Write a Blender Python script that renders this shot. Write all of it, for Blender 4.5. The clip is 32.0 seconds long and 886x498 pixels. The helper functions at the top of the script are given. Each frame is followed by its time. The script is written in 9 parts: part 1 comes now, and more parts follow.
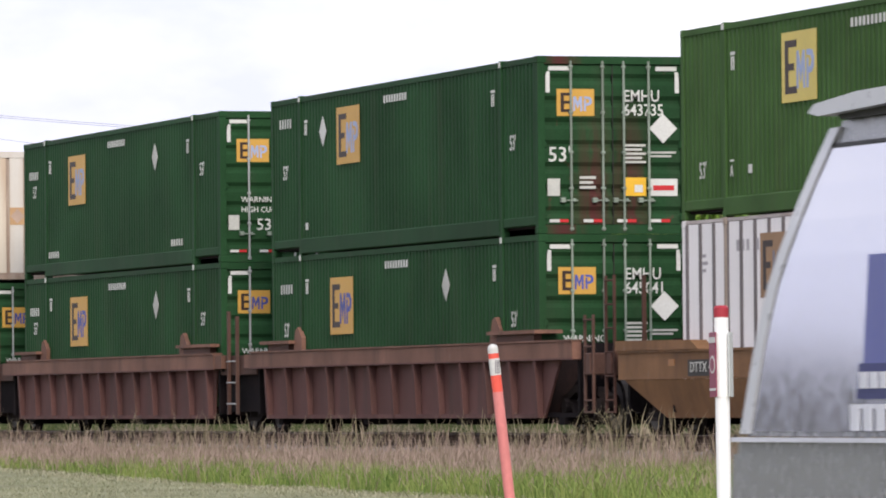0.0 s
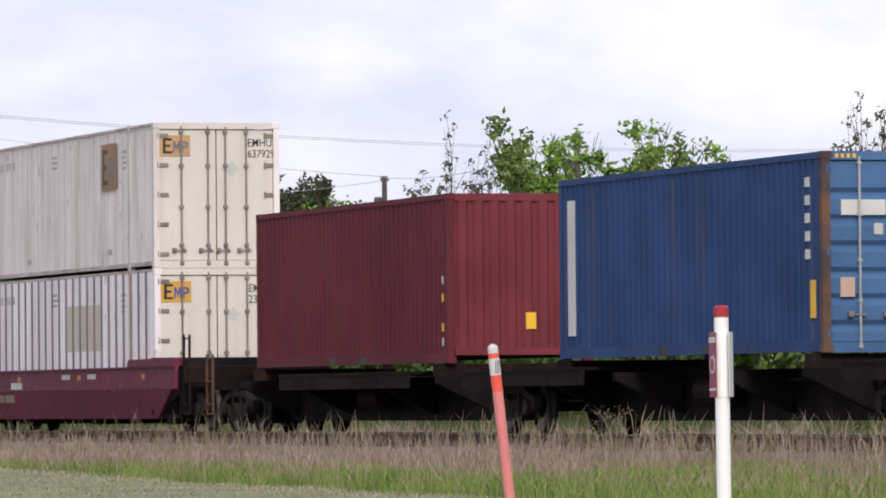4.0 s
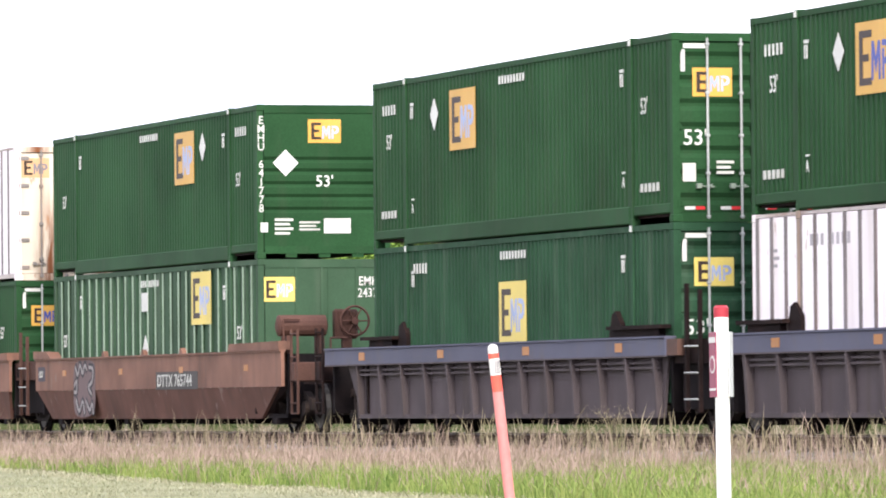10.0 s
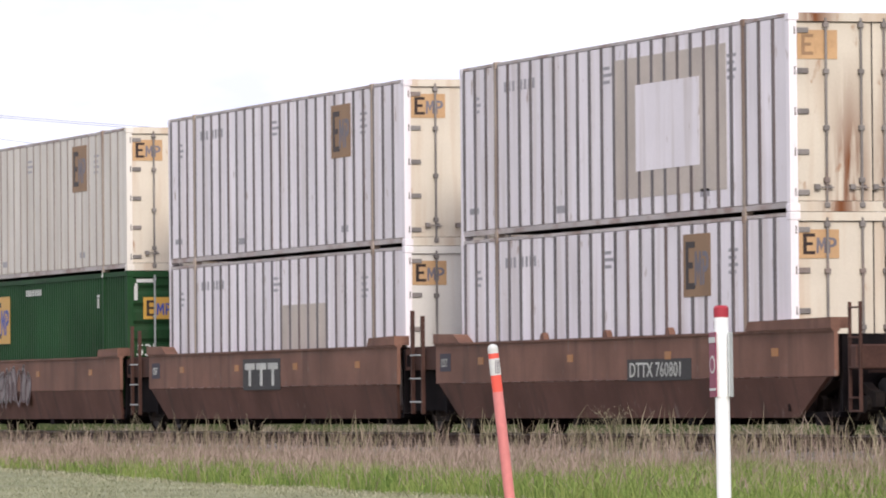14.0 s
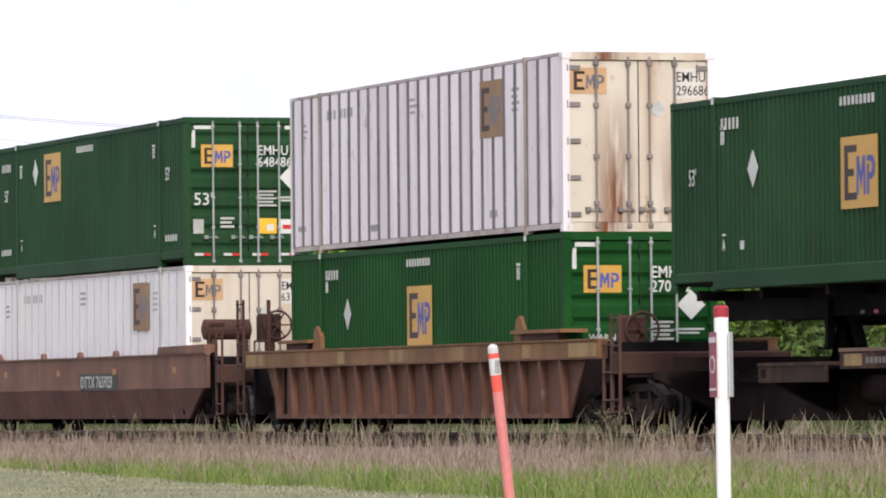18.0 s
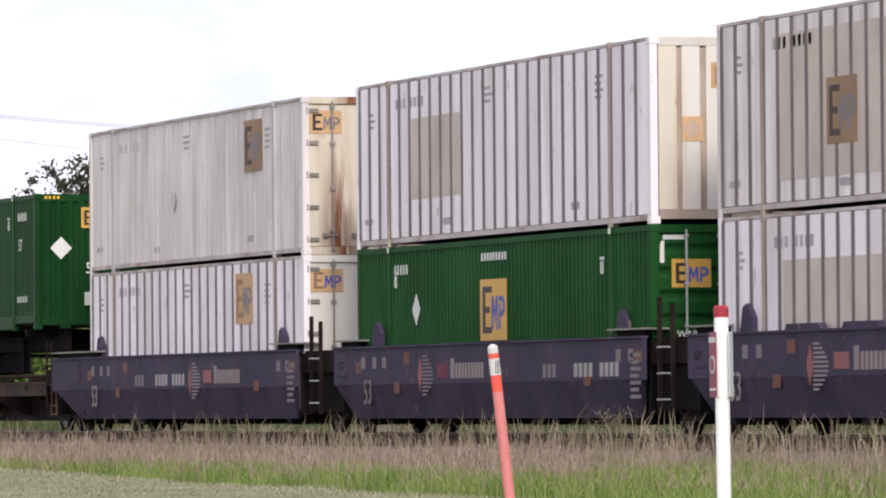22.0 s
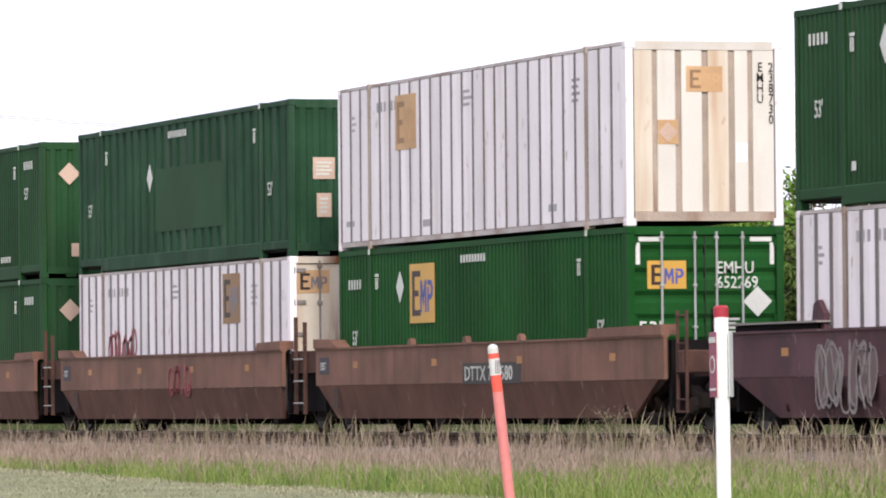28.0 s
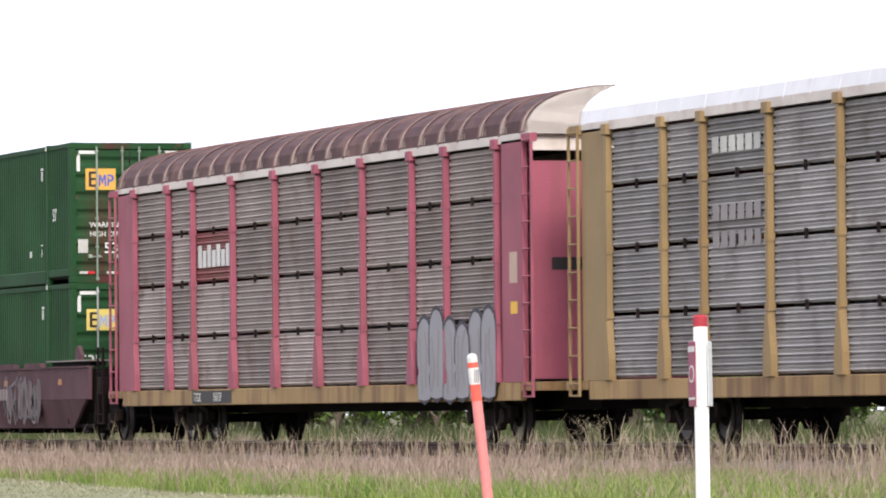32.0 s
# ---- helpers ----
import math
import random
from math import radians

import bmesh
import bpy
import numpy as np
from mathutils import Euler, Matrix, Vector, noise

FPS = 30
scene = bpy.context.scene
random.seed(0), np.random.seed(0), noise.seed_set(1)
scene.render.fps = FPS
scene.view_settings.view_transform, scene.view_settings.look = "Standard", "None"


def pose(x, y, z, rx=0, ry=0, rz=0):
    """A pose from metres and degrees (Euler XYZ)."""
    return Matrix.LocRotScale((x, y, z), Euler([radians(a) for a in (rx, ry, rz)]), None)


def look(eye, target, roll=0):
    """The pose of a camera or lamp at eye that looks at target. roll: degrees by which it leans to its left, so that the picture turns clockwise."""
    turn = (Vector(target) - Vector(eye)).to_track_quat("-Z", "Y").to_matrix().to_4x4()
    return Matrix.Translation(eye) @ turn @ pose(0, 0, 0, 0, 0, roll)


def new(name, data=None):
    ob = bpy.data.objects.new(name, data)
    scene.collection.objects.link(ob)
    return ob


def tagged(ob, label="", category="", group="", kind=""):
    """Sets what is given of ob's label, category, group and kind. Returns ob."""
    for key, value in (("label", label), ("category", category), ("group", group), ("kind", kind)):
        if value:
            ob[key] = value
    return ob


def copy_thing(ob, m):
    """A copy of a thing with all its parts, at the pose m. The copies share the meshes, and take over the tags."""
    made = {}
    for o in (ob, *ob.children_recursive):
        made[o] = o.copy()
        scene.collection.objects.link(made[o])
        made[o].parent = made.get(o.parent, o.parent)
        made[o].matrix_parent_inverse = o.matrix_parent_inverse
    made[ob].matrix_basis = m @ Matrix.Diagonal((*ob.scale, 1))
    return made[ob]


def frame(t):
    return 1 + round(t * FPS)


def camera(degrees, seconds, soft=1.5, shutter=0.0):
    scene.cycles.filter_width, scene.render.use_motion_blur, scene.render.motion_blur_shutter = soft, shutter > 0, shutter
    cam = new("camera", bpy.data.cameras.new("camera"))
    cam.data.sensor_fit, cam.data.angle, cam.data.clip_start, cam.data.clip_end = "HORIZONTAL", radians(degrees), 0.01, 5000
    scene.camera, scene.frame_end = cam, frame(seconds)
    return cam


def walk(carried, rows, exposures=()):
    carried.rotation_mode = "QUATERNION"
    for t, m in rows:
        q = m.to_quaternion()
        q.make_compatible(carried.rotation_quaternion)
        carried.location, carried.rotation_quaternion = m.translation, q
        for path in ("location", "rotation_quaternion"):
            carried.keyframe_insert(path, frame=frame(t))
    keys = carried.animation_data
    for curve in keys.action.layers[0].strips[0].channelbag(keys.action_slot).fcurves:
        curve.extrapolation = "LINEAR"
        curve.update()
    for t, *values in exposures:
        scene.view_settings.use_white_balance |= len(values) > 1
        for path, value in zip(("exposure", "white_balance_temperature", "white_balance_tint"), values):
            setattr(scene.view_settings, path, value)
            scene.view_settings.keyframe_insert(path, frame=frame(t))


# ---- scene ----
# ---- camera ----
YAW, PITCH, ROLL = 17.030, 1.3508, -0.503
EYE = Vector((0, 0, 0.512))


def aim(right=0.0, up=0.0):
    a, b = radians(YAW + right), radians(PITCH + up)
    d = Vector((-math.cos(a) * math.cos(b), math.sin(a) * math.cos(b), math.sin(b)))
    return look(EYE, EYE + d * 100, ROLL)


cam = camera(7.711, 32.0, soft=1.9, shutter=0.06)
walk(cam, [(0, aim()), (31.3, aim()), (31.5, aim(0.025, 0.016)), (31.75, aim(0.095, 0.042)), (32, aim(0.182, 0.079))],
     exposures=[(0, -0.1), (1, 0.25), (2, 0.5), (3, -0.15), (4, -0.3), (7, -0.25), (8, -0.05), (9, 0.42), (10, 0.9), (12, 0.7), (13, 0.18), (16, -0.1), (17, -0.05), (18, 0.0), (19, 0.2), (20, -0.35), (21, -0.07), (22, -0.05), (23, -0.2), (24, -0.15), (26, 0.5), (27, 0.72), (28, 0.18), (29, 0.05), (30, 0.15), (31, 0.5), (32, 0.36)])

# ---- world and sun ----
SUN_DIR = Vector((0.85, -0.13, 0.52)).normalized()
world = bpy.data.worlds.new("sky")
scene.world = world
world.use_nodes = True
wt = world.node_tree
wt.nodes.clear()
w_out = wt.nodes.new("ShaderNodeOutputWorld")
w_bg = wt.nodes.new("ShaderNodeBackground")
w_sky = wt.nodes.new("ShaderNodeTexSky")
w_sky.sky_type, w_sky.sun_disc = "NISHITA", False
w_sky.sun_elevation = math.asin(SUN_DIR.z)
w_sky.sun_rotation = math.atan2(SUN_DIR.x, SUN_DIR.y)
w_sky.air_density, w_sky.dust_density = 1.0, 2.5
w_co = wt.nodes.new("ShaderNodeTexCoord")
w_map = wt.nodes.new("ShaderNodeMapping")
w_map.inputs["Scale"].default_value = (1.0, 1.0, 2.2)
w_map.inputs["Location"].default_value = (0.31, 0.07, 0.10)
w_noise = wt.nodes.new("ShaderNodeTexNoise")
w_noise.inputs["Scale"].default_value = 17.0
w_noise.inputs["Detail"].default_value = 6.0
w_noise.inputs["Roughness"].default_value = 0.52
w_ramp = wt.nodes.new("ShaderNodeValToRGB")
w_ramp.color_ramp.elements[0].position, w_ramp.color_ramp.elements[1].position = 0.40, 0.66
w_mix = wt.nodes.new("ShaderNodeMix")
w_mix.data_type = "RGBA"
w_cloud = wt.nodes.new("ShaderNodeMix")
w_cloud.data_type = "RGBA"
w_cloud.inputs["A"].default_value = (9.4, 9.6, 11.9, 1)
w_cloud.inputs["B"].default_value = (13.2, 12.9, 13.7, 1)
w_mix.inputs["Factor"].default_value = 0.86
wt.links.new(w_co.outputs["Generated"], w_map.inputs["Vector"])
wt.links.new(w_map.outputs["Vector"], w_noise.inputs["Vector"])
wt.links.new(w_noise.outputs["Fac"], w_ramp.inputs["Fac"])
wt.links.new(w_ramp.outputs["Color"], w_cloud.inputs["Factor"])
wt.links.new(w_sky.outputs["Color"], w_mix.inputs["A"])
wt.links.new(w_cloud.outputs["Result"], w_mix.inputs["B"])
wt.links.new(w_mix.outputs["Result"], w_bg.inputs["Color"])
wt.links.new(w_bg.outputs["Background"], w_out.inputs["Surface"])
w_bg.inputs["Strength"].default_value = 0.114
sun = new("sun", bpy.data.lights.new("sun", "SUN"))
sun.data.energy, sun.data.angle, sun.data.color = 3.0, radians(14), (1.0, 0.94, 0.86)
sun.matrix_world = look(SUN_DIR * 300, (0, 0, 0))

# ---- materials ----


def surface(name, base, rough=0.55, metal=0.0, var=0.18, scale=0.8, dirt=None, dirt_amount=0.35, streak=False,
            fine=30.0, bump=0.15, dist=0.004, spec=0.22, island=False, spread=0.0, low=0.52, high=0.72, stain=None, scuff=None):
    """Paint or raw surface: base colour varied at two scales, dirt or rust over it, fine relief."""
    m = bpy.data.materials.new(name)
    m.use_nodes = True
    t = m.node_tree
    n, ln = t.nodes, t.links
    b = n["Principled BSDF"]
    b.inputs["Metallic"].default_value = metal
    b.inputs["Specular IOR Level"].default_value = spec
    co = n.new("ShaderNodeTexCoord")
    info = n.new("ShaderNodeObjectInfo")
    sc = n.new("ShaderNodeVectorMath")
    sc.operation = "SCALE"
    sc.inputs[0].default_value = (37.0, 23.0, 51.0)
    ln.new(info.outputs["Random"], sc.inputs["Scale"])
    add = n.new("ShaderNodeVectorMath")
    ln.new(co.outputs["Object"], add.inputs[0])
    ln.new(sc.outputs[0], add.inputs[1])

    def noise_tex(s, detail, stretch=None):
        x = n.new("ShaderNodeTexNoise")
        x.inputs["Scale"].default_value, x.inputs["Detail"].default_value = s, detail
        if stretch:
            mp = n.new("ShaderNodeMapping")
            mp.inputs["Scale"].default_value = stretch
            ln.new(add.outputs[0], mp.inputs["Vector"])
            ln.new(mp.outputs[0], x.inputs["Vector"])
        else:
            ln.new(add.outputs[0], x.inputs["Vector"])
        return x.outputs["Fac"]

    big, small = noise_tex(scale, 4), noise_tex(fine, 5)
    ramp = n.new("ShaderNodeMapRange")
    ramp.inputs["From Min"].default_value, ramp.inputs["From Max"].default_value = 0.3, 0.7
    ramp.inputs["To Min"].default_value, ramp.inputs["To Max"].default_value = 1 - var, 1 + var
    ln.new(big, ramp.inputs["Value"])
    ramp2 = n.new("ShaderNodeMapRange")
    ramp2.inputs["From Min"].default_value, ramp2.inputs["From Max"].default_value = 0.3, 0.7
    ramp2.inputs["To Min"].default_value, ramp2.inputs["To Max"].default_value = 1 - var * 0.45, 1 + var * 0.45
    ln.new(small, ramp2.inputs["Value"])
    mul = n.new("ShaderNodeMath")
    mul.operation = "MULTIPLY"
    ln.new(ramp.outputs[0], mul.inputs[0])
    ln.new(ramp2.outputs[0], mul.inputs[1])
    factor = mul.outputs[0]
    if spread:
        rnd = n.new("ShaderNodeMapRange")
        rnd.inputs["To Min"].default_value, rnd.inputs["To Max"].default_value = 1 - spread, 1 + spread
        if island:
            geo = n.new("ShaderNodeNewGeometry")
            ln.new(geo.outputs["Random Per Island"], rnd.inputs["Value"])
        else:
            ln.new(info.outputs["Random"], rnd.inputs["Value"])
        mul2 = n.new("ShaderNodeMath")
        mul2.operation = "MULTIPLY"
        ln.new(factor, mul2.inputs[0])
        ln.new(rnd.outputs[0], mul2.inputs[1])
        factor = mul2.outputs[0]
    col = n.new("ShaderNodeVectorMath")
    col.operation = "SCALE"
    col.inputs[0].default_value = base
    ln.new(factor, col.inputs["Scale"])
    colour = col.outputs[0]
    if dirt:
        d = noise_tex(1.0, 5, (2.6, 2.6, 0.22)) if streak else noise_tex(1.6, 6)
        r = n.new("ShaderNodeMapRange")
        r.inputs["From Min"].default_value, r.inputs["From Max"].default_value = low, high
        r.inputs["To Max"].default_value = dirt_amount
        ln.new(d, r.inputs["Value"])
        mx = n.new("ShaderNodeMix")
        mx.data_type = "RGBA"
        mx.inputs["B"].default_value = (*dirt, 1)
        ln.new(r.outputs[0], mx.inputs["Factor"])
        ln.new(colour, mx.inputs["A"])
        colour = mx.outputs["Result"]
    if stain:
        # one rust run on each leaf, ragged by the streaks, fading out at its top
        sep = n.new("ShaderNodeSeparateXYZ")
        ln.new(co.outputs["Object"], sep.inputs[0])
        mid = n.new("ShaderNodeMapRange")
        mid.inputs["To Min"].default_value, mid.inputs["To Max"].default_value = 0.25, 0.85
        ln.new(info.outputs["Random"], mid.inputs["Value"])
        off = n.new("ShaderNodeMath")
        off.operation = "SUBTRACT"
        ln.new(sep.outputs["Y"], off.inputs[0])
        ln.new(mid.outputs[0], off.inputs[1])
        dist_y = n.new("ShaderNodeMath")
        dist_y.operation = "ABSOLUTE"
        ln.new(off.outputs[0], dist_y.inputs[0])
        near = n.new("ShaderNodeMapRange")
        near.inputs["From Min"].default_value, near.inputs["From Max"].default_value = 0.42, 0.02
        ln.new(dist_y.outputs[0], near.inputs["Value"])
        up = n.new("ShaderNodeMapRange")
        up.inputs["From Min"].default_value, up.inputs["From Max"].default_value = 2.35, 0.75
        ln.new(sep.outputs["Z"], up.inputs["Value"])
        run = n.new("ShaderNodeMapRange")
        run.inputs["From Min"].default_value, run.inputs["From Max"].default_value = 0.30, 0.52
        ln.new(noise_tex(1.0, 6, (5.0, 9.0, 0.9)), run.inputs["Value"])
        p1 = n.new("ShaderNodeMath")
        p1.operation = "MULTIPLY"
        ln.new(near.outputs[0], p1.inputs[0])
        ln.new(up.outputs[0], p1.inputs[1])
        p2 = n.new("ShaderNodeMath")
        p2.operation = "MULTIPLY"
        ln.new(p1.outputs[0], p2.inputs[0])
        ln.new(run.outputs[0], p2.inputs[1])
        ms = n.new("ShaderNodeMix")
        ms.data_type = "RGBA"
        ms.inputs["B"].default_value = (*stain, 1)
        ln.new(p2.outputs[0], ms.inputs["Factor"])
        ln.new(colour, ms.inputs["A"])
        colour = ms.outputs["Result"]
    if scuff:
        # scattered scrapes and rust specks
        sp = n.new("ShaderNodeMapRange")
        sp.inputs["From Min"].default_value, sp.inputs["From Max"].default_value = 0.66, 0.74
        sp.inputs["To Max"].default_value = 0.75
        ln.new(noise_tex(1.0, 6, (4.5, 4.5, 2.2)), sp.inputs["Value"])
        mc = n.new("ShaderNodeMix")
        mc.data_type = "RGBA"
        mc.inputs["B"].default_value = (*scuff, 1)
        ln.new(sp.outputs[0], mc.inputs["Factor"])
        ln.new(colour, mc.inputs["A"])
        colour = mc.outputs["Result"]
    ln.new(colour, b.inputs["Base Color"])
    rr = n.new("ShaderNodeMapRange")
    rr.inputs["To Min"].default_value, rr.inputs["To Max"].default_value = max(rough - 0.1, 0.03), min(rough + 0.12, 1)
    ln.new(small, rr.inputs["Value"])
    ln.new(rr.outputs[0], b.inputs["Roughness"])
    if bump:
        bp = n.new("ShaderNodeBump")
        bp.inputs["Strength"].default_value, bp.inputs["Distance"].default_value = bump, dist
        ln.new(small, bp.inputs["Height"])
        ln.new(bp.outputs[0], b.inputs["Normal"])
    return m


GRIME = (0.07, 0.055, 0.045)
RUST = (0.16, 0.065, 0.03)
M = {}
M["green"] = surface("green_paint", (0.0200, 0.0580, 0.0245), 0.46, dirt=(0.05, 0.06, 0.04), dirt_amount=0.30, streak=True, var=0.24, scale=0.5, spec=0.02)
M["green_bright"] = surface("bright_green_paint", (0.0115, 0.0600, 0.0150), 0.42, dirt=(0.05, 0.08, 0.04), dirt_amount=0.15, streak=True, var=0.24, scale=0.5, spec=0.02)
M["green_deep"] = surface("deep_green_paint", (0.0085, 0.0440, 0.0120), 0.42, dirt=(0.05, 0.07, 0.04), dirt_amount=0.2, streak=True, var=0.24, scale=0.5, spec=0.04)
M["green_olive"] = surface("faded_green_paint", (0.0520, 0.1050, 0.0350), 0.5, dirt=(0.07, 0.08, 0.04), dirt_amount=0.3, streak=True, spec=0.02)
M["green_dark"] = surface("weathered_green_paint", (0.0215, 0.0570, 0.0310), 0.5, var=0.25, dirt=(0.10, 0.13, 0.10), dirt_amount=0.35, streak=True, spec=0.02)
M["green_grey"] = surface("grey_green_paint", (0.0420, 0.0800, 0.0480), 0.5, dirt=(0.10, 0.12, 0.09), dirt_amount=0.3, streak=True, spec=0.02)
M["green_rib"] = surface("pale_green_post", (0.22, 0.30, 0.22), 0.5)
M["white"] = surface("white_paint", (0.775, 0.722, 0.755), 0.42, var=0.05, spread=0.09, dirt=(0.42, 0.34, 0.28), dirt_amount=0.55, streak=True, low=0.5, high=0.8, scuff=(0.34, 0.24, 0.18), spec=0.04)
M["white_clean"] = surface("clean_white_paint", (0.78, 0.755, 0.765), 0.4, var=0.04, dirt=(0.45, 0.38, 0.32), dirt_amount=0.3, streak=True, low=0.55, high=0.85, spec=0.04)
M["cream_side"] = surface("yellowed_white_paint", (0.66, 0.615, 0.565), 0.5, var=0.07, spread=0.05, dirt=(0.42, 0.34, 0.27), dirt_amount=0.5, streak=True, low=0.48, high=0.78, spec=0.04)
M["cream_end"] = surface("stained_cream_end_paint", (0.55, 0.515, 0.475), 0.5, var=0.07, dirt=(0.42, 0.30, 0.21), dirt_amount=0.4, streak=True, low=0.5, high=0.76, spec=0.04)
M["seam_tan"] = surface("tan_rusted_seam", (0.36, 0.30, 0.255), 0.6, var=0.2, dirt=RUST, dirt_amount=0.3, streak=True)
M["white_worn"] = surface("weathered_white_paint", (0.72, 0.67, 0.665), 0.5, spread=0.06, var=0.09, dirt=(0.36, 0.29, 0.24), dirt_amount=0.6, streak=True, low=0.45, high=0.75, scuff=(0.28, 0.20, 0.15), spec=0.04)
M["cream_door"] = surface("rust_stained_cream_paint", (0.59, 0.525, 0.44), 0.42, var=0.06, dirt=(0.40, 0.22, 0.11), dirt_amount=0.6, streak=True, low=0.50, high=0.74, scuff=(0.34, 0.18, 0.10), spec=0.04)
M["white_door"] = surface("off_white_door_paint", (0.60, 0.565, 0.52), 0.42, var=0.05, dirt=(0.42, 0.27, 0.17), dirt_amount=0.4, streak=True, low=0.56, high=0.8, spec=0.04)
M["green_rusty"] = surface("rust_fouled_green_paint", (0.0200, 0.0560, 0.0245), 0.5, var=0.24, scale=0.5, dirt=(0.05, 0.06, 0.04), dirt_amount=0.3, streak=True, stain=(0.075, 0.028, 0.026), scuff=(0.10, 0.045, 0.035), spec=0.02)
M["cream_rusty"] = surface("deeply_rusted_cream_paint", (0.58, 0.515, 0.43), 0.45, var=0.07, dirt=(0.36, 0.20, 0.10), dirt_amount=0.5, streak=True, low=0.50, high=0.74, stain=(0.17, 0.065, 0.03), scuff=(0.30, 0.15, 0.08), spec=0.04)
M["tan_patch"] = surface("tan_adhesive_ghost", (0.50, 0.43, 0.38), 0.6, var=0.14, dirt=(0.55, 0.5, 0.45), dirt_amount=0.5, streak=True)
M["seam"] = surface("dirty_grey_post", (0.150, 0.130, 0.132), 0.6, var=0.25, dirt=RUST, dirt_amount=0.4, streak=True)
M["seam_light"] = surface("grey_white_seam", (0.42, 0.40, 0.40), 0.5, var=0.15)
M["rusty_post"] = surface("rusty_white_post", (0.36, 0.29, 0.24), 0.6, var=0.25, dirt=RUST, dirt_amount=0.7, streak=True)
M["rusty_frame"] = surface("rust_eaten_blue_frame", (0.075, 0.055, 0.055), 0.65, var=0.3, dirt=(0.16, 0.075, 0.04), dirt_amount=0.8, low=0.42, high=0.6)
M["maroon"] = surface("maroon_paint", (0.1166, 0.0231, 0.0352), 0.45, dirt=(0.09, 0.035, 0.035), dirt_amount=0.5, streak=True, spec=0.02)
M["red_end"] = surface("red_brown_paint", (0.150, 0.030, 0.040), 0.42, dirt=(0.12, 0.035, 0.03), dirt_amount=0.4, streak=True, spec=0.12)
M["blue"] = surface("blue_paint", (0.0297, 0.0627, 0.1650), 0.45, dirt=(0.10, 0.10, 0.13), dirt_amount=0.35, streak=True, spec=0.02)
M["blue_light"] = surface("faded_blue_paint", (0.055, 0.120, 0.245), 0.45, dirt=(0.12, 0.13, 0.16), dirt_amount=0.35, streak=True)
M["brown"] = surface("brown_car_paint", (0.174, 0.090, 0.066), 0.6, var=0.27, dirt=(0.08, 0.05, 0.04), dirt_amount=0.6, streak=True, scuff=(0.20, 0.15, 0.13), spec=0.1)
# Darker brown for lower plates: shade of their inward slant put into the paint.
M["brown_low"] = surface("dusty_shaded_brown_car_paint", (0.124, 0.063, 0.050), 0.7, var=0.27, dirt=(0.06, 0.04, 0.035), dirt_amount=0.6, streak=True, scuff=(0.20, 0.15, 0.13), spec=0.1)
M["tan_brown"] = surface("tan_brown_car_paint", (0.200, 0.105, 0.052), 0.6, var=0.27, dirt=(0.10, 0.055, 0.035), dirt_amount=0.6, streak=True, scuff=(0.20, 0.15, 0.13), spec=0.1)
M["rib_brown"] = surface("rust_brown_car_paint", (0.138, 0.068, 0.048), 0.65, var=0.27, dirt=(0.09, 0.05, 0.04), dirt_amount=0.6, streak=True, scuff=(0.20, 0.15, 0.13), spec=0.1)
M["rib_red"] = surface("dull_red_brown_car_paint", (0.112, 0.055, 0.050), 0.65, var=0.2, dirt=(0.07, 0.045, 0.04), dirt_amount=0.6, streak=True, spec=0.1)
M["purple"] = surface("dark_maroon_car_paint", (0.135, 0.026, 0.054), 0.55, var=0.16, dirt=(0.06, 0.03, 0.04), dirt_amount=0.6, streak=True, scuff=(0.20, 0.15, 0.13), spec=0.07)
M["purple_grey"] = surface("grimy_purple_brown_car_paint", (0.092, 0.048, 0.056), 0.65, var=0.27, dirt=(0.055, 0.04, 0.045), dirt_amount=0.6, streak=True, scuff=(0.20, 0.15, 0.13), spec=0.07)
M["navy"] = surface("dusty_navy_car_paint", (0.046, 0.036, 0.066), 0.6, var=0.27, dirt=(0.07, 0.055, 0.06), dirt_amount=0.6, streak=True, scuff=(0.20, 0.15, 0.13), spec=0.07)
M["chord_blue"] = surface("slate_blue_car_paint", (0.088, 0.090, 0.130), 0.55, var=0.14, dirt=(0.10, 0.085, 0.085), dirt_amount=0.5, spec=0.07)
M["rib_grey"] = surface("dusty_grey_car_paint", (0.074, 0.060, 0.065), 0.7, var=0.2, dirt=(0.06, 0.045, 0.04), dirt_amount=0.6, streak=True, spec=0.1)
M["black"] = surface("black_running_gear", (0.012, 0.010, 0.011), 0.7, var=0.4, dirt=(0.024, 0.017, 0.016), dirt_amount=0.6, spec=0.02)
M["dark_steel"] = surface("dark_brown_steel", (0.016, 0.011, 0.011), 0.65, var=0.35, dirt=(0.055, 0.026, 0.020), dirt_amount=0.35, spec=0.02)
M["deck"] = surface("rusty_deck_steel", (0.090, 0.046, 0.035), 0.7, var=0.3, dirt=(0.06, 0.04, 0.035), dirt_amount=0.7)
M["gear_brown"] = surface("rust_brown_end_gear", (0.078, 0.040, 0.032), 0.7, var=0.35, dirt=(0.030, 0.020, 0.018), dirt_amount=0.7, spec=0.1)
M["truck_iron"] = surface("dusty_cast_truck_iron", (0.024, 0.019, 0.018), 0.75, var=0.35, dirt=(0.07, 0.045, 0.035), dirt_amount=0.5, spec=0.06)
M["wheel_tread"] = surface("polished_wheel_steel", (0.07, 0.066, 0.066), 0.5, metal=0.3, var=0.3)
M["galv"] = surface("galvanised_rod", (0.36, 0.37, 0.37), 0.5, metal=0.3, var=0.2)
M["rod_green"] = surface("grimy_green_grey_rod", (0.21, 0.25, 0.21), 0.5, var=0.25, dirt=(0.10, 0.10, 0.07), dirt_amount=0.5, streak=True)
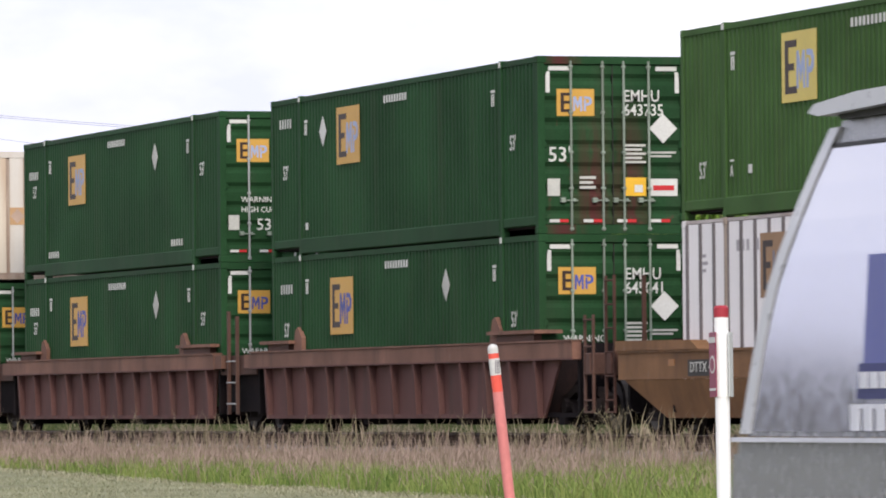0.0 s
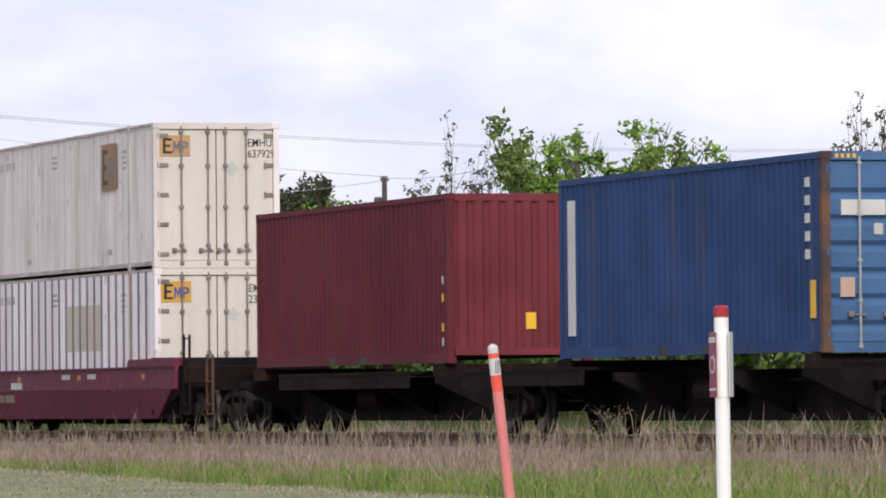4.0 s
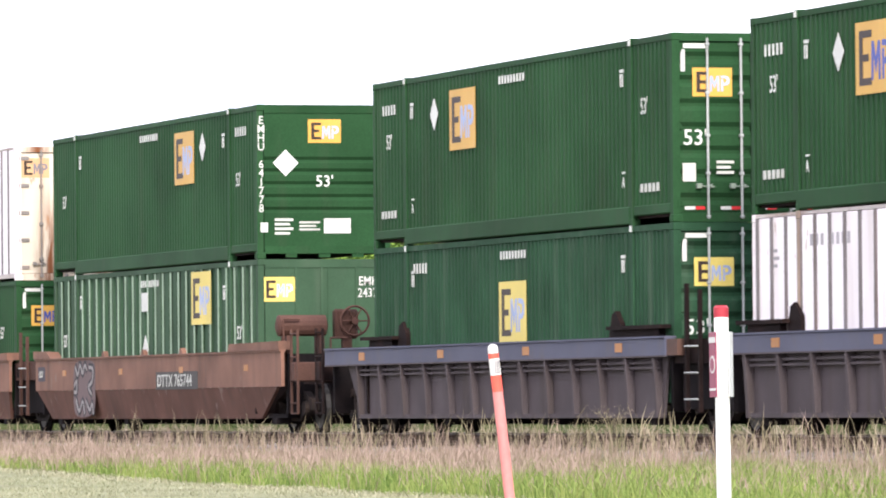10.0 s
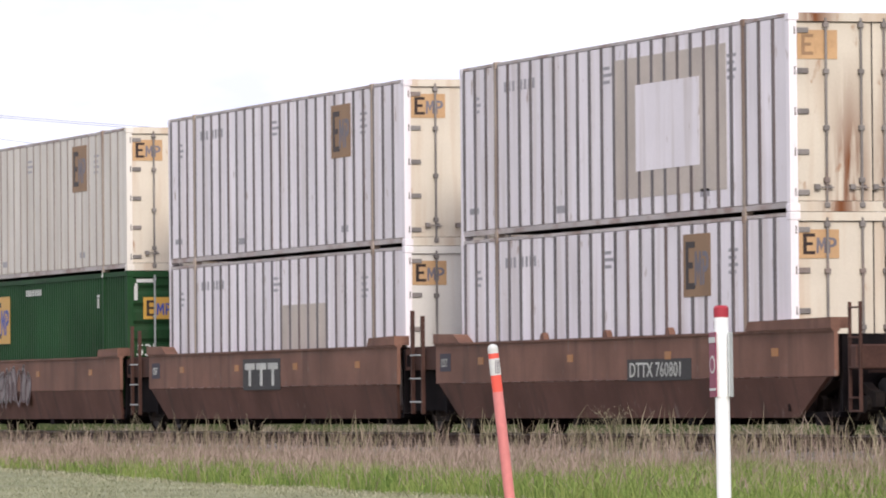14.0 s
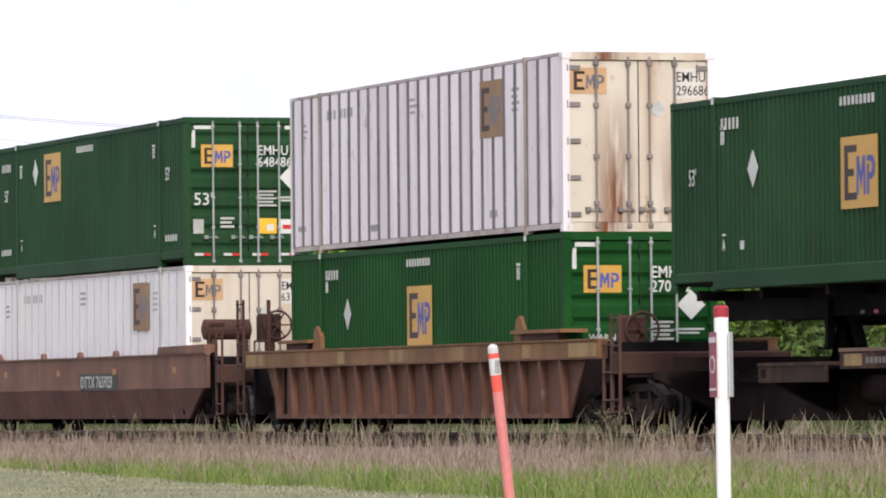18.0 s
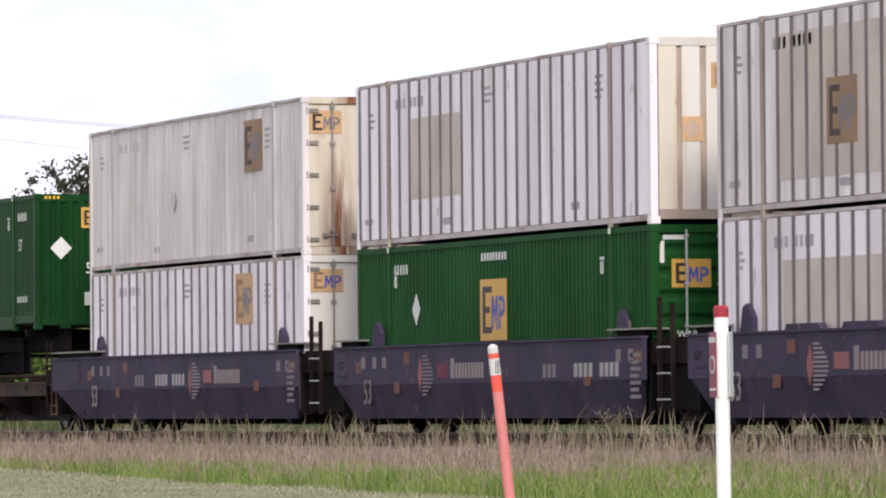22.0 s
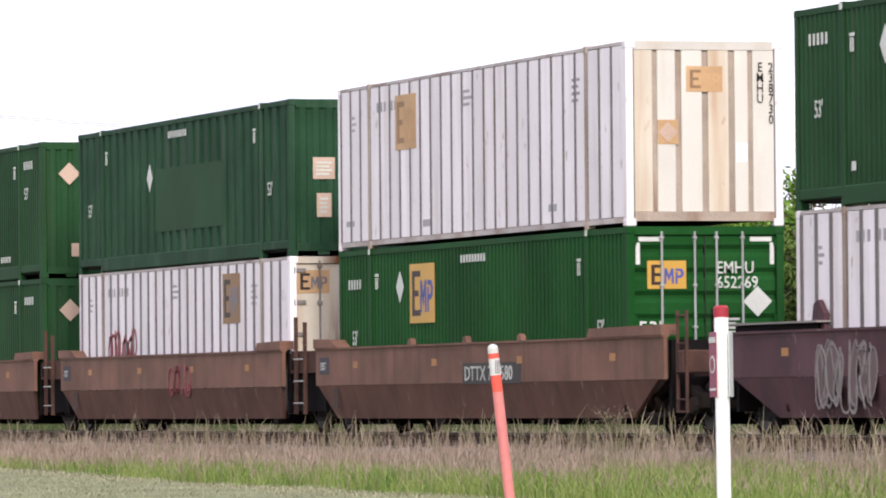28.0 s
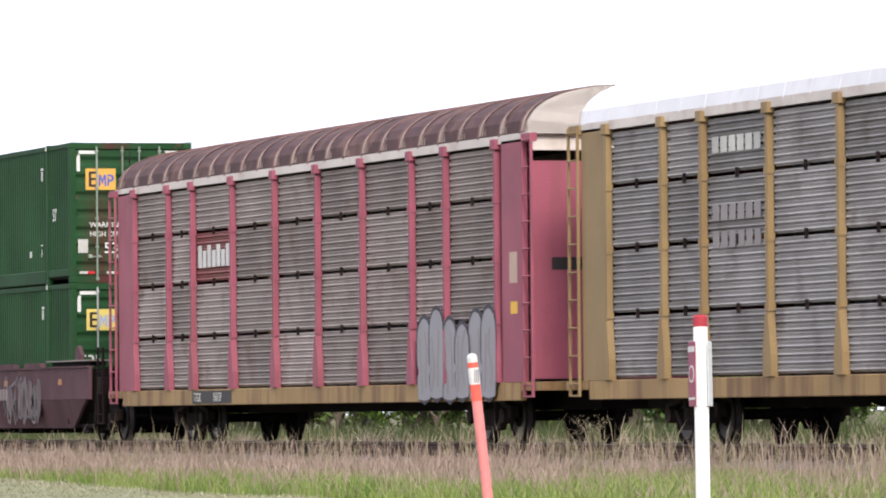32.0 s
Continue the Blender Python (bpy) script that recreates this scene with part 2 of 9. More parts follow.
M["white_rail"] = surface("rust_edged_white_rail", (0.46, 0.41, 0.40), 0.55, var=0.2, dirt=RUST, dirt_amount=0.6, low=0.48, high=0.66)
M["bracket"] = surface("dull_zinc_bracket", (0.20, 0.18, 0.17), 0.55, var=0.3, dirt=RUST, dirt_amount=0.4)
M["decal_white"] = surface("white_vinyl", (0.56, 0.56, 0.54), 0.5, var=0.14, bump=0)
M["decal_dim"] = surface("grimy_white_vinyl", (0.46, 0.46, 0.43), 0.55, var=0.25, bump=0)
M["faint_print"] = surface("faint_grey_print", (0.33, 0.31, 0.33), 0.55, var=0.2, bump=0)
M["decal_pink"] = surface("sun_faded_placard", (0.47, 0.34, 0.27), 0.55, var=0.15, bump=0)
M["decal_black"] = surface("black_vinyl", (0.025, 0.022, 0.022), 0.5, var=0.2, bump=0)
M["logo_yellow"] = surface("yellow_logo_vinyl", (0.54, 0.31, 0.065), 0.45, var=0.08, bump=0)
M["logo_pale"] = surface("faded_yellow_logo_vinyl", (0.60, 0.48, 0.13), 0.5, var=0.1, bump=0)
M["logo_brown"] = surface("faded_brown_logo_vinyl", (0.27, 0.165, 0.095), 0.6, var=0.18, bump=0)
M["logo_tan"] = surface("weathered_tan_logo_vinyl", (0.48, 0.30, 0.16), 0.6, var=0.15, bump=0)
M["logo_black"] = surface("black_logo_vinyl", (0.035, 0.022, 0.02), 0.5, var=0.2, bump=0)
M["logo_blue"] = surface("blue_logo_vinyl", (0.065, 0.085, 0.30), 0.5, var=0.2, bump=0)
M["logo_lilac"] = surface("faded_blue_logo_vinyl", (0.30, 0.36, 0.55), 0.5, var=0.2, bump=0)
M["logo_grey"] = surface("faded_grey_logo_vinyl", (0.16, 0.145, 0.17), 0.5, var=0.2, bump=0)
M["orange"] = surface("orange_reflector", (0.34, 0.15, 0.05), 0.45, var=0.15, bump=0)
M["rust_mark"] = surface("rust_red_square", (0.13, 0.052, 0.034), 0.6, var=0.25, bump=0)
M["yellow_mark"] = surface("yellow_mark", (0.72, 0.42, 0.04), 0.45, var=0.1, bump=0)
M["red_mark"] = surface("red_reflector", (0.50, 0.03, 0.035), 0.35, var=0.1, bump=0)


def plain(name, colour, rough=0.5, metal=0.0):
    return surface(name, colour, rough, metal, var=0.08, bump=0.05)
# ---- mesh helpers ----
MESHES = {}
SIDE_Y = 32.70          # near face of the containers
MID_Y = 33.995          # track centre line
C_LEN, C_WID, C_HIGH = 16.154, 2.59, 2.896
FORTY = 1.98            # from an end of a 53-foot container to its 40-foot post


def block(bm, x0, x1, y0, y1, z0, z1):
    v = [bm.verts.new((x, y, z)) for x in (x0, x1) for y in (y0, y1) for z in (z0, z1)]
    for f in ((0, 1, 3, 2), (4, 6, 7, 5), (0, 4, 5, 1), (2, 3, 7, 6), (0, 2, 6, 4), (1, 5, 7, 3)):
        bm.faces.new([v[i] for i in f])
    return v


def chamfered(bm, x0, x1, y0, y1, z0, z1, c=0.01):
    v = block(bm, x0, x1, y0, y1, z0, z1)
    edges = {e for a in v for e in a.link_edges}
    bmesh.ops.bevel(bm, geom=list(edges), offset=c, segments=1, affect="EDGES")


def prism(bm, outline, axis, a, b):
    """An outline of (p, q) pairs pulled along x (p=y, q=z), y (p=x, q=z) or z (p=x, q=y)."""
    def at(p, q, r):
        return {"x": (r, p, q), "y": (p, r, q), "z": (p, q, r)}[axis]
    f = [bm.verts.new(at(p, q, a)) for p, q in outline]
    g = [bm.verts.new(at(p, q, b)) for p, q in outline]
    n = len(outline)
    bm.faces.new(f)
    bm.faces.new(g[::-1])
    for i in range(n):
        j = (i + 1) % n
        bm.faces.new((f[j], f[i], g[i], g[j]))


def tube(bm, p, q, r, n=8, r2=None):
    p, q = Vector(p), Vector(q)
    d = (q - p).normalized()
    s = d.orthogonal().normalized()
    t = d.cross(s)
    r2 = r if r2 is None else r2
    a = [bm.verts.new(p + (s * math.cos(k * math.tau / n) + t * math.sin(k * math.tau / n)) * r) for k in range(n)]
    b = [bm.verts.new(q + (s * math.cos(k * math.tau / n) + t * math.sin(k * math.tau / n)) * r2) for k in range(n)]
    for k in range(n):
        j = (k + 1) % n
        bm.faces.new((a[k], a[j], b[j], b[k]))
    bm.faces.new(a[::-1])
    bm.faces.new(b)


def lathe(bm, profile, axis="y", n=20, centre=(0, 0, 0)):
    """A profile of (distance along the axis, radius), turned round it."""
    rings = []
    for h, r in profile:
        ring = []
        for k in range(n):
            c, s = r * math.cos(k * math.tau / n), r * math.sin(k * math.tau / n)
            v = {"y": (c, h, s), "x": (h, c, s), "z": (c, s, h)}[axis]
            ring.append(bm.verts.new(Vector(v) + Vector(centre)))
        rings.append(ring)
    for a, b in zip(rings, rings[1:]):
        for k in range(n):
            j = (k + 1) % n
            bm.faces.new((a[k], a[j], b[j], b[k]))
    bm.faces.new(rings[0][::-1])
    bm.faces.new(rings[-1])


def mesh_of(key, build):
    """A mesh, built once for each key."""
    if key not in MESHES:
        bm = bmesh.new()
        build(bm)
        bmesh.ops.recalc_face_normals(bm, faces=bm.faces)
        me = bpy.data.meshes.new(key if isinstance(key, str) else str(key[0]))
        bm.to_mesh(me)
        bm.free()
        me.materials.append(None)
        MESHES[key] = me
    return MESHES[key]


def part(name, me, material, parent, label="", at=(0, 0, 0), turn=None):
    """One mesh object under a thing or under a part."""
    ob = new(name, me)
    ob.parent = parent
    ob.location = at
    if turn:
        ob.rotation_euler = [radians(a) for a in turn]
    ob.material_slots[0].link = "OBJECT"
    ob.material_slots[0].material = M[material] if isinstance(material, str) else material
    if label:
        ob["label"] = label
    return ob


def shape(name, key, build, material, parent, label="", at=(0, 0, 0), turn=None):
    return part(name, mesh_of(key, build), material, parent, label, at, turn)


def bar(name, x0, x1, y0, y1, z0, z1, material, parent, label="", c=0.0):
    """A block with a corner at its own origin; equal blocks share one mesh."""
    k = ("block", round(x1 - x0, 3), round(y1 - y0, 3), round(z1 - z0, 3), c)
    def build(bm):
        if c:
            chamfered(bm, 0, k[1], 0, k[2], 0, k[3], c)
        else:
            block(bm, 0, k[1], 0, k[2], 0, k[3])
    return shape(name, k, build, material, parent, label, (x0, y0, z0))


def writing(text, size, stacked=False):
    key = ("lettering", text, size, stacked)
    if key not in MESHES:
        cu = bpy.data.curves.new("lettering", "FONT")
        cu.body = "\n".join(text) if stacked else text
        cu.size, cu.extrude, cu.resolution_u = size, 0.002, 2
        cu.offset = size * 0.006
        cu.space_line = 0.78
        cu.align_x = "CENTER" if stacked else "LEFT"
        ob = new("lettering", cu)
        me = bpy.data.meshes.new_from_object(ob.evaluated_get(bpy.context.evaluated_depsgraph_get()))
        bpy.data.objects.remove(ob)
        me.materials.clear()
        me.materials.append(None)
        MESHES[key] = me
    return MESHES[key]


def side_text(text, size, x, y, z, material, parent, wide=1.0):
    ob = part("lettering", writing(text, size), material, parent, "", (x, y, z), (90, 0, 0))
    ob.scale = (wide, 1, 1)
    return ob


def end_text(text, size, x, y, z, material, parent, wide=1.0, stacked=False):
    ob = part("lettering", writing(text, size, stacked), material, parent, "", (x, y, z), (90, 0, 90))
    ob.scale = (wide, 1, 1)
    return ob


def thing(name, x, y, z, label, category, group="", turn=None):
    ob = new(name)
    ob.empty_display_size = 0.3
    ob.matrix_basis = pose(x, y, z, *(turn or (0, 0, 0)))
    return tagged(ob, label, category, group)


TRAIN = []              # every thing that rolls with the train: (object, its pose at the start)


def rolling(ob):
    TRAIN.append((ob, ob.matrix_basis.copy()))
    return ob
# ---- containers ----
# A container's own axes: x along it from its forward end, y across it from its near side, z up from its base.


def corrugated(bm, x0, x1, z0, z1, pitch, depth, crest, back=0.05):
    """Upright corrugations facing -y: crests at y = 0, a flat back."""
    n = max(1, round((x1 - x0) / pitch))
    p = (x1 - x0) / n
    slope = min(depth * 1.1, (p - crest) * 0.3)
    line = []
    for k in range(n):
        a = x0 + k * p
        line += [(a, depth), (a + (p - crest) / 2 - slope, depth), (a + (p - crest) / 2, 0.0), (a + (p + crest) / 2, 0.0), (a + (p + crest) / 2 + slope, depth)]
    line.append((x1, depth))
    prism(bm, line + [(x1, depth + back), (x0, depth + back)], "z", z0, z1)


def side_sheet(x0, x1, z0, z1, pitch, depth, crest):
    key = ("side_panel", round(x1 - x0, 3), z0, z1, pitch, depth, crest)
    return mesh_of(key, lambda bm: corrugated(bm, 0, x1 - x0, z0, z1, pitch, depth, crest))


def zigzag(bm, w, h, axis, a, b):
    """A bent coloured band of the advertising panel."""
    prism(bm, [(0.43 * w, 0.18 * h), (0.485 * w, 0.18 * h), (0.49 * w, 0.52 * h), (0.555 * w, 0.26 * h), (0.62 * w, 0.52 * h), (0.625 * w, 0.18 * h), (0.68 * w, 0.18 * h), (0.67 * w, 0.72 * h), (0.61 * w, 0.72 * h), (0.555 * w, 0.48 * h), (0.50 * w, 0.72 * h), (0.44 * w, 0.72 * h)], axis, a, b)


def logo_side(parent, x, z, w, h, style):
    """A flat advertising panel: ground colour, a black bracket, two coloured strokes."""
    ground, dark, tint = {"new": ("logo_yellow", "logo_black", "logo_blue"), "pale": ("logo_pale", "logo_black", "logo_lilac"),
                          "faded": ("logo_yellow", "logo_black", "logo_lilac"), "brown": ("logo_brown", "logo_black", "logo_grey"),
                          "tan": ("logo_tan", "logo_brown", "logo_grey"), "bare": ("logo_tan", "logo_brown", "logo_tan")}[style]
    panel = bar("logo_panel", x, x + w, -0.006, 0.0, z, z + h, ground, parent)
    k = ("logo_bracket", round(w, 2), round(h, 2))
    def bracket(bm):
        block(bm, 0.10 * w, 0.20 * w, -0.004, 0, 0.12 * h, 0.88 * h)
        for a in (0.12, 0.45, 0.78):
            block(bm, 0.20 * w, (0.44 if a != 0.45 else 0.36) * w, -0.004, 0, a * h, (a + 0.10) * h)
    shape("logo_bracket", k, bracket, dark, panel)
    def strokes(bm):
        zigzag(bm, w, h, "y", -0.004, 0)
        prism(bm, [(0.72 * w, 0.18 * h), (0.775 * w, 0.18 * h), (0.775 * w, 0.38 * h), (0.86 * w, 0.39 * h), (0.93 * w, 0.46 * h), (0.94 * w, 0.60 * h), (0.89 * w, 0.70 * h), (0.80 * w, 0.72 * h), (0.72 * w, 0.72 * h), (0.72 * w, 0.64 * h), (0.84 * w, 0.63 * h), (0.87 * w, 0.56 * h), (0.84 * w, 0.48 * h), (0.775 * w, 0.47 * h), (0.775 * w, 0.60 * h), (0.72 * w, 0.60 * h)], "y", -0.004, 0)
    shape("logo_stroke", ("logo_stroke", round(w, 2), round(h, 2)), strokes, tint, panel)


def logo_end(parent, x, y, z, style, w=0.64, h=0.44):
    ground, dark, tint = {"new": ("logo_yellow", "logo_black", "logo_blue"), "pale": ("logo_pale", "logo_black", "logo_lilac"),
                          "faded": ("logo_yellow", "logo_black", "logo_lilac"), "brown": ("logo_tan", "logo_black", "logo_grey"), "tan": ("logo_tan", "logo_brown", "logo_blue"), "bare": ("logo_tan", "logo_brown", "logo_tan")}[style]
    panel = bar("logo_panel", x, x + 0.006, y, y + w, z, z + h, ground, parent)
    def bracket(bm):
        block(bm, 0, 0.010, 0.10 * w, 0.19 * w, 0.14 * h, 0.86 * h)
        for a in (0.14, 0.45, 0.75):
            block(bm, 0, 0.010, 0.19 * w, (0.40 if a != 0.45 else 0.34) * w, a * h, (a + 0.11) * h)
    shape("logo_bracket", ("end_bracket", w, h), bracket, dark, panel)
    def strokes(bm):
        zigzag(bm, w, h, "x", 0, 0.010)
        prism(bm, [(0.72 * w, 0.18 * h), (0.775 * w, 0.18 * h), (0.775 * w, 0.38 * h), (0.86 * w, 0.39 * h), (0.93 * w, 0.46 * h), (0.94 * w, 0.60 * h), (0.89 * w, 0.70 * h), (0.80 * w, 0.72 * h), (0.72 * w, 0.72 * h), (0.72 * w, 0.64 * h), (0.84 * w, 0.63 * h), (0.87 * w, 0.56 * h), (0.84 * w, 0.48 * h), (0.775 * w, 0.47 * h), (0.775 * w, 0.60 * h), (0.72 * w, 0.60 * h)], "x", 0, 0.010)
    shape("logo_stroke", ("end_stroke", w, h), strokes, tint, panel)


def placard_side(parent, x, z, material, r=0.23):
    def build(bm):
        prism(bm, [(0, -1.2 * r), (r, 0), (0, 1.2 * r), (-r, 0)], "y", -0.006, 0)
    shape("placard", ("placard_side", r), build, material, parent, "", (x, 0, z))


def placard_end(parent, x, y, z, material, r=0.25):
    def build(bm):
        prism(bm, [(0, -r), (r, 0), (0, r), (-r, 0)], "x", 0, 0.008)
    shape("placard", ("placard_end", r), build, material, parent, "", (x, y, z))


def lines_side(parent, x, z, w, h, rows, material="decal_dim", y=-0.004):
    """Print too small to read, as bars of its size."""
    def build(bm):
        for k in range(rows):
            z1 = h - (k + 0.25) * h / rows
            block(bm, 0, w * (1.0 if k % 2 == 0 else 0.8), 0, 0.004, z1 - 0.55 * h / rows, z1)
    tagged(shape("print", ("print_side", w, h, rows), build, material, parent, "", (x, y, z)), kind="stuff")


def lines_end(parent, x, y, z, w, h, rows, material="decal_dim"):
    def build(bm):
        for k in range(rows):
            z1 = h - (k + 0.25) * h / rows
            block(bm, 0, 0.004, 0, w * (1.0 if k % 2 == 0 else 0.82), z1 - 0.55 * h / rows, z1)
    tagged(shape("print", ("print_end", w, h, rows), build, material, parent, "", (x, y, z)), kind="stuff")


def glyph_bars(parent, x, y, z, n, step, w, h, material="decal_white", end=False):
    """A row of unreadable characters, as bars."""
    def build(bm):
        for k in range(n):
            if end == "down":
                block(bm, 0, 0.004, 0, w, -k * step, -k * step + h)
            elif end:
                block(bm, 0, 0.004, k * step, k * step + w, 0, h)
            else:
                block(bm, k * step, k * step + w, 0, 0.006, 0, h)
    tagged(shape("print", ("glyph_bars", n, step, w, h, end), build, material, parent, "", (x, y, z)), kind="stuff")


def corner_post(bm, high, face):
    block(bm, 0, 0.14, 0, 0.12, 0.12, high - 0.12)
    for z0 in (0.0, high - 0.12):
        chamfered(bm, -0.006 if face < 0 else -0.03, 0.17 if face < 0 else 0.146, -0.006, 0.16, z0, z0 + 0.12, 0.012)


def lock_rod(bm, high, heavy):
    tube(bm, (0.045, 0, 0.05), (0.045, 0, high - 0.08), 0.02, 8)
    for z in ((0.06, 0.72, 1.30, 1.95, high - 0.2) if not heavy else (0.06, 0.42, 1.18, 2.0, high - 0.22)):
        w = 0.034 if not heavy else 0.042
        chamfered(bm, 0.0, 0.072, -w, w, z, z + (0.045 if not heavy else 0.075), 0.008)


def rod_handle(bm):
    tube(bm, (0.05, -0.02, 0.0), (0.06, 0.24, -0.012), 0.011, 6)
    chamfered(bm, 0.0, 0.06, 0.17, 0.21, -0.03, 0.03, 0.006)
    chamfered(bm, 0.0, 0.08, -0.05, 0.03, -0.04, 0.04, 0.006)


def hinge(bm, w):
    chamfered(bm, 0, 0.03, 0, w, -0.04, 0.04, 0.006)
    tube(bm, (0.03, 0.015, -0.06), (0.03, 0.015, 0.06), 0.02, 6)


def door_leaf(bm, w, z0, z1, bands):
    """A door leaf facing +x with pressed-in horizontal bands."""
    line = [(z0, 0.0)]
    for b, h in bands:
        line += [(b, 0.0), (b + 0.07, -0.05), (b + h - 0.07, -0.05), (b + h, 0.0)]
    line.append((z1, 0.0))
    prism(bm, [(x, z) for z, x in line] + [(-0.08, z1), (-0.08, z0)], "y", 0, w)


GREEN_BANDS = ((0.26, 0.19), (0.62, 0.19), (0.98, 0.19), (1.34, 0.19), (1.70, 0.19), (2.06, 0.19), (2.42, 0.19))
ISO_BANDS = ((0.30, 0.17), (0.68, 0.17), (1.06, 0.17), (1.44, 0.17), (1.82, 0.17), (2.20, 0.17))


def doors(parent, length, high, paint, rods, style):
    """Two leaves with lock rods, handles and hinges on the end at x = length."""
    x = length - 0.05
    z0, z1 = 0.16, high - 0.14
    bar("header", length - 0.12, length - 0.005, 0.12, C_WID - 0.12, high - 0.13, high - 0.004, paint, parent)
    bar("sill", length - 0.12, length - 0.005, 0.12, C_WID - 0.12, 0.002, 0.15, paint, parent)
    bands = {"green": GREEN_BANDS, "iso": ISO_BANDS, "flat": ()}[style]
    bands = tuple(b for b in bands if b[0] + b[1] < z1 - 0.05)
    mat = {"green": "rod_green", "iso": "bracket", "flat": "bracket"}[style]
    for side, y0 in ((0, 0.13), (1, 1.305)):
        leaf = shape("door", ("door", z1, style), lambda bm: door_leaf(bm, 1.155, z0, z1, bands), paint, parent, "", (x, y0, 0))
        for ry in ((0.44, 0.985) if side == 0 else (0.17, 0.60)):
            shape("lock_rod", ("lock_rod", high, style), lambda bm: lock_rod(bm, high, style == "flat"), rods, leaf, "", (0, ry, 0))
            shape("handle", ("rod_handle",), rod_handle, mat, leaf, "", (0, ry - 0.14, 0.55 if style != "flat" else 0.36))
        n = 5 if style == "flat" else 3
        for k in range(n):
            z = z0 + 0.12 + k * (z1 - z0 - 0.24) / (n - 1)
            w = 0.24 if style == "flat" else 0.09
            shape("hinge", ("hinge", w), lambda bm: hinge(bm, w), "bracket" if style == "flat" else paint, leaf, "", (0.0, -0.06 if side == 0 else 1.215 - w, z))
        if side == 0 and style != "iso":
            bar("gasket", 0.0, 0.012, 1.158, 1.172, z0, z1, "decal_black", leaf)


def frame_of(parent, length, high, paint, posts=None):
    """Roof, far side, forward end, rails and corner posts of a box."""
    posts = posts or paint
    def roof(bm):
        corrugated(bm, 0.08, length - 0.08, 0.0, C_WID - 0.08, 0.35, 0.015, 0.16, 0.02)
    shape("roof", ("roof", length), roof, paint, parent, "", (0, 0.04, high - 0.022), (-90, 0, 0))
    far = side_sheet(0.1, length - 0.1, 0.18, high - 0.1, 0.28, 0.03, 0.09)
    part("far_side_panel", far, paint, parent, "", (length - 0.1, C_WID - 0.012, 0), (0, 0, 180))
    bar("forward_end", 0.02, 0.08, 0.1, C_WID - 0.1, 0.1, high - 0.08, paint, parent)
    bar("floor", 0.05, length - 0.08, 0.08, C_WID - 0.08, 0.10, 0.17, "dark_steel", parent)
    for y0 in (0.0, C_WID - 0.09):
        bar("top_rail", 0.14, length - 0.14, y0, y0 + 0.09, high - (0.10 if posts == paint else 0.058), high - 0.008, posts, parent)
    left = ("corner_post", high, -1)
    right = ("corner_post", high, 1)
    shape("corner_post", left, lambda bm: corner_post(bm, high, -1), paint, parent)
    shape("corner_post", right, lambda bm: corner_post(bm, high, 1), paint, parent, "", (length - 0.146, 0, 0))
    shape("corner_post", right, lambda bm: corner_post(bm, high, 1), paint, parent, "", (0.146, C_WID, 0), (0, 0, 180))
    shape("corner_post", left, lambda bm: corner_post(bm, high, -1), paint, parent, "", (length, C_WID, 0), (0, 0, 180))


def forty_post(bm, deep):
    block(bm, -0.06, 0.06, -0.012, 0.08, deep, C_HIGH - 0.1)
    chamfered(bm, -0.08, 0.08, -0.02, 0.12, C_HIGH - 0.115, C_HIGH + 0.012, 0.012)
    chamfered(bm, -0.08, 0.08, -0.02, 0.12, deep - 0.005, deep + 0.10, 0.012)


def green_side(parent, paint, logo, diamond, style, note, rail=True, ribs=None):
    """Near side of a green 53-foot box in three bays between the 40-foot posts."""
    z0 = 0.30 if rail else 0.20
    for a, b in ((0.14, FORTY - 0.06), (FORTY + 0.06, C_LEN - FORTY - 0.06), (C_LEN - FORTY + 0.06, C_LEN - 0.146)):
        if ribs:
            part("side_panel", side_sheet(a, b, z0, C_HIGH - 0.1, ribs, 0.035, ribs * 0.42), paint, parent, "", (a, 0.012, 0))
        else:
            part("side_panel", side_sheet(a, b, z0, C_HIGH - 0.1, 0.2, 0.017, 0.085), paint, parent, "", (a, 0.012, 0))
        inner = a > 1 and b < 15
        bar("bottom_rail", a, b, -0.022 if inner else 0.0, 0.09, 0.02 if inner else 0.14, z0, paint, parent, "", 0.018)
    for x in (FORTY, C_LEN - FORTY):
        post = shape("forty_foot_post", ("forty_foot_post", 0.0), lambda bm: forty_post(bm, 0.0), paint, parent, "", (x, 0, 0))
        bar("casting_mark", -0.05, 0.05, -0.028, -0.02, C_HIGH - 0.10, C_HIGH - 0.005, "decal_white", post)
    if logo:
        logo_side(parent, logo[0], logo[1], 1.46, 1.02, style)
    if diamond:
        placard_side(parent, diamond[0], diamond[1], "decal_white" if note != "grey" else "decal_dim")


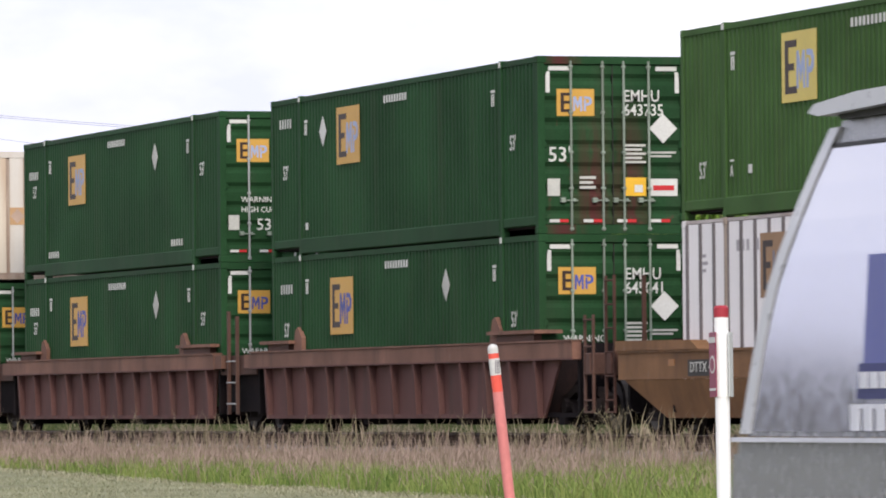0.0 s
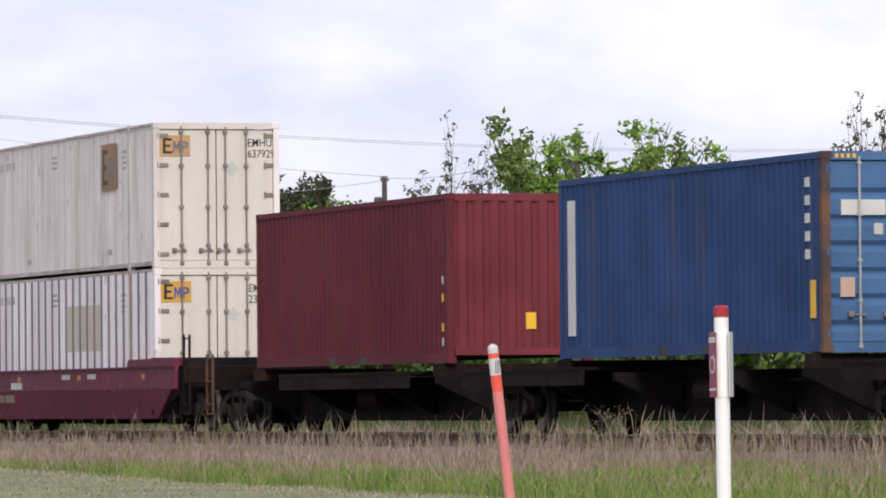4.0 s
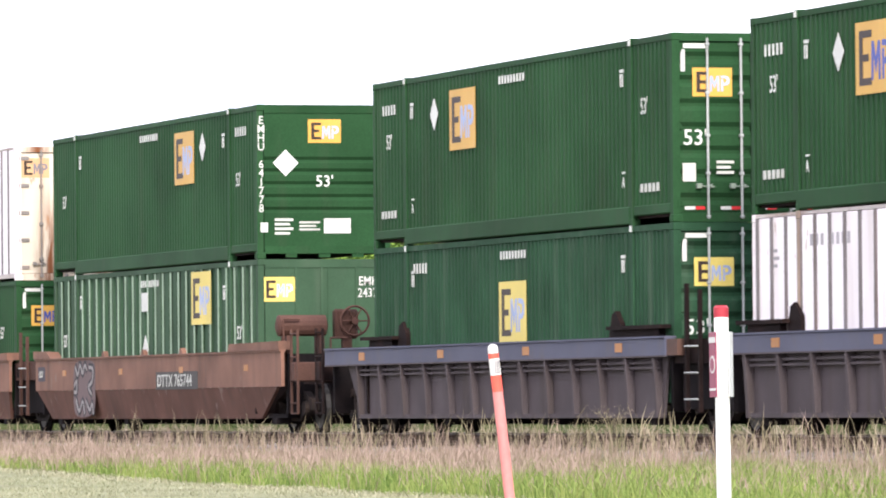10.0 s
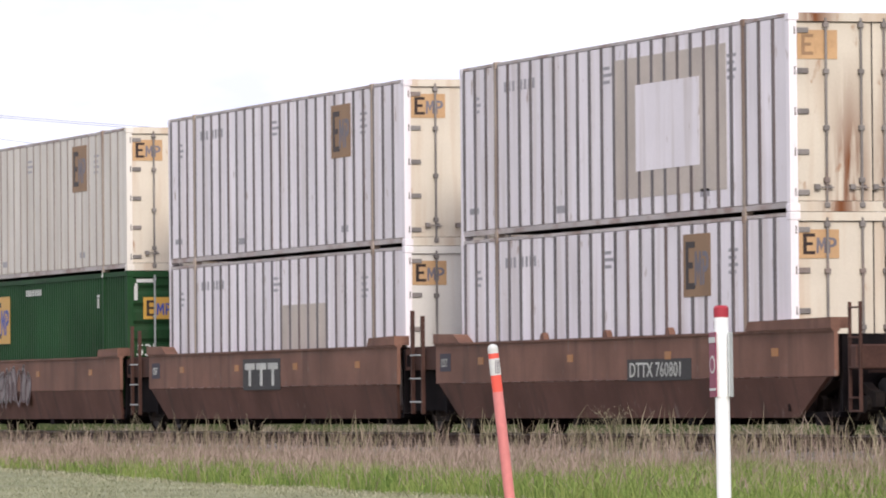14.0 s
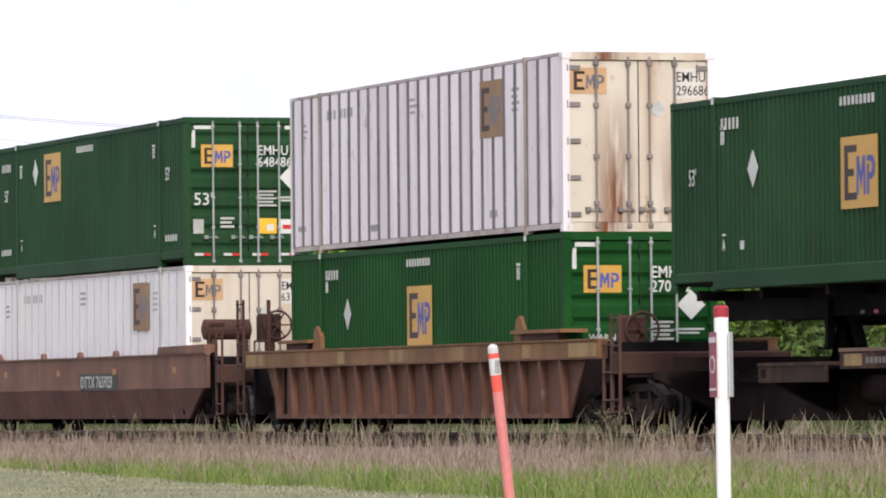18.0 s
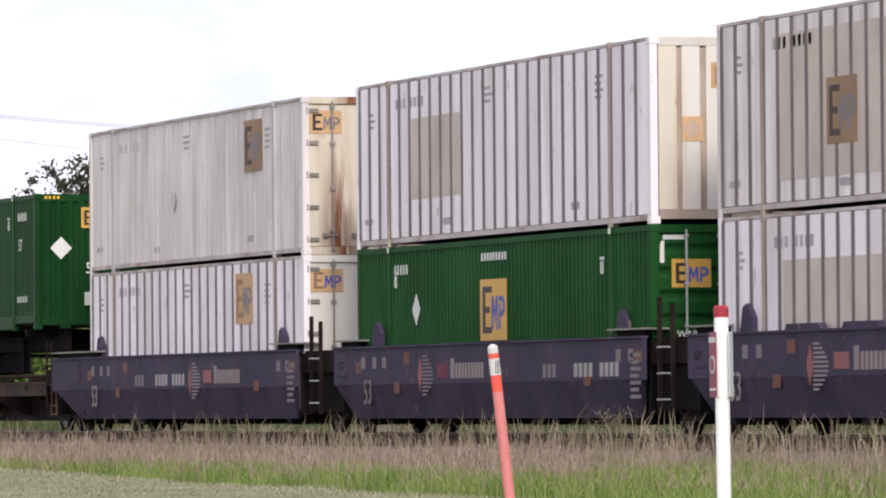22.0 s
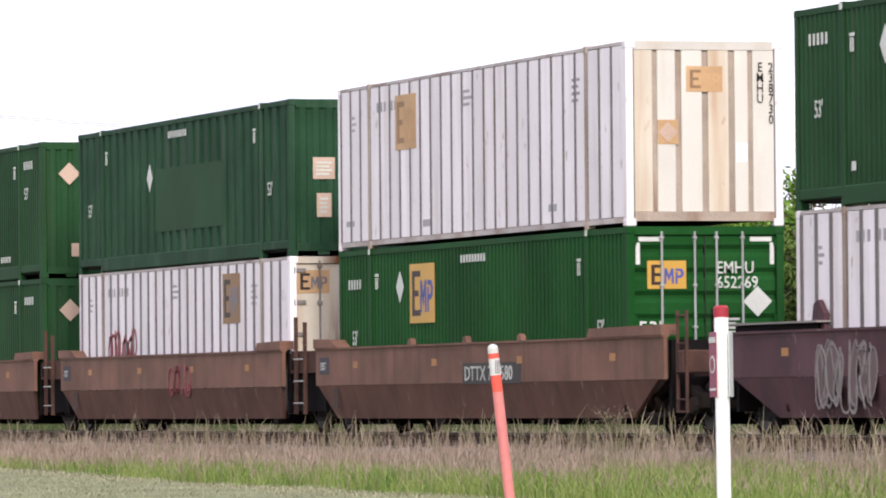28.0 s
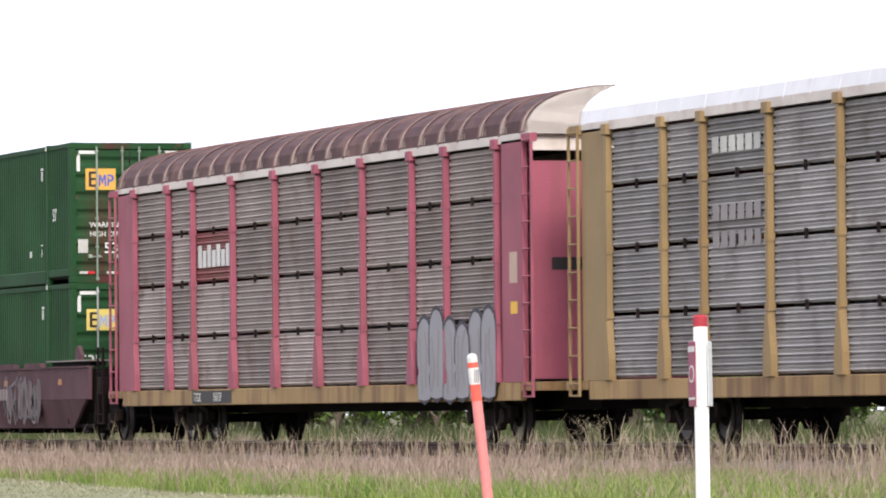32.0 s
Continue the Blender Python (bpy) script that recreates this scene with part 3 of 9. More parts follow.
def side_marks(parent, high53, lines=True, extra=()):
    """Length marks and print on a green side."""
    for x in (0.80, 14.62):
        side_text("53'", 0.36, x, 0.004, high53 - 0.14, "decal_white", parent, 0.8)
    for x in (FORTY + 0.28, C_LEN - FORTY - 0.55):
        def height_mark(bm):
            block(bm, 0, 0.20, 0, 0.006, 0.22, 0.27)
            block(bm, 0.02, 0.07, 0, 0.006, 0, 0.20)
            block(bm, 0.11, 0.16, 0, 0.006, 0, 0.20)
        shape("height_mark", ("height_mark",), height_mark, "decal_white", parent, "", (x, 0.0, 2.18))
    glyph_bars(parent, 7.35, 0.002, 2.53, 9, 0.16, 0.085, 0.13, "decal_white")
    for name, x, z in extra:
        if name == "A":
            side_text("A", 0.24, x, 0.004, z, "decal_white", parent, 0.8)
            bar("mark_bar", x, x + 0.16, 0.0, 0.006, z + 0.22, z + 0.25, "decal_white", parent)
        elif name == "sq":
            bar("mark_bar", x, x + 0.16, 0.0, 0.006, z, z + 0.13, "decal_white", parent)
        elif name == "num":
            glyph_bars(parent, x, 0.0, z, 5, 0.17, 0.075, 0.17, "decal_white")
        elif name == "code":
            glyph_bars(parent, x, 0.0, z, 5, 0.19, 0.12, 0.13, "decal_dim")


def green_doors(parent, paint, number, style, mark=True, warning=False, dim=False, order=0, fouled=False):
    x = C_LEN - 0.043
    paint = "green_rusty" if fouled else paint
    doors(parent, C_LEN, C_HIGH, paint, "rod_green" if dim or fouled else "galv", "green")
    for y, z, w, h in ((0.20, 2.66, 0.36, 0.07), (2.04, 2.66, 0.36, 0.07), (0.15, 2.30, 0.07, 0.34), (2.37, 2.30, 0.07, 0.34)):
        bar("reflector", x, x + 0.005, y, y + w, z, z + h, "decal_white", parent)
    glyph_bars(parent, x + 0.002, 0.20, 0.19, 4, 0.58, 0.17, 0.05, "decal_white" if not dim else "decal_dim", True)
    glyph_bars(parent, x + 0.002, 0.375, 0.19, 4, 0.58, 0.15, 0.05, "red_mark" if order == 0 else "decal_dim", True)
    if order == 0:
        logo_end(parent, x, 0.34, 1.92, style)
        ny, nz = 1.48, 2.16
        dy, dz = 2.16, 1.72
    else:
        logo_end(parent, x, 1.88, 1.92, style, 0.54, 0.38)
        ny, nz = 0.22, 2.10
        dy, dz = 2.12, 1.50
    if number:
        end_text(number[0], 0.27, x, ny, nz, "decal_white", parent, 0.86)
        end_text(number[1], 0.27, x, ny, nz - 0.23, "decal_white", parent, 0.86)
    placard_end(parent, x, dy, dz, "decal_white" if order == 0 else "logo_brown", 0.24)
    if warning:
        end_text("WARNING", 0.15, x, 0.42, 1.15, "decal_white", parent, 1.0)
        end_text("HIGH CUBE", 0.15, x, 0.42, 0.96, "decal_white", parent, 0.95)
        end_text("53'", 0.31, x, 0.72, 0.62, "decal_white", parent, 1.0)
    elif order == 0:
        end_text("53'", 0.34, x, 0.18, 1.18, "decal_white", parent, 1.0)
        lines_end(parent, x, 0.72, 0.72, 0.28, 0.24, 3)
    bar("document_plate", x, x + 0.01, 0.17, 0.38, 0.62, 0.90, "decal_dim", parent)
    if mark:
        bar("warning_sticker", x, x + 0.006, 1.50, 1.86, 0.62, 0.92, "yellow_mark", parent)
        bar("warning_sticker", x + 0.006, x + 0.009, 1.66, 1.80, 0.68, 0.80, "decal_white", parent)
        bar("weight_plate", x, x + 0.006, 1.92, 2.40, 0.62, 0.90, "decal_white" if not dim else "decal_pink", parent)
        lines_end(parent, x + 0.006, 1.98, 0.68, 0.36, 0.15, 1, "red_mark")
    lines_end(parent, x, 1.50, 1.14, 0.36, 0.34, 5)
    lines_end(parent, x, 1.94, 1.24, 0.44, 0.12, 2)


def front_wall(parent, paint, kind):
    """The blind end at x = C_LEN."""
    x = C_LEN
    bar("header", x - 0.10, x - 0.004, 0.14, C_WID - 0.14, C_HIGH - 0.16, C_HIGH - 0.004, paint, parent)
    bar("sill", x - 0.10, x - 0.004, 0.14, C_WID - 0.14, 0.10, 0.24, paint, parent)
    if kind == "upright":
        part("end_panel", side_sheet(0.14, C_WID - 0.14, 0.24, C_HIGH - 0.16, 0.255, 0.04, 0.10), paint, parent, "", (x - 0.006, 0.14, 0), (0, 0, 90))
    elif kind == "level":
        shape("end_panel", ("end_level",), lambda bm: door_leaf(bm, C_WID - 0.28, 0.24, C_HIGH - 0.16, ((0.86, 0.12), (1.10, 0.12), (1.34, 0.12), (1.58, 0.12), (1.80, 0.12))), paint, parent, "", (x - 0.02, 0.14, 0))
    elif kind == "flat":
        bar("end_panel", x - 0.07, x - 0.02, 0.14, C_WID - 0.14, 0.24, C_HIGH - 0.16, paint, parent)
    for y in (0.55, 1.2, 1.85):
        bar("gooseneck_plate", x - 0.06, x - 0.02, y, y + 0.22, 0.03, 0.10, paint, parent)


def green_box(x, z, paint, label, logo=(4.4, 1.55), diamond=(3.6, 2.22), style="new", end="doors", number=None, high53=1.55,
              note="", mark=True, warning=False, dim=False, order=0, extra=(), ribs=None, y=SIDE_Y, turn=None, place=0.92, bare_end=False, fouled=False, place_z=1.74, number_y=0.52):
    """A green 53-foot domestic container."""
    ob = thing("container", x, y, z, label, "container", "containers on the train", turn)
    frame_of(ob, C_LEN, C_HIGH, paint)
    green_side(ob, paint, logo, diamond, style, note, True, ribs)
    side_marks(ob, high53, True, extra)
    if end == "doors":
        green_doors(ob, paint, number, style, mark, warning, dim, order, fouled)
        return rolling(ob)
    xe = C_LEN + 0.002
    front_wall(ob, paint, end)
    if bare_end:
        end_text("53'", 0.30, xe, 0.92, 1.46, "decal_white", ob)
        return rolling(ob)
    if end == "upright":
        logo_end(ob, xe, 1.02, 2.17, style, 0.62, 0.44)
        placard_end(ob, xe, place, place_z, "decal_white" if not dim else "decal_pink", 0.24)
        end_text("53'", 0.34, xe, 1.10, 1.20, "decal_white", ob)
        if number:
            end_text(number[0] + " " + number[1], 0.212, xe, number_y, 2.36, "decal_white", ob, 0.85, True)
        bar("weight_plate", xe, xe + 0.004, 1.08, 1.56, 0.52, 0.80, "decal_white", ob)
        lines_end(ob, xe + 0.004, 1.12, 0.58, 0.40, 0.16, 2, "decal_dim")
        if number_y < 1:
            glyph_bars(ob, xe, 2.36, 2.24, 18, 0.07, 0.06, 0.045, "decal_white", "down")
        for y0 in (0.22, 2.1) if not dim else ():
            glyph_bars(ob, xe, y0, 2.79, 4, 0.09, 0.05, 0.06, "yellow_mark", True)
    elif end == "flat":
        xl = C_LEN - 0.02
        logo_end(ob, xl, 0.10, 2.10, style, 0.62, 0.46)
        for y0 in (0.72, 1.22, 1.36, 1.90):
            bar("seam", xl, xl + 0.02, y0, y0 + 0.05, 0.24, C_HIGH - 0.16, paint, ob)
        end_text(number[0], 0.24, xl + 0.022, 1.96, 2.40, "decal_white", ob, 0.82)
        end_text(number[1], 0.24, xl + 0.022, 1.94, 2.18, "decal_white", ob, 0.82)
    elif end == "level":
        xl = C_LEN - 0.018
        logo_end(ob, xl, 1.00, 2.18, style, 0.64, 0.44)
        placard_end(ob, xl, 0.56, 1.80, "decal_white", 0.25)
        end_text("53'", 0.30, xl, 1.14, 1.36, "decal_white", ob)
        end_text(number[0] + " " + number[1], 0.212, C_LEN, 0.08, 2.53, "decal_white", ob, 0.95, True)
        bar("weight_plate", xl, xl + 0.004, 1.30, 1.82, 0.48, 0.76, "decal_white", ob)
        lines_end(ob, xl, 0.34, 0.44, 0.36, 0.34, 4)
        lines_end(ob, xl, 0.82, 0.52, 0.40, 0.20, 3)
        bar("label", C_LEN, C_LEN + 0.004, 0.06, 0.20, 0.50, 0.68, "decal_white", ob)
        glyph_bars(ob, C_LEN, 2.50, 2.50, 16, 0.095, 0.06, 0.06, "decal_dim", "down")
    return rolling(ob)


def yellow_strips(ob):
    for y in (0.06, 2.44):
        bar("corner_strip", C_LEN + 0.001, C_LEN + 0.005, y, y + 0.08, 1.45, 2.45, "yellow_mark", ob)
        lines_end(ob, C_LEN + 0.005, y + 0.025, 1.82, 0.03, 0.26, 4, "decal_black")


def white_side(parent, paint, ribbed, logo, style, n, patch=None, posts="rusty_post", seam="seam"):
    """Near side of a white sheet-and-post box."""
    bar("side_panel", 0.14, C_LEN - 0.146, 0.03, 0.08, 0.14, C_HIGH - 0.06, paint, parent)
    bar("bottom_rail", 0.14, C_LEN - 0.146, 0.0, 0.09, 0.06, 0.14, "white_rail", parent)
    step = (C_LEN - 0.3) / n
    if ribbed:
        for k in range(n):
            a = 0.15 + k * step
            shape("sheet", ("sheet", round(step, 3), ribbed), lambda bm: chamfered(bm, 0, step - ribbed, 0.0, 0.03, 0.15, C_HIGH - 0.066, 0.006), paint, parent, "", (a + ribbed, 0.004, 0))
            bar("post", a + 0.002, a + ribbed - 0.002, -0.004, 0.03, 0.15, C_HIGH - 0.066, seam, parent)
    else:
        for k in range(1, n):
            a = 0.15 + k * step
            bar("seam", a - 0.016, a + 0.016, 0.012, 0.03, 0.15, C_HIGH - 0.105, "seam_light", parent)
    y0 = 0.004 if ribbed else 0.03
    for x in (FORTY, C_LEN - FORTY):
        shape("forty_foot_post", ("forty_foot_post", 0.0), lambda bm: forty_post(bm, 0.0), posts, parent, "", (x, 0, 0))
    if patch:
        bar("patch", patch[0], patch[0] + patch[2], y0 - 0.004, y0, patch[1], patch[1] + patch[3], "tan_patch", parent)
    if logo:
        holder = parent
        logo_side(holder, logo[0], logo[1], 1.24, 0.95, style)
    def marks(bm):
        for k in range(7):
            block(bm, 2.45 + 0.22 * k + (0.2 if k > 2 else 0), 2.57 + 0.22 * k + (0.2 if k > 2 else 0), 0, 0.004, 2.38, 2.55)
        for x, z, w, n in ((7.5, 2.26, 0.55, 3), (0.75, 2.10, 0.40, 3), (13.45, 2.05, 0.40, 4)):
            for k in range(n):
                block(bm, x, x + w * (1 if k % 2 else 0.8), 0, 0.004, z + 0.11 * k, z + 0.11 * k + 0.05)
        for x, z, w, n in ((0.5, 0.42, 0.5, 0.10), (5.2, 0.30, 0.42, 0.12), (12.2, 0.34, 0.42, 0.12)):
            block(bm, x, x + w, 0, 0.004, z, z + n)
    tagged(shape("print", ("white_marks",), marks, "faint_print", parent, "", (0, y0 - 0.004, 0)), kind="stuff")


def white_doors(parent, paint, number, style, stain=None):
    x = C_LEN - 0.05
    doors(parent, C_LEN, C_HIGH, paint, "bracket", "flat")
    if number:
        bar("number_patch", x + 0.0005, x + 0.002, 1.90, 2.40, 2.15, 2.64, "white_door", parent)
    logo_end(parent, x + 0.004, 0.14, 2.22, style, 0.62, 0.42)
    if number:
        end_text(number[0], 0.23, x + 0.002, 1.94, 2.42, "decal_black", parent, 0.82)
        end_text(number[1], 0.23, x + 0.002, 1.94, 2.20, "decal_black", parent, 0.82)
    placard_end(parent, x, 1.62, 1.98, "decal_dim", 0.15)


def white_front(parent, kind, number, style):
    """Blind white end: panels between dark upright grooves, or plain."""
    x = C_LEN
    bar("header", x - 0.10, x - 0.004, 0.14, C_WID - 0.14, C_HIGH - 0.14, C_HIGH - 0.004, "cream_end", parent)
    bar("sill", x - 0.10, x - 0.004, 0.14, C_WID - 0.14, 0.08, 0.22, "rusty_post", parent)
    bar("end_panel", x - 0.10, x - 0.05, 0.14, C_WID - 0.14, 0.22, C_HIGH - 0.14, "rusty_post" if kind == "bays" else "cream_end", parent)
    if kind == "bays":
        for k, (a, b) in enumerate(((0.14, 0.44), (0.52, 0.82), (0.92, 1.26), (1.36, 1.70), (1.80, 2.02), (2.10, 2.45))):
            bar("end_sheet", x - 0.05, x - 0.012, a, b, 0.22, C_HIGH - 0.14, "white_door" if k % 3 else "cream_door", parent, "", 0.008)
        logo_end(parent, x - 0.012, 1.00, 2.10, style, 0.60, 0.40)
        bar("placard", x - 0.012, x - 0.004, 0.52, 0.86, 1.28, 1.66, "logo_tan", parent)
        placard_end(parent, x - 0.006, 0.69, 1.47, "decal_pink", 0.16)
        bar("patch_plate", x - 0.012, x - 0.006, 1.82, 2.00, 1.0, 1.3, "white_clean", parent)
        y = 2.20
        if number:
            end_text(number[0], 0.21, x + 0.002, 2.22, 2.42, "decal_black", parent, 0.8, True)
            end_text(number[1], 0.21, x + 0.002, 2.40, 2.42, "decal_black", parent, 0.8, True)
    else:
        logo_end(parent, x - 0.048, 1.02, 2.16, style, 0.62, 0.46)
        placard_end(parent, x - 0.048, 0.78, 2.06 - 0.12, "decal_dim", 0.19)
        lines_end(parent, x - 0.048, 1.18, 2.66, 0.34, 0.07, 1, "decal_black")
        if number:
            end_text(number[0], 0.2, x - 0.046, 2.28, 2.30, "logo_tan", parent, 0.8, True)
            end_text(number[1], 0.2, x - 0.046, 2.42, 2.48, "logo_tan", parent, 0.8, True)


def white_box(x, z, label, paint="white", ribbed=0.13, n=26, logo=(11.6, 1.70), style="brown", end="doors", door="cream_door", number=None, patch=None, diamond=None, seam="seam"):
    """A white 53-foot sheet-and-post container."""
    ob = thing("container", x, SIDE_Y, z, label, "container", "containers on the train")
    frame_of(ob, C_LEN, C_HIGH, paint, "white_rail")
    white_side(ob, paint, ribbed, logo, style, n, patch, "rusty_post" if ribbed else "seam_light", seam)
    if end == "doors":
        white_doors(ob, door, number, style)
    else:
        white_front(ob, end, number, style)
    if diamond:
        placard_side(ob, diamond[0], diamond[1], "decal_dim", 0.2)
    return rolling(ob)


def iso_box(x, z, length, high, paint, end_paint, end, label, number=None):
    """A 20- or 40-foot sea container."""
    y = SIDE_Y + 0.075
    ob = thing("sea_container", x, y, z, label, "container", "containers on the train")
    frame_of(ob, length, high, paint)
    part("side_panel", side_sheet(0.14, length - 0.146, 0.18, high - 0.1, 0.28, 0.016, 0.11), paint, ob, "", (0.14, 0.012, 0))
    bar("bottom_rail", 0.14, length - 0.146, 0.0, 0.08, 0.02, 0.18, paint, ob)
    for a in (length / 2 - 1.2, length / 2 + 0.8):
        bar("fork_pocket", a, a + 0.4, -0.004, 0.0, 0.03, 0.15, "decal_black", ob)
    if end == "doors":
        doors(ob, length, high, end_paint, "galv", "iso")
        for y0 in (0.2, 2.05):
            glyph_bars(ob, length - 0.004, y0, high - 0.10, 4, 0.09, 0.05, 0.06, "yellow_mark", True)
    else:
        bar("header", length - 0.10, length - 0.004, 0.14, C_WID - 0.14, high - 0.13, high - 0.004, end_paint, ob)
        bar("sill", length - 0.10, length - 0.004, 0.14, C_WID - 0.14, 0.14, 0.26, end_paint, ob)
        part("end_panel", side_sheet(0.14, C_WID - 0.14, 0.26, high - 0.13, 0.29, 0.045, 0.12), end_paint, ob, "", (length - 0.006, 0.14, 0), (0, 0, 90))
    return rolling(ob)
# ---- rail cars ----
# A car's own axes: x along the track from its first container's forward end, y from the track's centre line, z from the rail's top.
WHEEL_R = 0.457


def wheel(bm):
    lathe(bm, [(-0.07, 0.10), (-0.07, 0.16), (-0.02, 0.20), (-0.02, 0.36), (-0.06, 0.39), (-0.06, WHEEL_R), (0.055, WHEEL_R - 0.01), (0.06, WHEEL_R + 0.025), (0.085, WHEEL_R + 0.025), (0.085, 0.36), (0.04, 0.34), (0.04, 0.18), (0.09, 0.10)], "y", 22)


def wheelset(bm):
    """An axle with its two wheels, flanges inward."""
    for way in (-1, 1):
        k = len(bm.verts)
        wheel(bm)
        bm.verts.ensure_lookup_table()
        for v in bm.verts[k:]:
            v.co.y = way * (0.78 - v.co.y)
    tube(bm, (0, -1.0, 0), (0, 1.0, 0), 0.085, 10)


def side_frame(bm):
    """Cast truck side frame with arched top, pedestals and the spring window."""
    prism(bm, [(-1.18, 0.42), (-1.18, 0.62), (-0.95, 0.66), (-0.55, 0.80), (0.55, 0.80), (0.95, 0.66), (1.18, 0.62), (1.18, 0.42), (0.98, 0.42), (0.90, 0.56), (0.45, 0.68), (-0.45, 0.68), (-0.90, 0.56), (-0.98, 0.42)], "y", -0.07, 0.07)
    prism(bm, [(-0.80, 0.50), (-0.45, 0.22), (0.45, 0.22), (0.80, 0.50), (0.70, 0.54), (0.40, 0.30), (-0.40, 0.30), (-0.70, 0.54)], "y", -0.07, 0.07)
    for x in (-0.34, 0.26):
        block(bm, x, x + 0.08, -0.07, 0.07, 0.28, 0.70)
    for x in (-0.18, 0.0, 0.18):
        tube(bm, (x, -0.02, 0.29), (x, -0.02, 0.56), 0.075, 8)
    for x in (-0.89, 0.89):
        lathe(bm, [(-0.14, 0.06), (-0.14, 0.13), (0.05, 0.14)], "y", 10, (x, 0, WHEEL_R))


def bolster(bm):
    chamfered(bm, -0.2, 0.2, -1.0, 1.0, 0.55, 0.80, 0.03)
    block(bm, -0.28, 0.28, -0.25, 0.25, 0.78, 0.92)


def truck(parent, x):
    base = shape("truck", ("bolster",), bolster, "black", parent, "", (x, 0, 0))
    for y in (-0.99, 0.99):
        shape("side_frame", ("side_frame",), side_frame, "truck_iron", base, "", (0, y, 0))
    for a in (-0.89, 0.89):
        shape("wheelset", ("wheelset",), wheelset, "black", base, "", (a, 0, WHEEL_R))
        shape("wheel_tread", ("wheel_tread",), lambda bm: lathe(bm, [(-0.82, 0.40), (-0.82, WHEEL_R + 0.003), (-0.735, WHEEL_R + 0.002), (-0.735, 0.40)], "y", 22), "wheel_tread", base, "", (a, 0, WHEEL_R))


def ladder(parent, x, y, z0, z1, w, paint, n=None):
    """Upright ladder lying in a plane along x: a bent pipe frame with welded rungs."""
    n = n or max(2, round((z1 - z0) / 0.36))
    def stiles(bm):
        prism(bm, [(-0.022, z0), (w + 0.022, z0), (w + 0.022, z1), (w - 0.022, z1), (w - 0.022, z0 + 0.03), (0.022, z0 + 0.03), (0.022, z1), (-0.022, z1)], "y", -0.02, 0.02)
        for k in range(n):
            z = z0 + 0.2 + k * (z1 - z0 - 0.28) / max(n - 1, 1)
            tube(bm, (0, -0.02, z), (w, -0.02, z), 0.014, 6)
    shape("ladder", ("ladder", z0, z1, w, n), stiles, paint, parent, "", (x, y, 0))


def brake_gear(parent, x, paint, near=False, drop=0.0):
    """Hand-brake wheel, its housing and the air reservoir on the end platform."""
    stand = shape("brake_stand", ("brake_stand",), lambda bm: (block(bm, -0.06, 0.06, -0.09, 0.09, 1.0, 2.25), chamfered(bm, -0.20, 0.05, -0.22, 0.22, 1.95, 2.5, 0.04)), paint, parent, "", (x, -0.85 if near else -0.18, -drop))
    def rim(bm):
        n, r, w = 24, 0.27, 0.022
        ring = []
        for k in range(n):
            a = k * math.tau / n
            ring.append([bm.verts.new((0.10 + w * math.cos(b), (r + w * math.sin(b)) * math.cos(a), (r + w * math.sin(b)) * math.sin(a))) for b in (0, 1.57, 3.14, 4.71)])
        for k in range(n):
            for j in range(4):
                bm.faces.new((ring[k][j], ring[k][(j + 1) % 4], ring[(k + 1) % n][(j + 1) % 4], ring[(k + 1) % n][j]))
        for k in range(6):
            a = k * math.tau / 6
            tube(bm, (0.07, 0, 0), (0.10, r * math.cos(a), r * math.sin(a)), 0.014, 5)
        tube(bm, (0.0, 0, 0), (0.13, 0, 0), 0.07, 8)
    shape("brake_wheel", ("brake_wheel",), rim, paint, stand, "", (0.05, 0.12, 2.28))
    if near:
        return
    shape("air_tank", ("air_tank",), lambda bm: lathe(bm, [(-0.5, 0.10), (-0.46, 0.2), (0.42, 0.2), (0.46, 0.10)], "y", 14), paint, parent, "", (x - 0.15, -0.98, 1.98))
    for y in (-1.34, -0.70):
        bar("tank_bracket", x - 0.36, x + 0.06, y, y + 0.08, 1.30, 1.80, paint, parent)
    for y, z1 in ((-1.42, 2.10), (-0.52, 1.75)):
        shape("brake_pipe", ("gear_pipe", z1), lambda bm: (tube(bm, (0, 0, 0.9), (0, 0, z1), 0.022, 6), tube(bm, (0, 0, z1), (0, 0.32, z1), 0.022, 6)), paint, parent, "", (x + 0.12, y, 0))


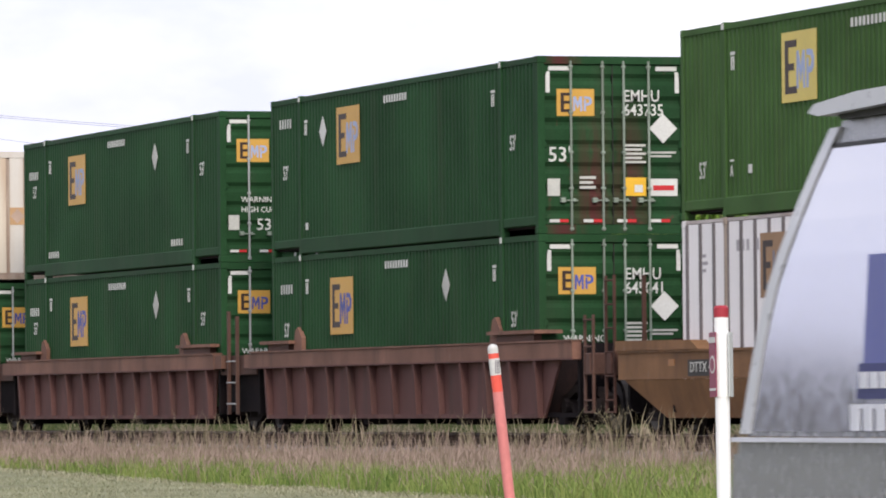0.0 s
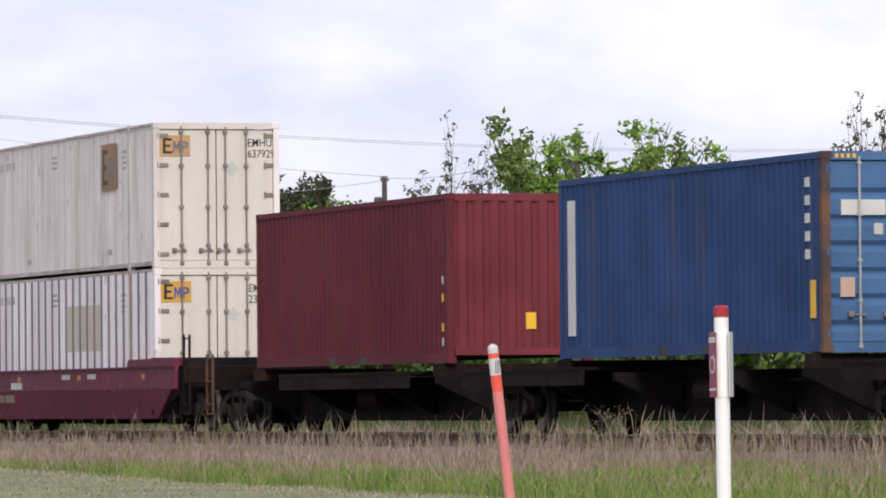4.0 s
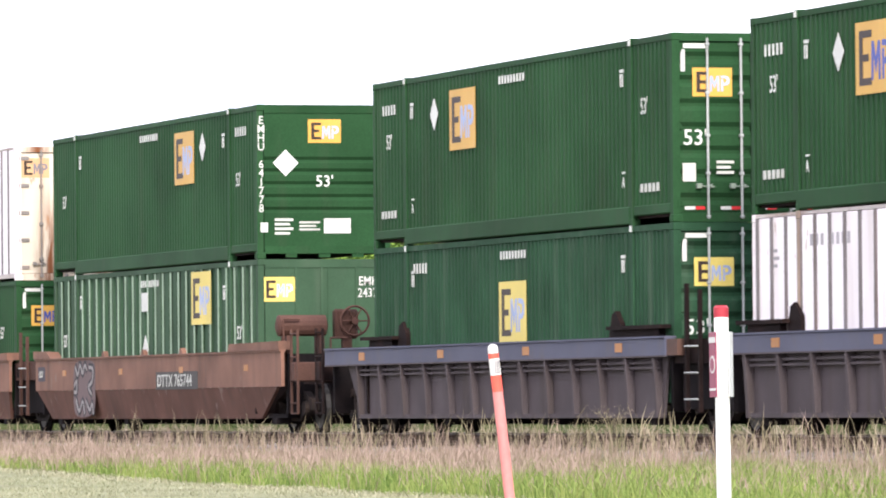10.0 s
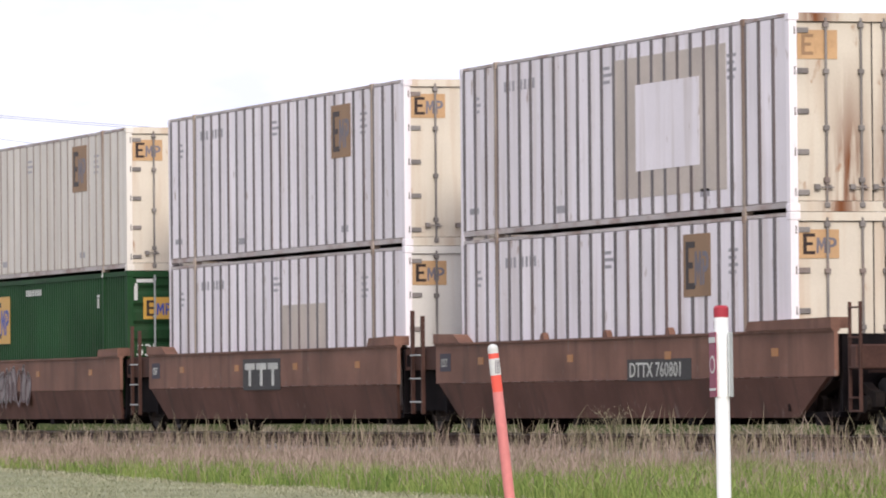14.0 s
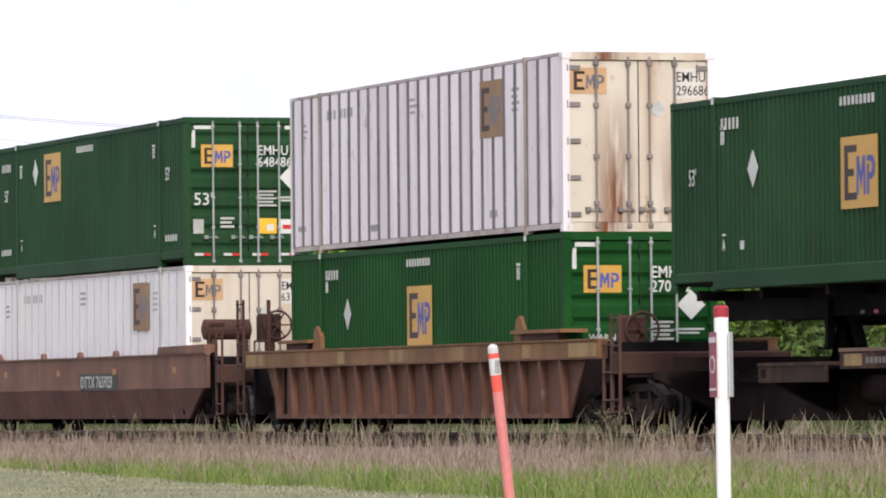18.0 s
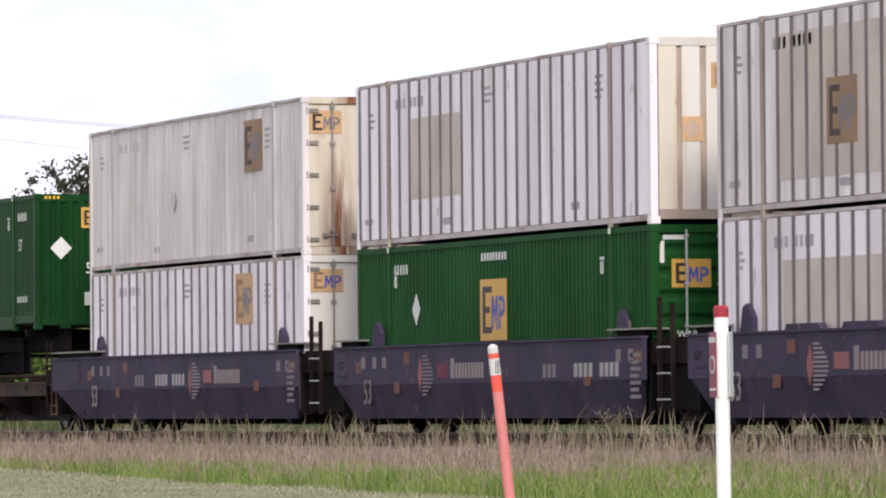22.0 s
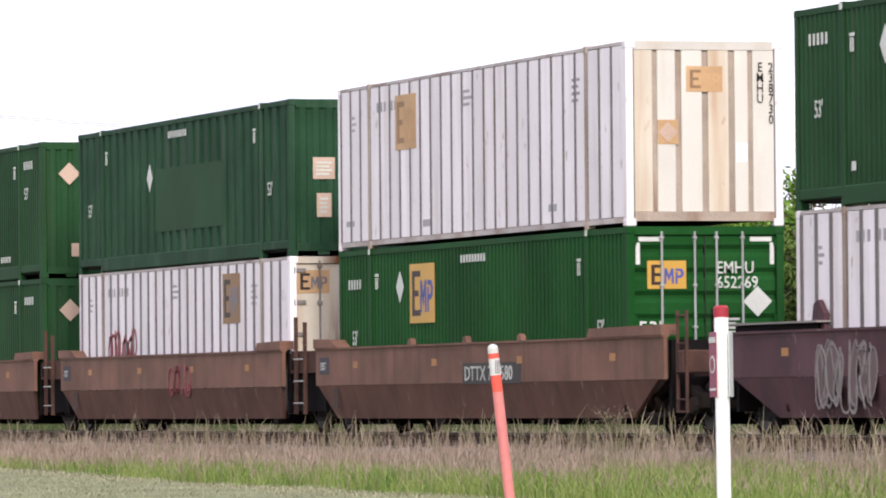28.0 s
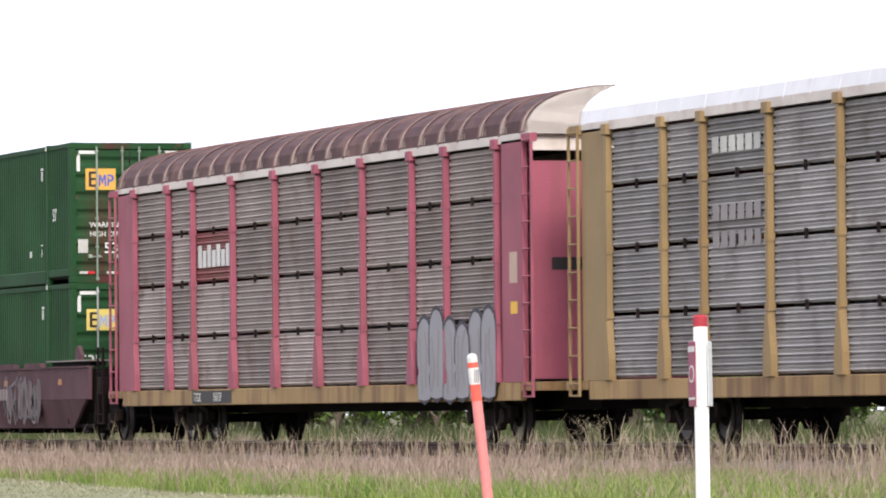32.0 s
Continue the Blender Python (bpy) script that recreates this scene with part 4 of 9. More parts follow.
def end_structure(parent, x, way, paint, brake=False):
    """Open end beyond the well: end sill, draft gear, steps; way is -1 towards the front."""
    d = -1 if way < 0 else 1
    a, b = sorted((x - d * 2.0, x + d * 1.0))
    bar("centre_sill", a, b, -0.35, 0.35, 0.72, 1.05, "dark_steel", parent)
    a, b = sorted((x + d * 0.50, x + d * 0.75))
    bar("end_sill", a, b, -1.45, 1.45, 0.95, 1.30, paint, parent, "", 0.02)
    shape("coupler", ("coupler",), lambda bm: (block(bm, -0.44, 0.44, -0.09, 0.09, -0.10, 0.10), chamfered(bm, -0.2, 0.2, -0.16, 0.16, -0.16, 0.16, 0.04)), "black", parent, "", (x + d * 1.0, 0, 0.84))
    tall = paint == "gear_brown" and d < 0
    ladder(parent, x + d * 0.62 - 0.2, -1.42, 0.35, 2.5 if tall else 1.9, 0.42, paint)
    if tall:
        bar("grab_post", x - 0.46, x - 0.40, -0.95, -0.89, 0.8, 2.5, paint, parent)
    tube_key = ("air_hose",)
    shape("air_hose", tube_key, lambda bm: (tube(bm, (0, 0, 0.75), (0.12, 0, 0.45), 0.025, 6), tube(bm, (0.12, 0, 0.45), (0.32, 0, 0.36), 0.025, 6)), "black", parent, "", (x + d * 0.85, -0.45, 0))
    bar("cut_lever", min(x + d * 0.8, x + d * 0.84), max(x + d * 0.8, x + d * 0.84), -1.3, -0.1, 0.90, 0.94, "dark_steel", parent)
    if brake:
        brake_gear(parent, x + d * 0.62 - 0.85, paint, brake in ("near", "low"), 0.62 if brake == "low" else 0.22)


def well_side(bm, x0, x1, cut0, cut1, zt=1.50):
    """Plate side facing -y: upright above, leaning in below, cut away slantwise at an outer end."""
    zm = 0.86
    yo, yi = 0.0, 0.10
    def plate(outline, skew):
        f = [bm.verts.new((x, yo + (skew * (zm - z) if z < zm else 0), z)) for x, z in outline]
        g = [bm.verts.new((v.co.x, v.co.y + 0.06, v.co.z)) for v in f]
        bm.faces.new(f)
        bm.faces.new(g[::-1])
        for i in range(len(f)):
            j = (i + 1) % len(f)
            bm.faces.new((f[j], f[i], g[i], g[j]))
    plate([(x0, zm), (x1, zm), (x1, zt), (x0, zt)], 0)


def well_lower(bm, x0, x1, cut0, cut1):
    zm, zb = 0.855, 0.27
    f = [bm.verts.new(p) for p in ((x0 + cut0 * 0.15, 0.004, zm), (x1 - cut1 * 0.15, 0.004, zm), (x1 - cut1, 0.15, zb), (x0 + cut0, 0.15, zb))]
    g = [bm.verts.new((v.co.x, v.co.y + 0.06, v.co.z)) for v in f]
    bm.faces.new(f)
    bm.faces.new(g[::-1])
    for i in range(4):
        j = (i + 1) % 4
        bm.faces.new((f[j], f[i], g[i], g[j]))


HALF = 1.50             # half the width of a well car


def well_common(car, x0, x1, low_paint, in0=False, in1=False):
    """Floor, cross members and bulkheads of a well."""
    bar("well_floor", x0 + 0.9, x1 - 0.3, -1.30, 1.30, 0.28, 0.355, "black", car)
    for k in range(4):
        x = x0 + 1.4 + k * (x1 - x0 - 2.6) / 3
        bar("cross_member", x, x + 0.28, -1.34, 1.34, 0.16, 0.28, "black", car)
    # Bulkheads are black throughout, to carry the shade between wells.
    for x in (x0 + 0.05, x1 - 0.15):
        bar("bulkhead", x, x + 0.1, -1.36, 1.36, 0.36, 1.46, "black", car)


def end_screens(car, x0, x1, in0, in1, paint):
    """Upright sheets that close the well before its slanted outer ends."""
    if not in0:
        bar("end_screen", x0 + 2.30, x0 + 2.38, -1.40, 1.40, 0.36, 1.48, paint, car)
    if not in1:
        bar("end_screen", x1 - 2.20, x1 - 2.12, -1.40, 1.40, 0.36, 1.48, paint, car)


def gap_housing(car, x1, nx, paint):
    """Drawbar housing, and an added black box for the shadow between two joined units."""
    bar("drawbar_housing", x1 + 0.04, nx - 0.04, -1.36, -1.10, 1.10, 1.46, paint, car)
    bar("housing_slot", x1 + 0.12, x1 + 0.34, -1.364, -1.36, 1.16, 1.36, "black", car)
    # Filler block: its black stands in for shadow under the housing.
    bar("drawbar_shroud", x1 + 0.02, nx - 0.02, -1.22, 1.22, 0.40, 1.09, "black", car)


def stanchions(car, x, paint, tall=2.12):
    """Hand posts and hoses where two units meet."""
    for dx, h in ((-0.55, tall), (0.05, tall - 0.1)):
        bar("hand_post", x + dx, x + dx + 0.07, -1.44, -1.38, 0.35, h, paint, car)
    for z in (0.55, 0.95, 1.35):
        shape("step_rung", ("step_rung",), lambda bm: tube(bm, (-0.5, 0, 0), (0.1, 0, 0), 0.014, 6), "galv", car, "", (x, -1.46, z))
    chain = ("jumper_hose",)
    shape("jumper_hose", chain, lambda bm: [tube(bm, (-0.7 + k * 0.2, 0, 1.45 - 0.18 * math.sin(k * math.pi / 7)), (-0.5 + k * 0.2, 0, 1.45 - 0.18 * math.sin((k + 1) * math.pi / 7)), 0.02, 5) for k in range(7)], "black", car, "", (x, -0.9, 0))


def units_of(starts, joined):
    """(x0, x1, cut0, cut1) for each unit, relative to the first container's forward end."""
    out = []
    for k, s in enumerate(starts):
        s -= starts[0]
        inner0 = joined and k > 0
        inner1 = joined and k < len(starts) - 1
        out.append((s - (0.85 if inner0 else 2.5), s + C_LEN + (0.15 if inner1 else 2.3), 0.9 if inner0 else 1.9, 0.5 if inner1 else 1.9, inner0, inner1))
    return out


def smooth_car(starts, paint, low, label, joined=True, brake=True, teeth=False, flag_marks=True, dark="dark_steel", top=1.50):
    """A well car with plate sides."""
    car = thing("well_car", starts[0], MID_Y, 0, label, "rail car", "well cars of the train")
    units = units_of(starts, joined)
    for k, (x0, x1, c0, c1, in0, in1) in enumerate(units):
        for y, turn in ((-HALF, None), (HALF, (0, 0, 180))):
            a = (0 if turn is None else x0 + x1)
            key = (round(x1 - x0, 2), c0, c1, top)
            if turn is None:
                shape("side_plate", ("side_plate",) + key, lambda bm: well_side(bm, 0, x1 - x0, c0, c1, top), paint, car, "", (x0, y, 0))
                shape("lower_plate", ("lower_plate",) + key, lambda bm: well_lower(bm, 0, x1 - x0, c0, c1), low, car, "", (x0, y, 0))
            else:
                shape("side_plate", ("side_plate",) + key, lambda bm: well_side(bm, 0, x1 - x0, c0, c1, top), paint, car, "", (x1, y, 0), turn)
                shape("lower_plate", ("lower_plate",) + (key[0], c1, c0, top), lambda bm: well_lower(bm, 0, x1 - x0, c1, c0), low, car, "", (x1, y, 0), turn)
            yy = y - 0.03 if turn is None else y - 0.09
            bar("top_flange", x0, x1, yy, yy + 0.12, top, top + 0.035, paint, car)
        # raised corner platforms
        for xa, xb, slope in ((x0, x0 + (1.5 if in0 else 3.9), 1), (x1 - (1.7 if in1 else 3.6), x1, -1)):
            w = xb - xa
            def wedge(bm, w=w, slope=slope):
                o = [(0, 0), (w, 0), (w - 0.35, 0.14), (0, 0.16)] if slope > 0 else [(0, 0), (w, 0), (w, 0.16), (0.12, 0.14)]
                prism(bm, o, "y", -0.05, 0.22)
            if teeth:
                bar("walk_plate", xa, xb, -HALF - 0.02, -HALF + 0.5, top + 0.13, top + 0.16, "bracket", car)
                bar("plate_support", xa + 0.2, xb - 0.2, -HALF + 0.08, -HALF + 0.4, top + 0.036, top + 0.128, "black", car)
                continue
            for y in (-HALF, HALF - 0.17):
                shape("corner_platform", ("corner_platform", round(w, 2), slope), wedge, paint, car, "", (xa, y, top + 0.036))
        well_common(car, x0, x1, low)
        end_screens(car, x0, x1, in0, in1, "dark_steel")
        if teeth:
            for q in range(5 if k == 2 else 0):
                xq = x0 + 4.2 + q * 2.35
                def tooth(bm):
                    prism(bm, [(0, 0), (1.5, 0), (1.38, 0.09), (0.08, 0.09)], "y", 0, 0.12)
                shape("load_guide", ("load_guide",), tooth, paint, car, "", (xq, -HALF + 0.02, top + 0.036))
            for xq in (x0 + 1.1, x1 - 3.2):
                shape("guide_ear", ("guide_ear",), lambda bm: prism(bm, [(0, 0), (0.55, 0), (0.55, 0.22), (0.3, 0.42), (0.12, 0.36)], "y", 0, 0.08), paint, car, "", (xq + (2.2 if xq < 5 else 1.5 if xq > x0 + 5 else 0.9), -HALF + 0.12, top + 0.036))
        if joined and k == 2 and not teeth:
            for xq in (5.0, 8.2, 11.2):
                shape("lashing_lug", ("lashing_lug",), lambda bm: prism(bm, [(-0.12, 0), (0.12, 0), (0.10, 0.06), (0.03, 0.11), (-0.07, 0.09)], "y", 0, 0.09), paint, car, "", (x0 + 0.85 + xq, -HALF + 0.0, top + 0.036))
        if flag_marks:
            for q in range(4):
                xq = x0 + 2.4 + q * (x1 - x0 - 5) / 3
                bar("reflector", xq, xq + 0.28, -HALF - 0.006, -HALF, 1.06 if top < 1.4 else 1.16, 1.16 if top < 1.4 else 1.28, "orange", car)
        if not in0:
            truck(car, x0 + 0.7)
            end_structure(car, x0, -1, dark)
        if in1:
            nx = units[k + 1][0]
            mid = (x1 + nx) / 2
            truck(car, mid)
            stanchions(car, mid, dark)
            gap_housing(car, x1, nx, dark)
            bar("articulation", x1 - 0.2, nx + 0.2, -0.4, 0.4, 0.80, 1.20, "black", car)
            bar("walk_plate", x1 - 0.1, nx + 0.1, -1.3, -0.7, 1.46, 1.50, dark, car)
            plate = bar("unit_mark", nx + 0.25, nx + 0.85, -HALF - 0.006, -HALF, 1.06, 1.36, "spray_dark", car)
            side_text("125T", 0.19, 0.06, -0.004, 0.08, "decal_dim", plate, 0.95)
        else:
            truck(car, x1 - 0.7)
            end_structure(car, x1, 1, dark, brake)
    return rolling(car)


def ribbed_car(starts, paint, chord, label, joined=True, brake=True, pitch=0.93, dark="dark_steel", notch=True):
    """A well car with a deep top chord over upright stiffeners."""
    car = thing("well_car", starts[0], MID_Y, 0, label, "rail car", "well cars of the train")
    units = units_of(starts, joined)
    for k, (x0, x1, c0, c1, in0, in1) in enumerate(units):
        for y, s in ((-HALF, 1), (HALF, -1)):
            a, b = sorted((y, y + s * 0.16))
            bar("top_chord", x0, x1, a, b, 1.20, 1.49, chord, car, "", 0.012)
            bar("chord_flange", x0, x1, a - 0.02, b + 0.02, 1.49, 1.52, chord, car)
            a, b = sorted((y + s * 0.14, y + s * 0.18))
            shape("web_plate", ("web_plate", round(x1 - x0, 2), c0, c1), lambda bm: prism(bm, [(c0 * 0.55, 1.2), (x1 - x0 - c1 * 0.55, 1.2), (x1 - x0 - c1, 0.27), (c0, 0.27)], "y", 0, 0.04), paint, car, "", (x0, a, 0))
            a, b = sorted((y + s * 0.06, y + s * 0.18))
            bar("bottom_chord", x0 + c0, x1 - c1, a, b, 0.27, 0.34, paint, car)
        n = round((x1 - x0 - c0 - c1 - 0.2) / pitch)
        for q in range(n + 1):
            xq = x0 + c0 + 0.1 + q * (x1 - x0 - c0 - c1 - 0.2) / n
            shape("stiffener", ("stiffener",), lambda bm: prism(bm, [(0.14, 0.28), (0.05, 0.28), (0.0, 1.20), (0.14, 1.20)], "x", -0.055, 0.055), paint, car, "", (xq, -HALF, 0))
        for z in (1.02, 1.10) if chord == "chord_blue" else ():
            bar("pipe", x0 + c0, x1 - c1, -HALF + 0.06, -HALF + 0.10, z, z + 0.035, paint, car)
        well_common(car, x0, x1, paint)
        end_screens(car, x0, x1, in0, in1, "dark_steel")
        for q in range(4 if chord == "chord_blue" else 0):
            xq = x0 + 2.2 + q * (x1 - x0 - 4.6) / 3
            bar("reflector", xq, xq + 0.34, -HALF - 0.006, -HALF, 1.29, 1.43, "orange", car)
        if chord == "tan_brown":
            for xq, w in ((x0 + 0.1, 1.3), (x0 + 6.2, 0.5), (x0 + 9.4, 1.2), (x0 + 13.2, 0.6), (x1 - 3.9, 0.5), (x1 - 1.5, 1.4)):
                bar("yellow_patch", xq, xq + w, -HALF - 0.005, -HALF, 1.24, 1.46, "rack_sill", car)
        bar("chord_shadow_lip", x0, x1, -HALF - 0.008, -HALF + 0.02, 1.20, 1.225, paint, car)
        for xa, w in ((x0 + (0.6 if in0 else 2.2), 2.0), (x1 - (2.9 if in1 else 4.6), 2.6)):
            bar("corner_plate", xa, xa + w, -HALF + 0.02, -HALF + 0.5, 1.64, 1.70, dark if chord == "chord_blue" else chord, car)
            bar("plate_support", xa + 0.3, xa + w - 0.3, -HALF + 0.10, -HALF + 0.24, 1.52, 1.64, dark, car)
            shape("guide_ear", ("guide_ear",), lambda bm: prism(bm, [(0, 0), (0.55, 0), (0.55, 0.22), (0.3, 0.42), (0.12, 0.36)], "y", 0, 0.08), dark if chord == "chord_blue" else chord, car, "", (xa + (w - 0.1 if xa < x0 + 3 else -0.2), -HALF + 0.14, 1.52))
        if not in0:
            truck(car, x0 + 0.7)
            end_structure(car, x0, -1, dark)
        if in1:
            nx = units[k + 1][0]
            mid = (x1 + nx) / 2
            truck(car, mid)
            stanchions(car, mid, dark, 2.3)
            gap_housing(car, x1, nx, dark)
            bar("articulation", x1 - 0.2, nx + 0.2, -0.4, 0.4, 0.80, 1.20, "black", car)
            for a, b in ((x1, x1 + 0.5), (nx - 0.5, nx)):
                bar("chord_end", a, b, -HALF + 0.02, -HALF + 0.2, 1.22, 1.47, chord if chord != "chord_blue" else "deck", car)
        else:
            truck(car, x1 - 0.7)
            end_structure(car, x1, 1, dark, brake)
    return rolling(car)


def spine_car(starts, lengths, label, x0, x1, decks, paint, low):
    """An articulated spine car: one deep centre sill, side arms and decks, a truck between each two units."""
    car = thing("spine_car", x0, MID_Y, 0, label, "rail car", "spine cars of the train")
    bounds = [x0] + [(a + la + b) / 2 for a, la, b in zip(starts, lengths, starts[1:])] + [x1]
    for k, (a, b) in enumerate(zip(bounds, bounds[1:])):
        a, b = a - x0, b - x0
        def sill(bm, w=b - a):
            prism(bm, [(0.3, 1.0), (w - 0.3, 1.0), (w - 0.3, 0.66), (w - 1.9, 0.62), (w - 2.6, 0.22), (2.6, 0.22), (1.9, 0.62), (0.3, 0.66)], "y", -0.32, 0.32)
        shape("centre_sill", ("spine_sill", round(b - a, 2)), sill, low, car, "", (a, 0, 0))
        truck(car, a if k else a + 1.2)
        if k == len(bounds) - 2:
            truck(car, b - 1.2)
        for x in (a + 3.0, a + (b - a) * 0.36, a + (b - a) * 0.64, b - 3.0):
            shape("side_arm", ("side_arm", low), lambda bm: prism(bm, [(-1.45, 0.98), (1.45, 0.98), (1.45, 0.86), (0.4, 0.34), (-0.4, 0.34), (-1.45, 0.86)], "x", -0.10, 0.10), low, car, "", (x, 0, 0))
        shape("reservoir", ("reservoir",), lambda bm: lathe(bm, [(-0.6, 0.1), (-0.55, 0.22), (0.55, 0.22), (0.6, 0.1)], "x", 14), "dark_steel", car, "", (a + (b - a) * 0.5, -0.65, 0.66))
        bar("brake_pipe", a + 0.8, b - 0.8, -0.46, -0.40, 0.80, 0.86, "black", car)
    for a, b, z in decks:
        deck = bar("deck_plate", a - x0, b - x0, -1.46, 1.46, z, z + 0.05, paint if paint != "deck" else "deck_lip" if b - a > 8 else "deck_side", car)
        bar("deck_edge", 0, b - a, 0.02, 0.07, -0.24, 0.0, "deck_side" if paint == "deck" else paint, deck)
        if paint != "deck" or b - a < 8:
            continue
        for p, q in ((0.02, 0.10), (0.86, 0.97)):
            bar("rust_patch", (b - a) * p, (b - a) * q, 0.016, 0.02, -0.20, -0.03, "rack_sill", deck)
        def stencil(bm, n=b - a):
            rng = random.Random(int(a * 10))
            x = n * 0.12
            while x < n * 0.62:
                w = rng.uniform(0.07, 0.16)
                if rng.random() > 0.2 and not n * 0.26 < x < n * 0.40:
                    block(bm, x, x + w, 0.015, 0.02, -0.17, -0.08)
                x += w + 0.05
        shape("stencil", ("deck_stencil", round(a, 1)), stencil, "stencil_grey", deck, "faded illegible stencil")
    def stand(bm):
        for y in (-0.75, 0.55):
            prism(bm, [(-0.55, 1.07), (-0.30, 1.07), (0.0, 1.62), (0.42, 1.07), (0.66, 1.07), (0.16, 1.74), (-0.16, 1.74)], "y", y, y + 0.2)
        block(bm, -0.3, 0.3, -0.8, 0.8, 1.66, 1.735)
    shape("hitch_stand", ("hitch_stand",), stand, "black", car, "", (344.9 - x0, 0, 0))
    for s, n in zip(starts, lengths):
        for x in (s + 0.2, s + n - 0.45):
            bar("pedestal", x - x0, x - x0 + 0.3, -1.35, 1.35, 0.98, 1.192, "dark_steel", car)
    for x, way in ((0.6, -1), (x1 - x0 - 0.6, 1)):
        shape("coupler", ("coupler",), lambda bm: (block(bm, -0.44, 0.44, -0.09, 0.09, -0.10, 0.10), chamfered(bm, -0.2, 0.2, -0.16, 0.16, -0.16, 0.16, 0.04)), "black", car, "", (x + way * 0.8, 0, 0.84))
        bar("end_sill", x - 0.12, x + 0.12, -1.42, 1.42, 0.82, 1.10, "dark_steel", car)
        ladder(car, x - 0.2, -1.42, 0.35, 1.5, 0.42, "deck")
    return rolling(car)


def chassis(x, label, wheels_at, z, rear, front):
    """A container chassis: two rails, tandem axle, landing gear, rear bumper; stands on the spine car's deck."""
    ob = thing("trailer_chassis", x, MID_Y, 0, label, "trailer", "trailers on the train")
    for y in (-0.55, 0.43):
        bar("frame_rail", 0.3, C_LEN - 0.3, y, y + 0.12, z - 0.46, z - 0.02, "black", ob)
    for k in range(6):
        xk = 1.0 + k * 2.8
        bar("cross_member", xk, xk + 0.12, -1.25, 1.25, z - 0.16, z - 0.004, "black", ob)
    for wx in wheels_at:
        bar("axle", wx - 0.07, wx + 0.07, -1.1, 1.1, 1.25 + 0.5 - 0.07, 1.25 + 0.5 + 0.07, "black", ob)
        for y, turn in ((-1.26, None), (1.26, (0, 0, 180))):
            tyre = shape("tyre", ("trailer_tyre",), lambda bm: lathe(bm, [(0.14, 0.30), (0.0, 0.345), (-0.0, 0.44), (0.03, 0.49), (0.09, 0.51), (0.20, 0.51), (0.26, 0.49), (0.27, 0.40), (0.29, 0.49), (0.35, 0.51), (0.46, 0.51), (0.54, 0.46), (0.54, 0.30)], "y", 28), "tyre", ob, "", (wx, y, 1.762), turn)
            shape("rim", ("trailer_rim",), lambda bm: lathe(bm, [(0.13, 0.335), (-0.004, 0.345), (0.0, 0.31), (0.09, 0.28), (0.10, 0.14), (0.02, 0.11), (0.01, 0.02)], "y", 24), "rim_white", tyre)
    bar("suspension", min(wheels_at) - 0.9, max(wheels_at) + 0.9, -0.6, 0.6, 1.78, z - 0.3, "black", ob)
    g = front
    for y in (-0.75, 0.65):
        bar("landing_leg", g, g + 0.12, y, y + 0.12, 1.26, z - 0.2, "black", ob)
        bar("landing_foot", g - 0.12, g + 0.24, y - 0.08, y + 0.2, 1.252, 1.29, "black", ob)
    bar("leg_brace", g + 0.03, g + 0.09, -0.7, 0.7, 1.6, 1.68, "black", ob)
    for y in (-1.26, 0.56):
        bar("mud_flap", max(wheels_at) + 0.72, max(wheels_at) + 0.74, y, y + 0.70, 1.32, 1.98, "flap_rubber", ob)
        bar("flap_hanger", max(wheels_at) + 0.70, max(wheels_at) + 0.76, y, y + 0.72, 1.98, 2.02, "black", ob)
    for k in range(9):
        xk = min(wheels_at) - 1.3 - k * 0.55
        bar("marker_tape", xk, xk + 0.16, -0.553, -0.55, z - 0.43, z - 0.38, "red_mark" if k % 2 else "stencil_grey", ob)
    return ob


def worn_streak(bm, h, kind):
    """Ragged flames of old paint climbing the near slope of the roof beside a rib."""
    rng = random.Random(kind)
    for off, wide, far in ((0.03, 0.07, 0.55), (0.10, 0.07, 0.26), (0.20, 0.08, 0.17), (0.34, 0.06, 0.10)):
        far *= rng.uniform(0.7, 1.2)
        rows = []
        for q in range(7):
            a = math.pi - (0.02 + q / 6 * far) * math.pi / 2
            w = wide * (1 - q / 6) ** 0.8 + 0.006
            y, z = (h + 0.006) * math.cos(a), 4.985 + 0.79 * math.sin(a) ** 0.85
            rows.append((bm.verts.new((off, y, z)), bm.verts.new((off + w, y, z))))
        for r0, r1 in zip(rows, rows[1:]):
            bm.faces.new((r0[0], r0[1], r1[1], r1[0]))


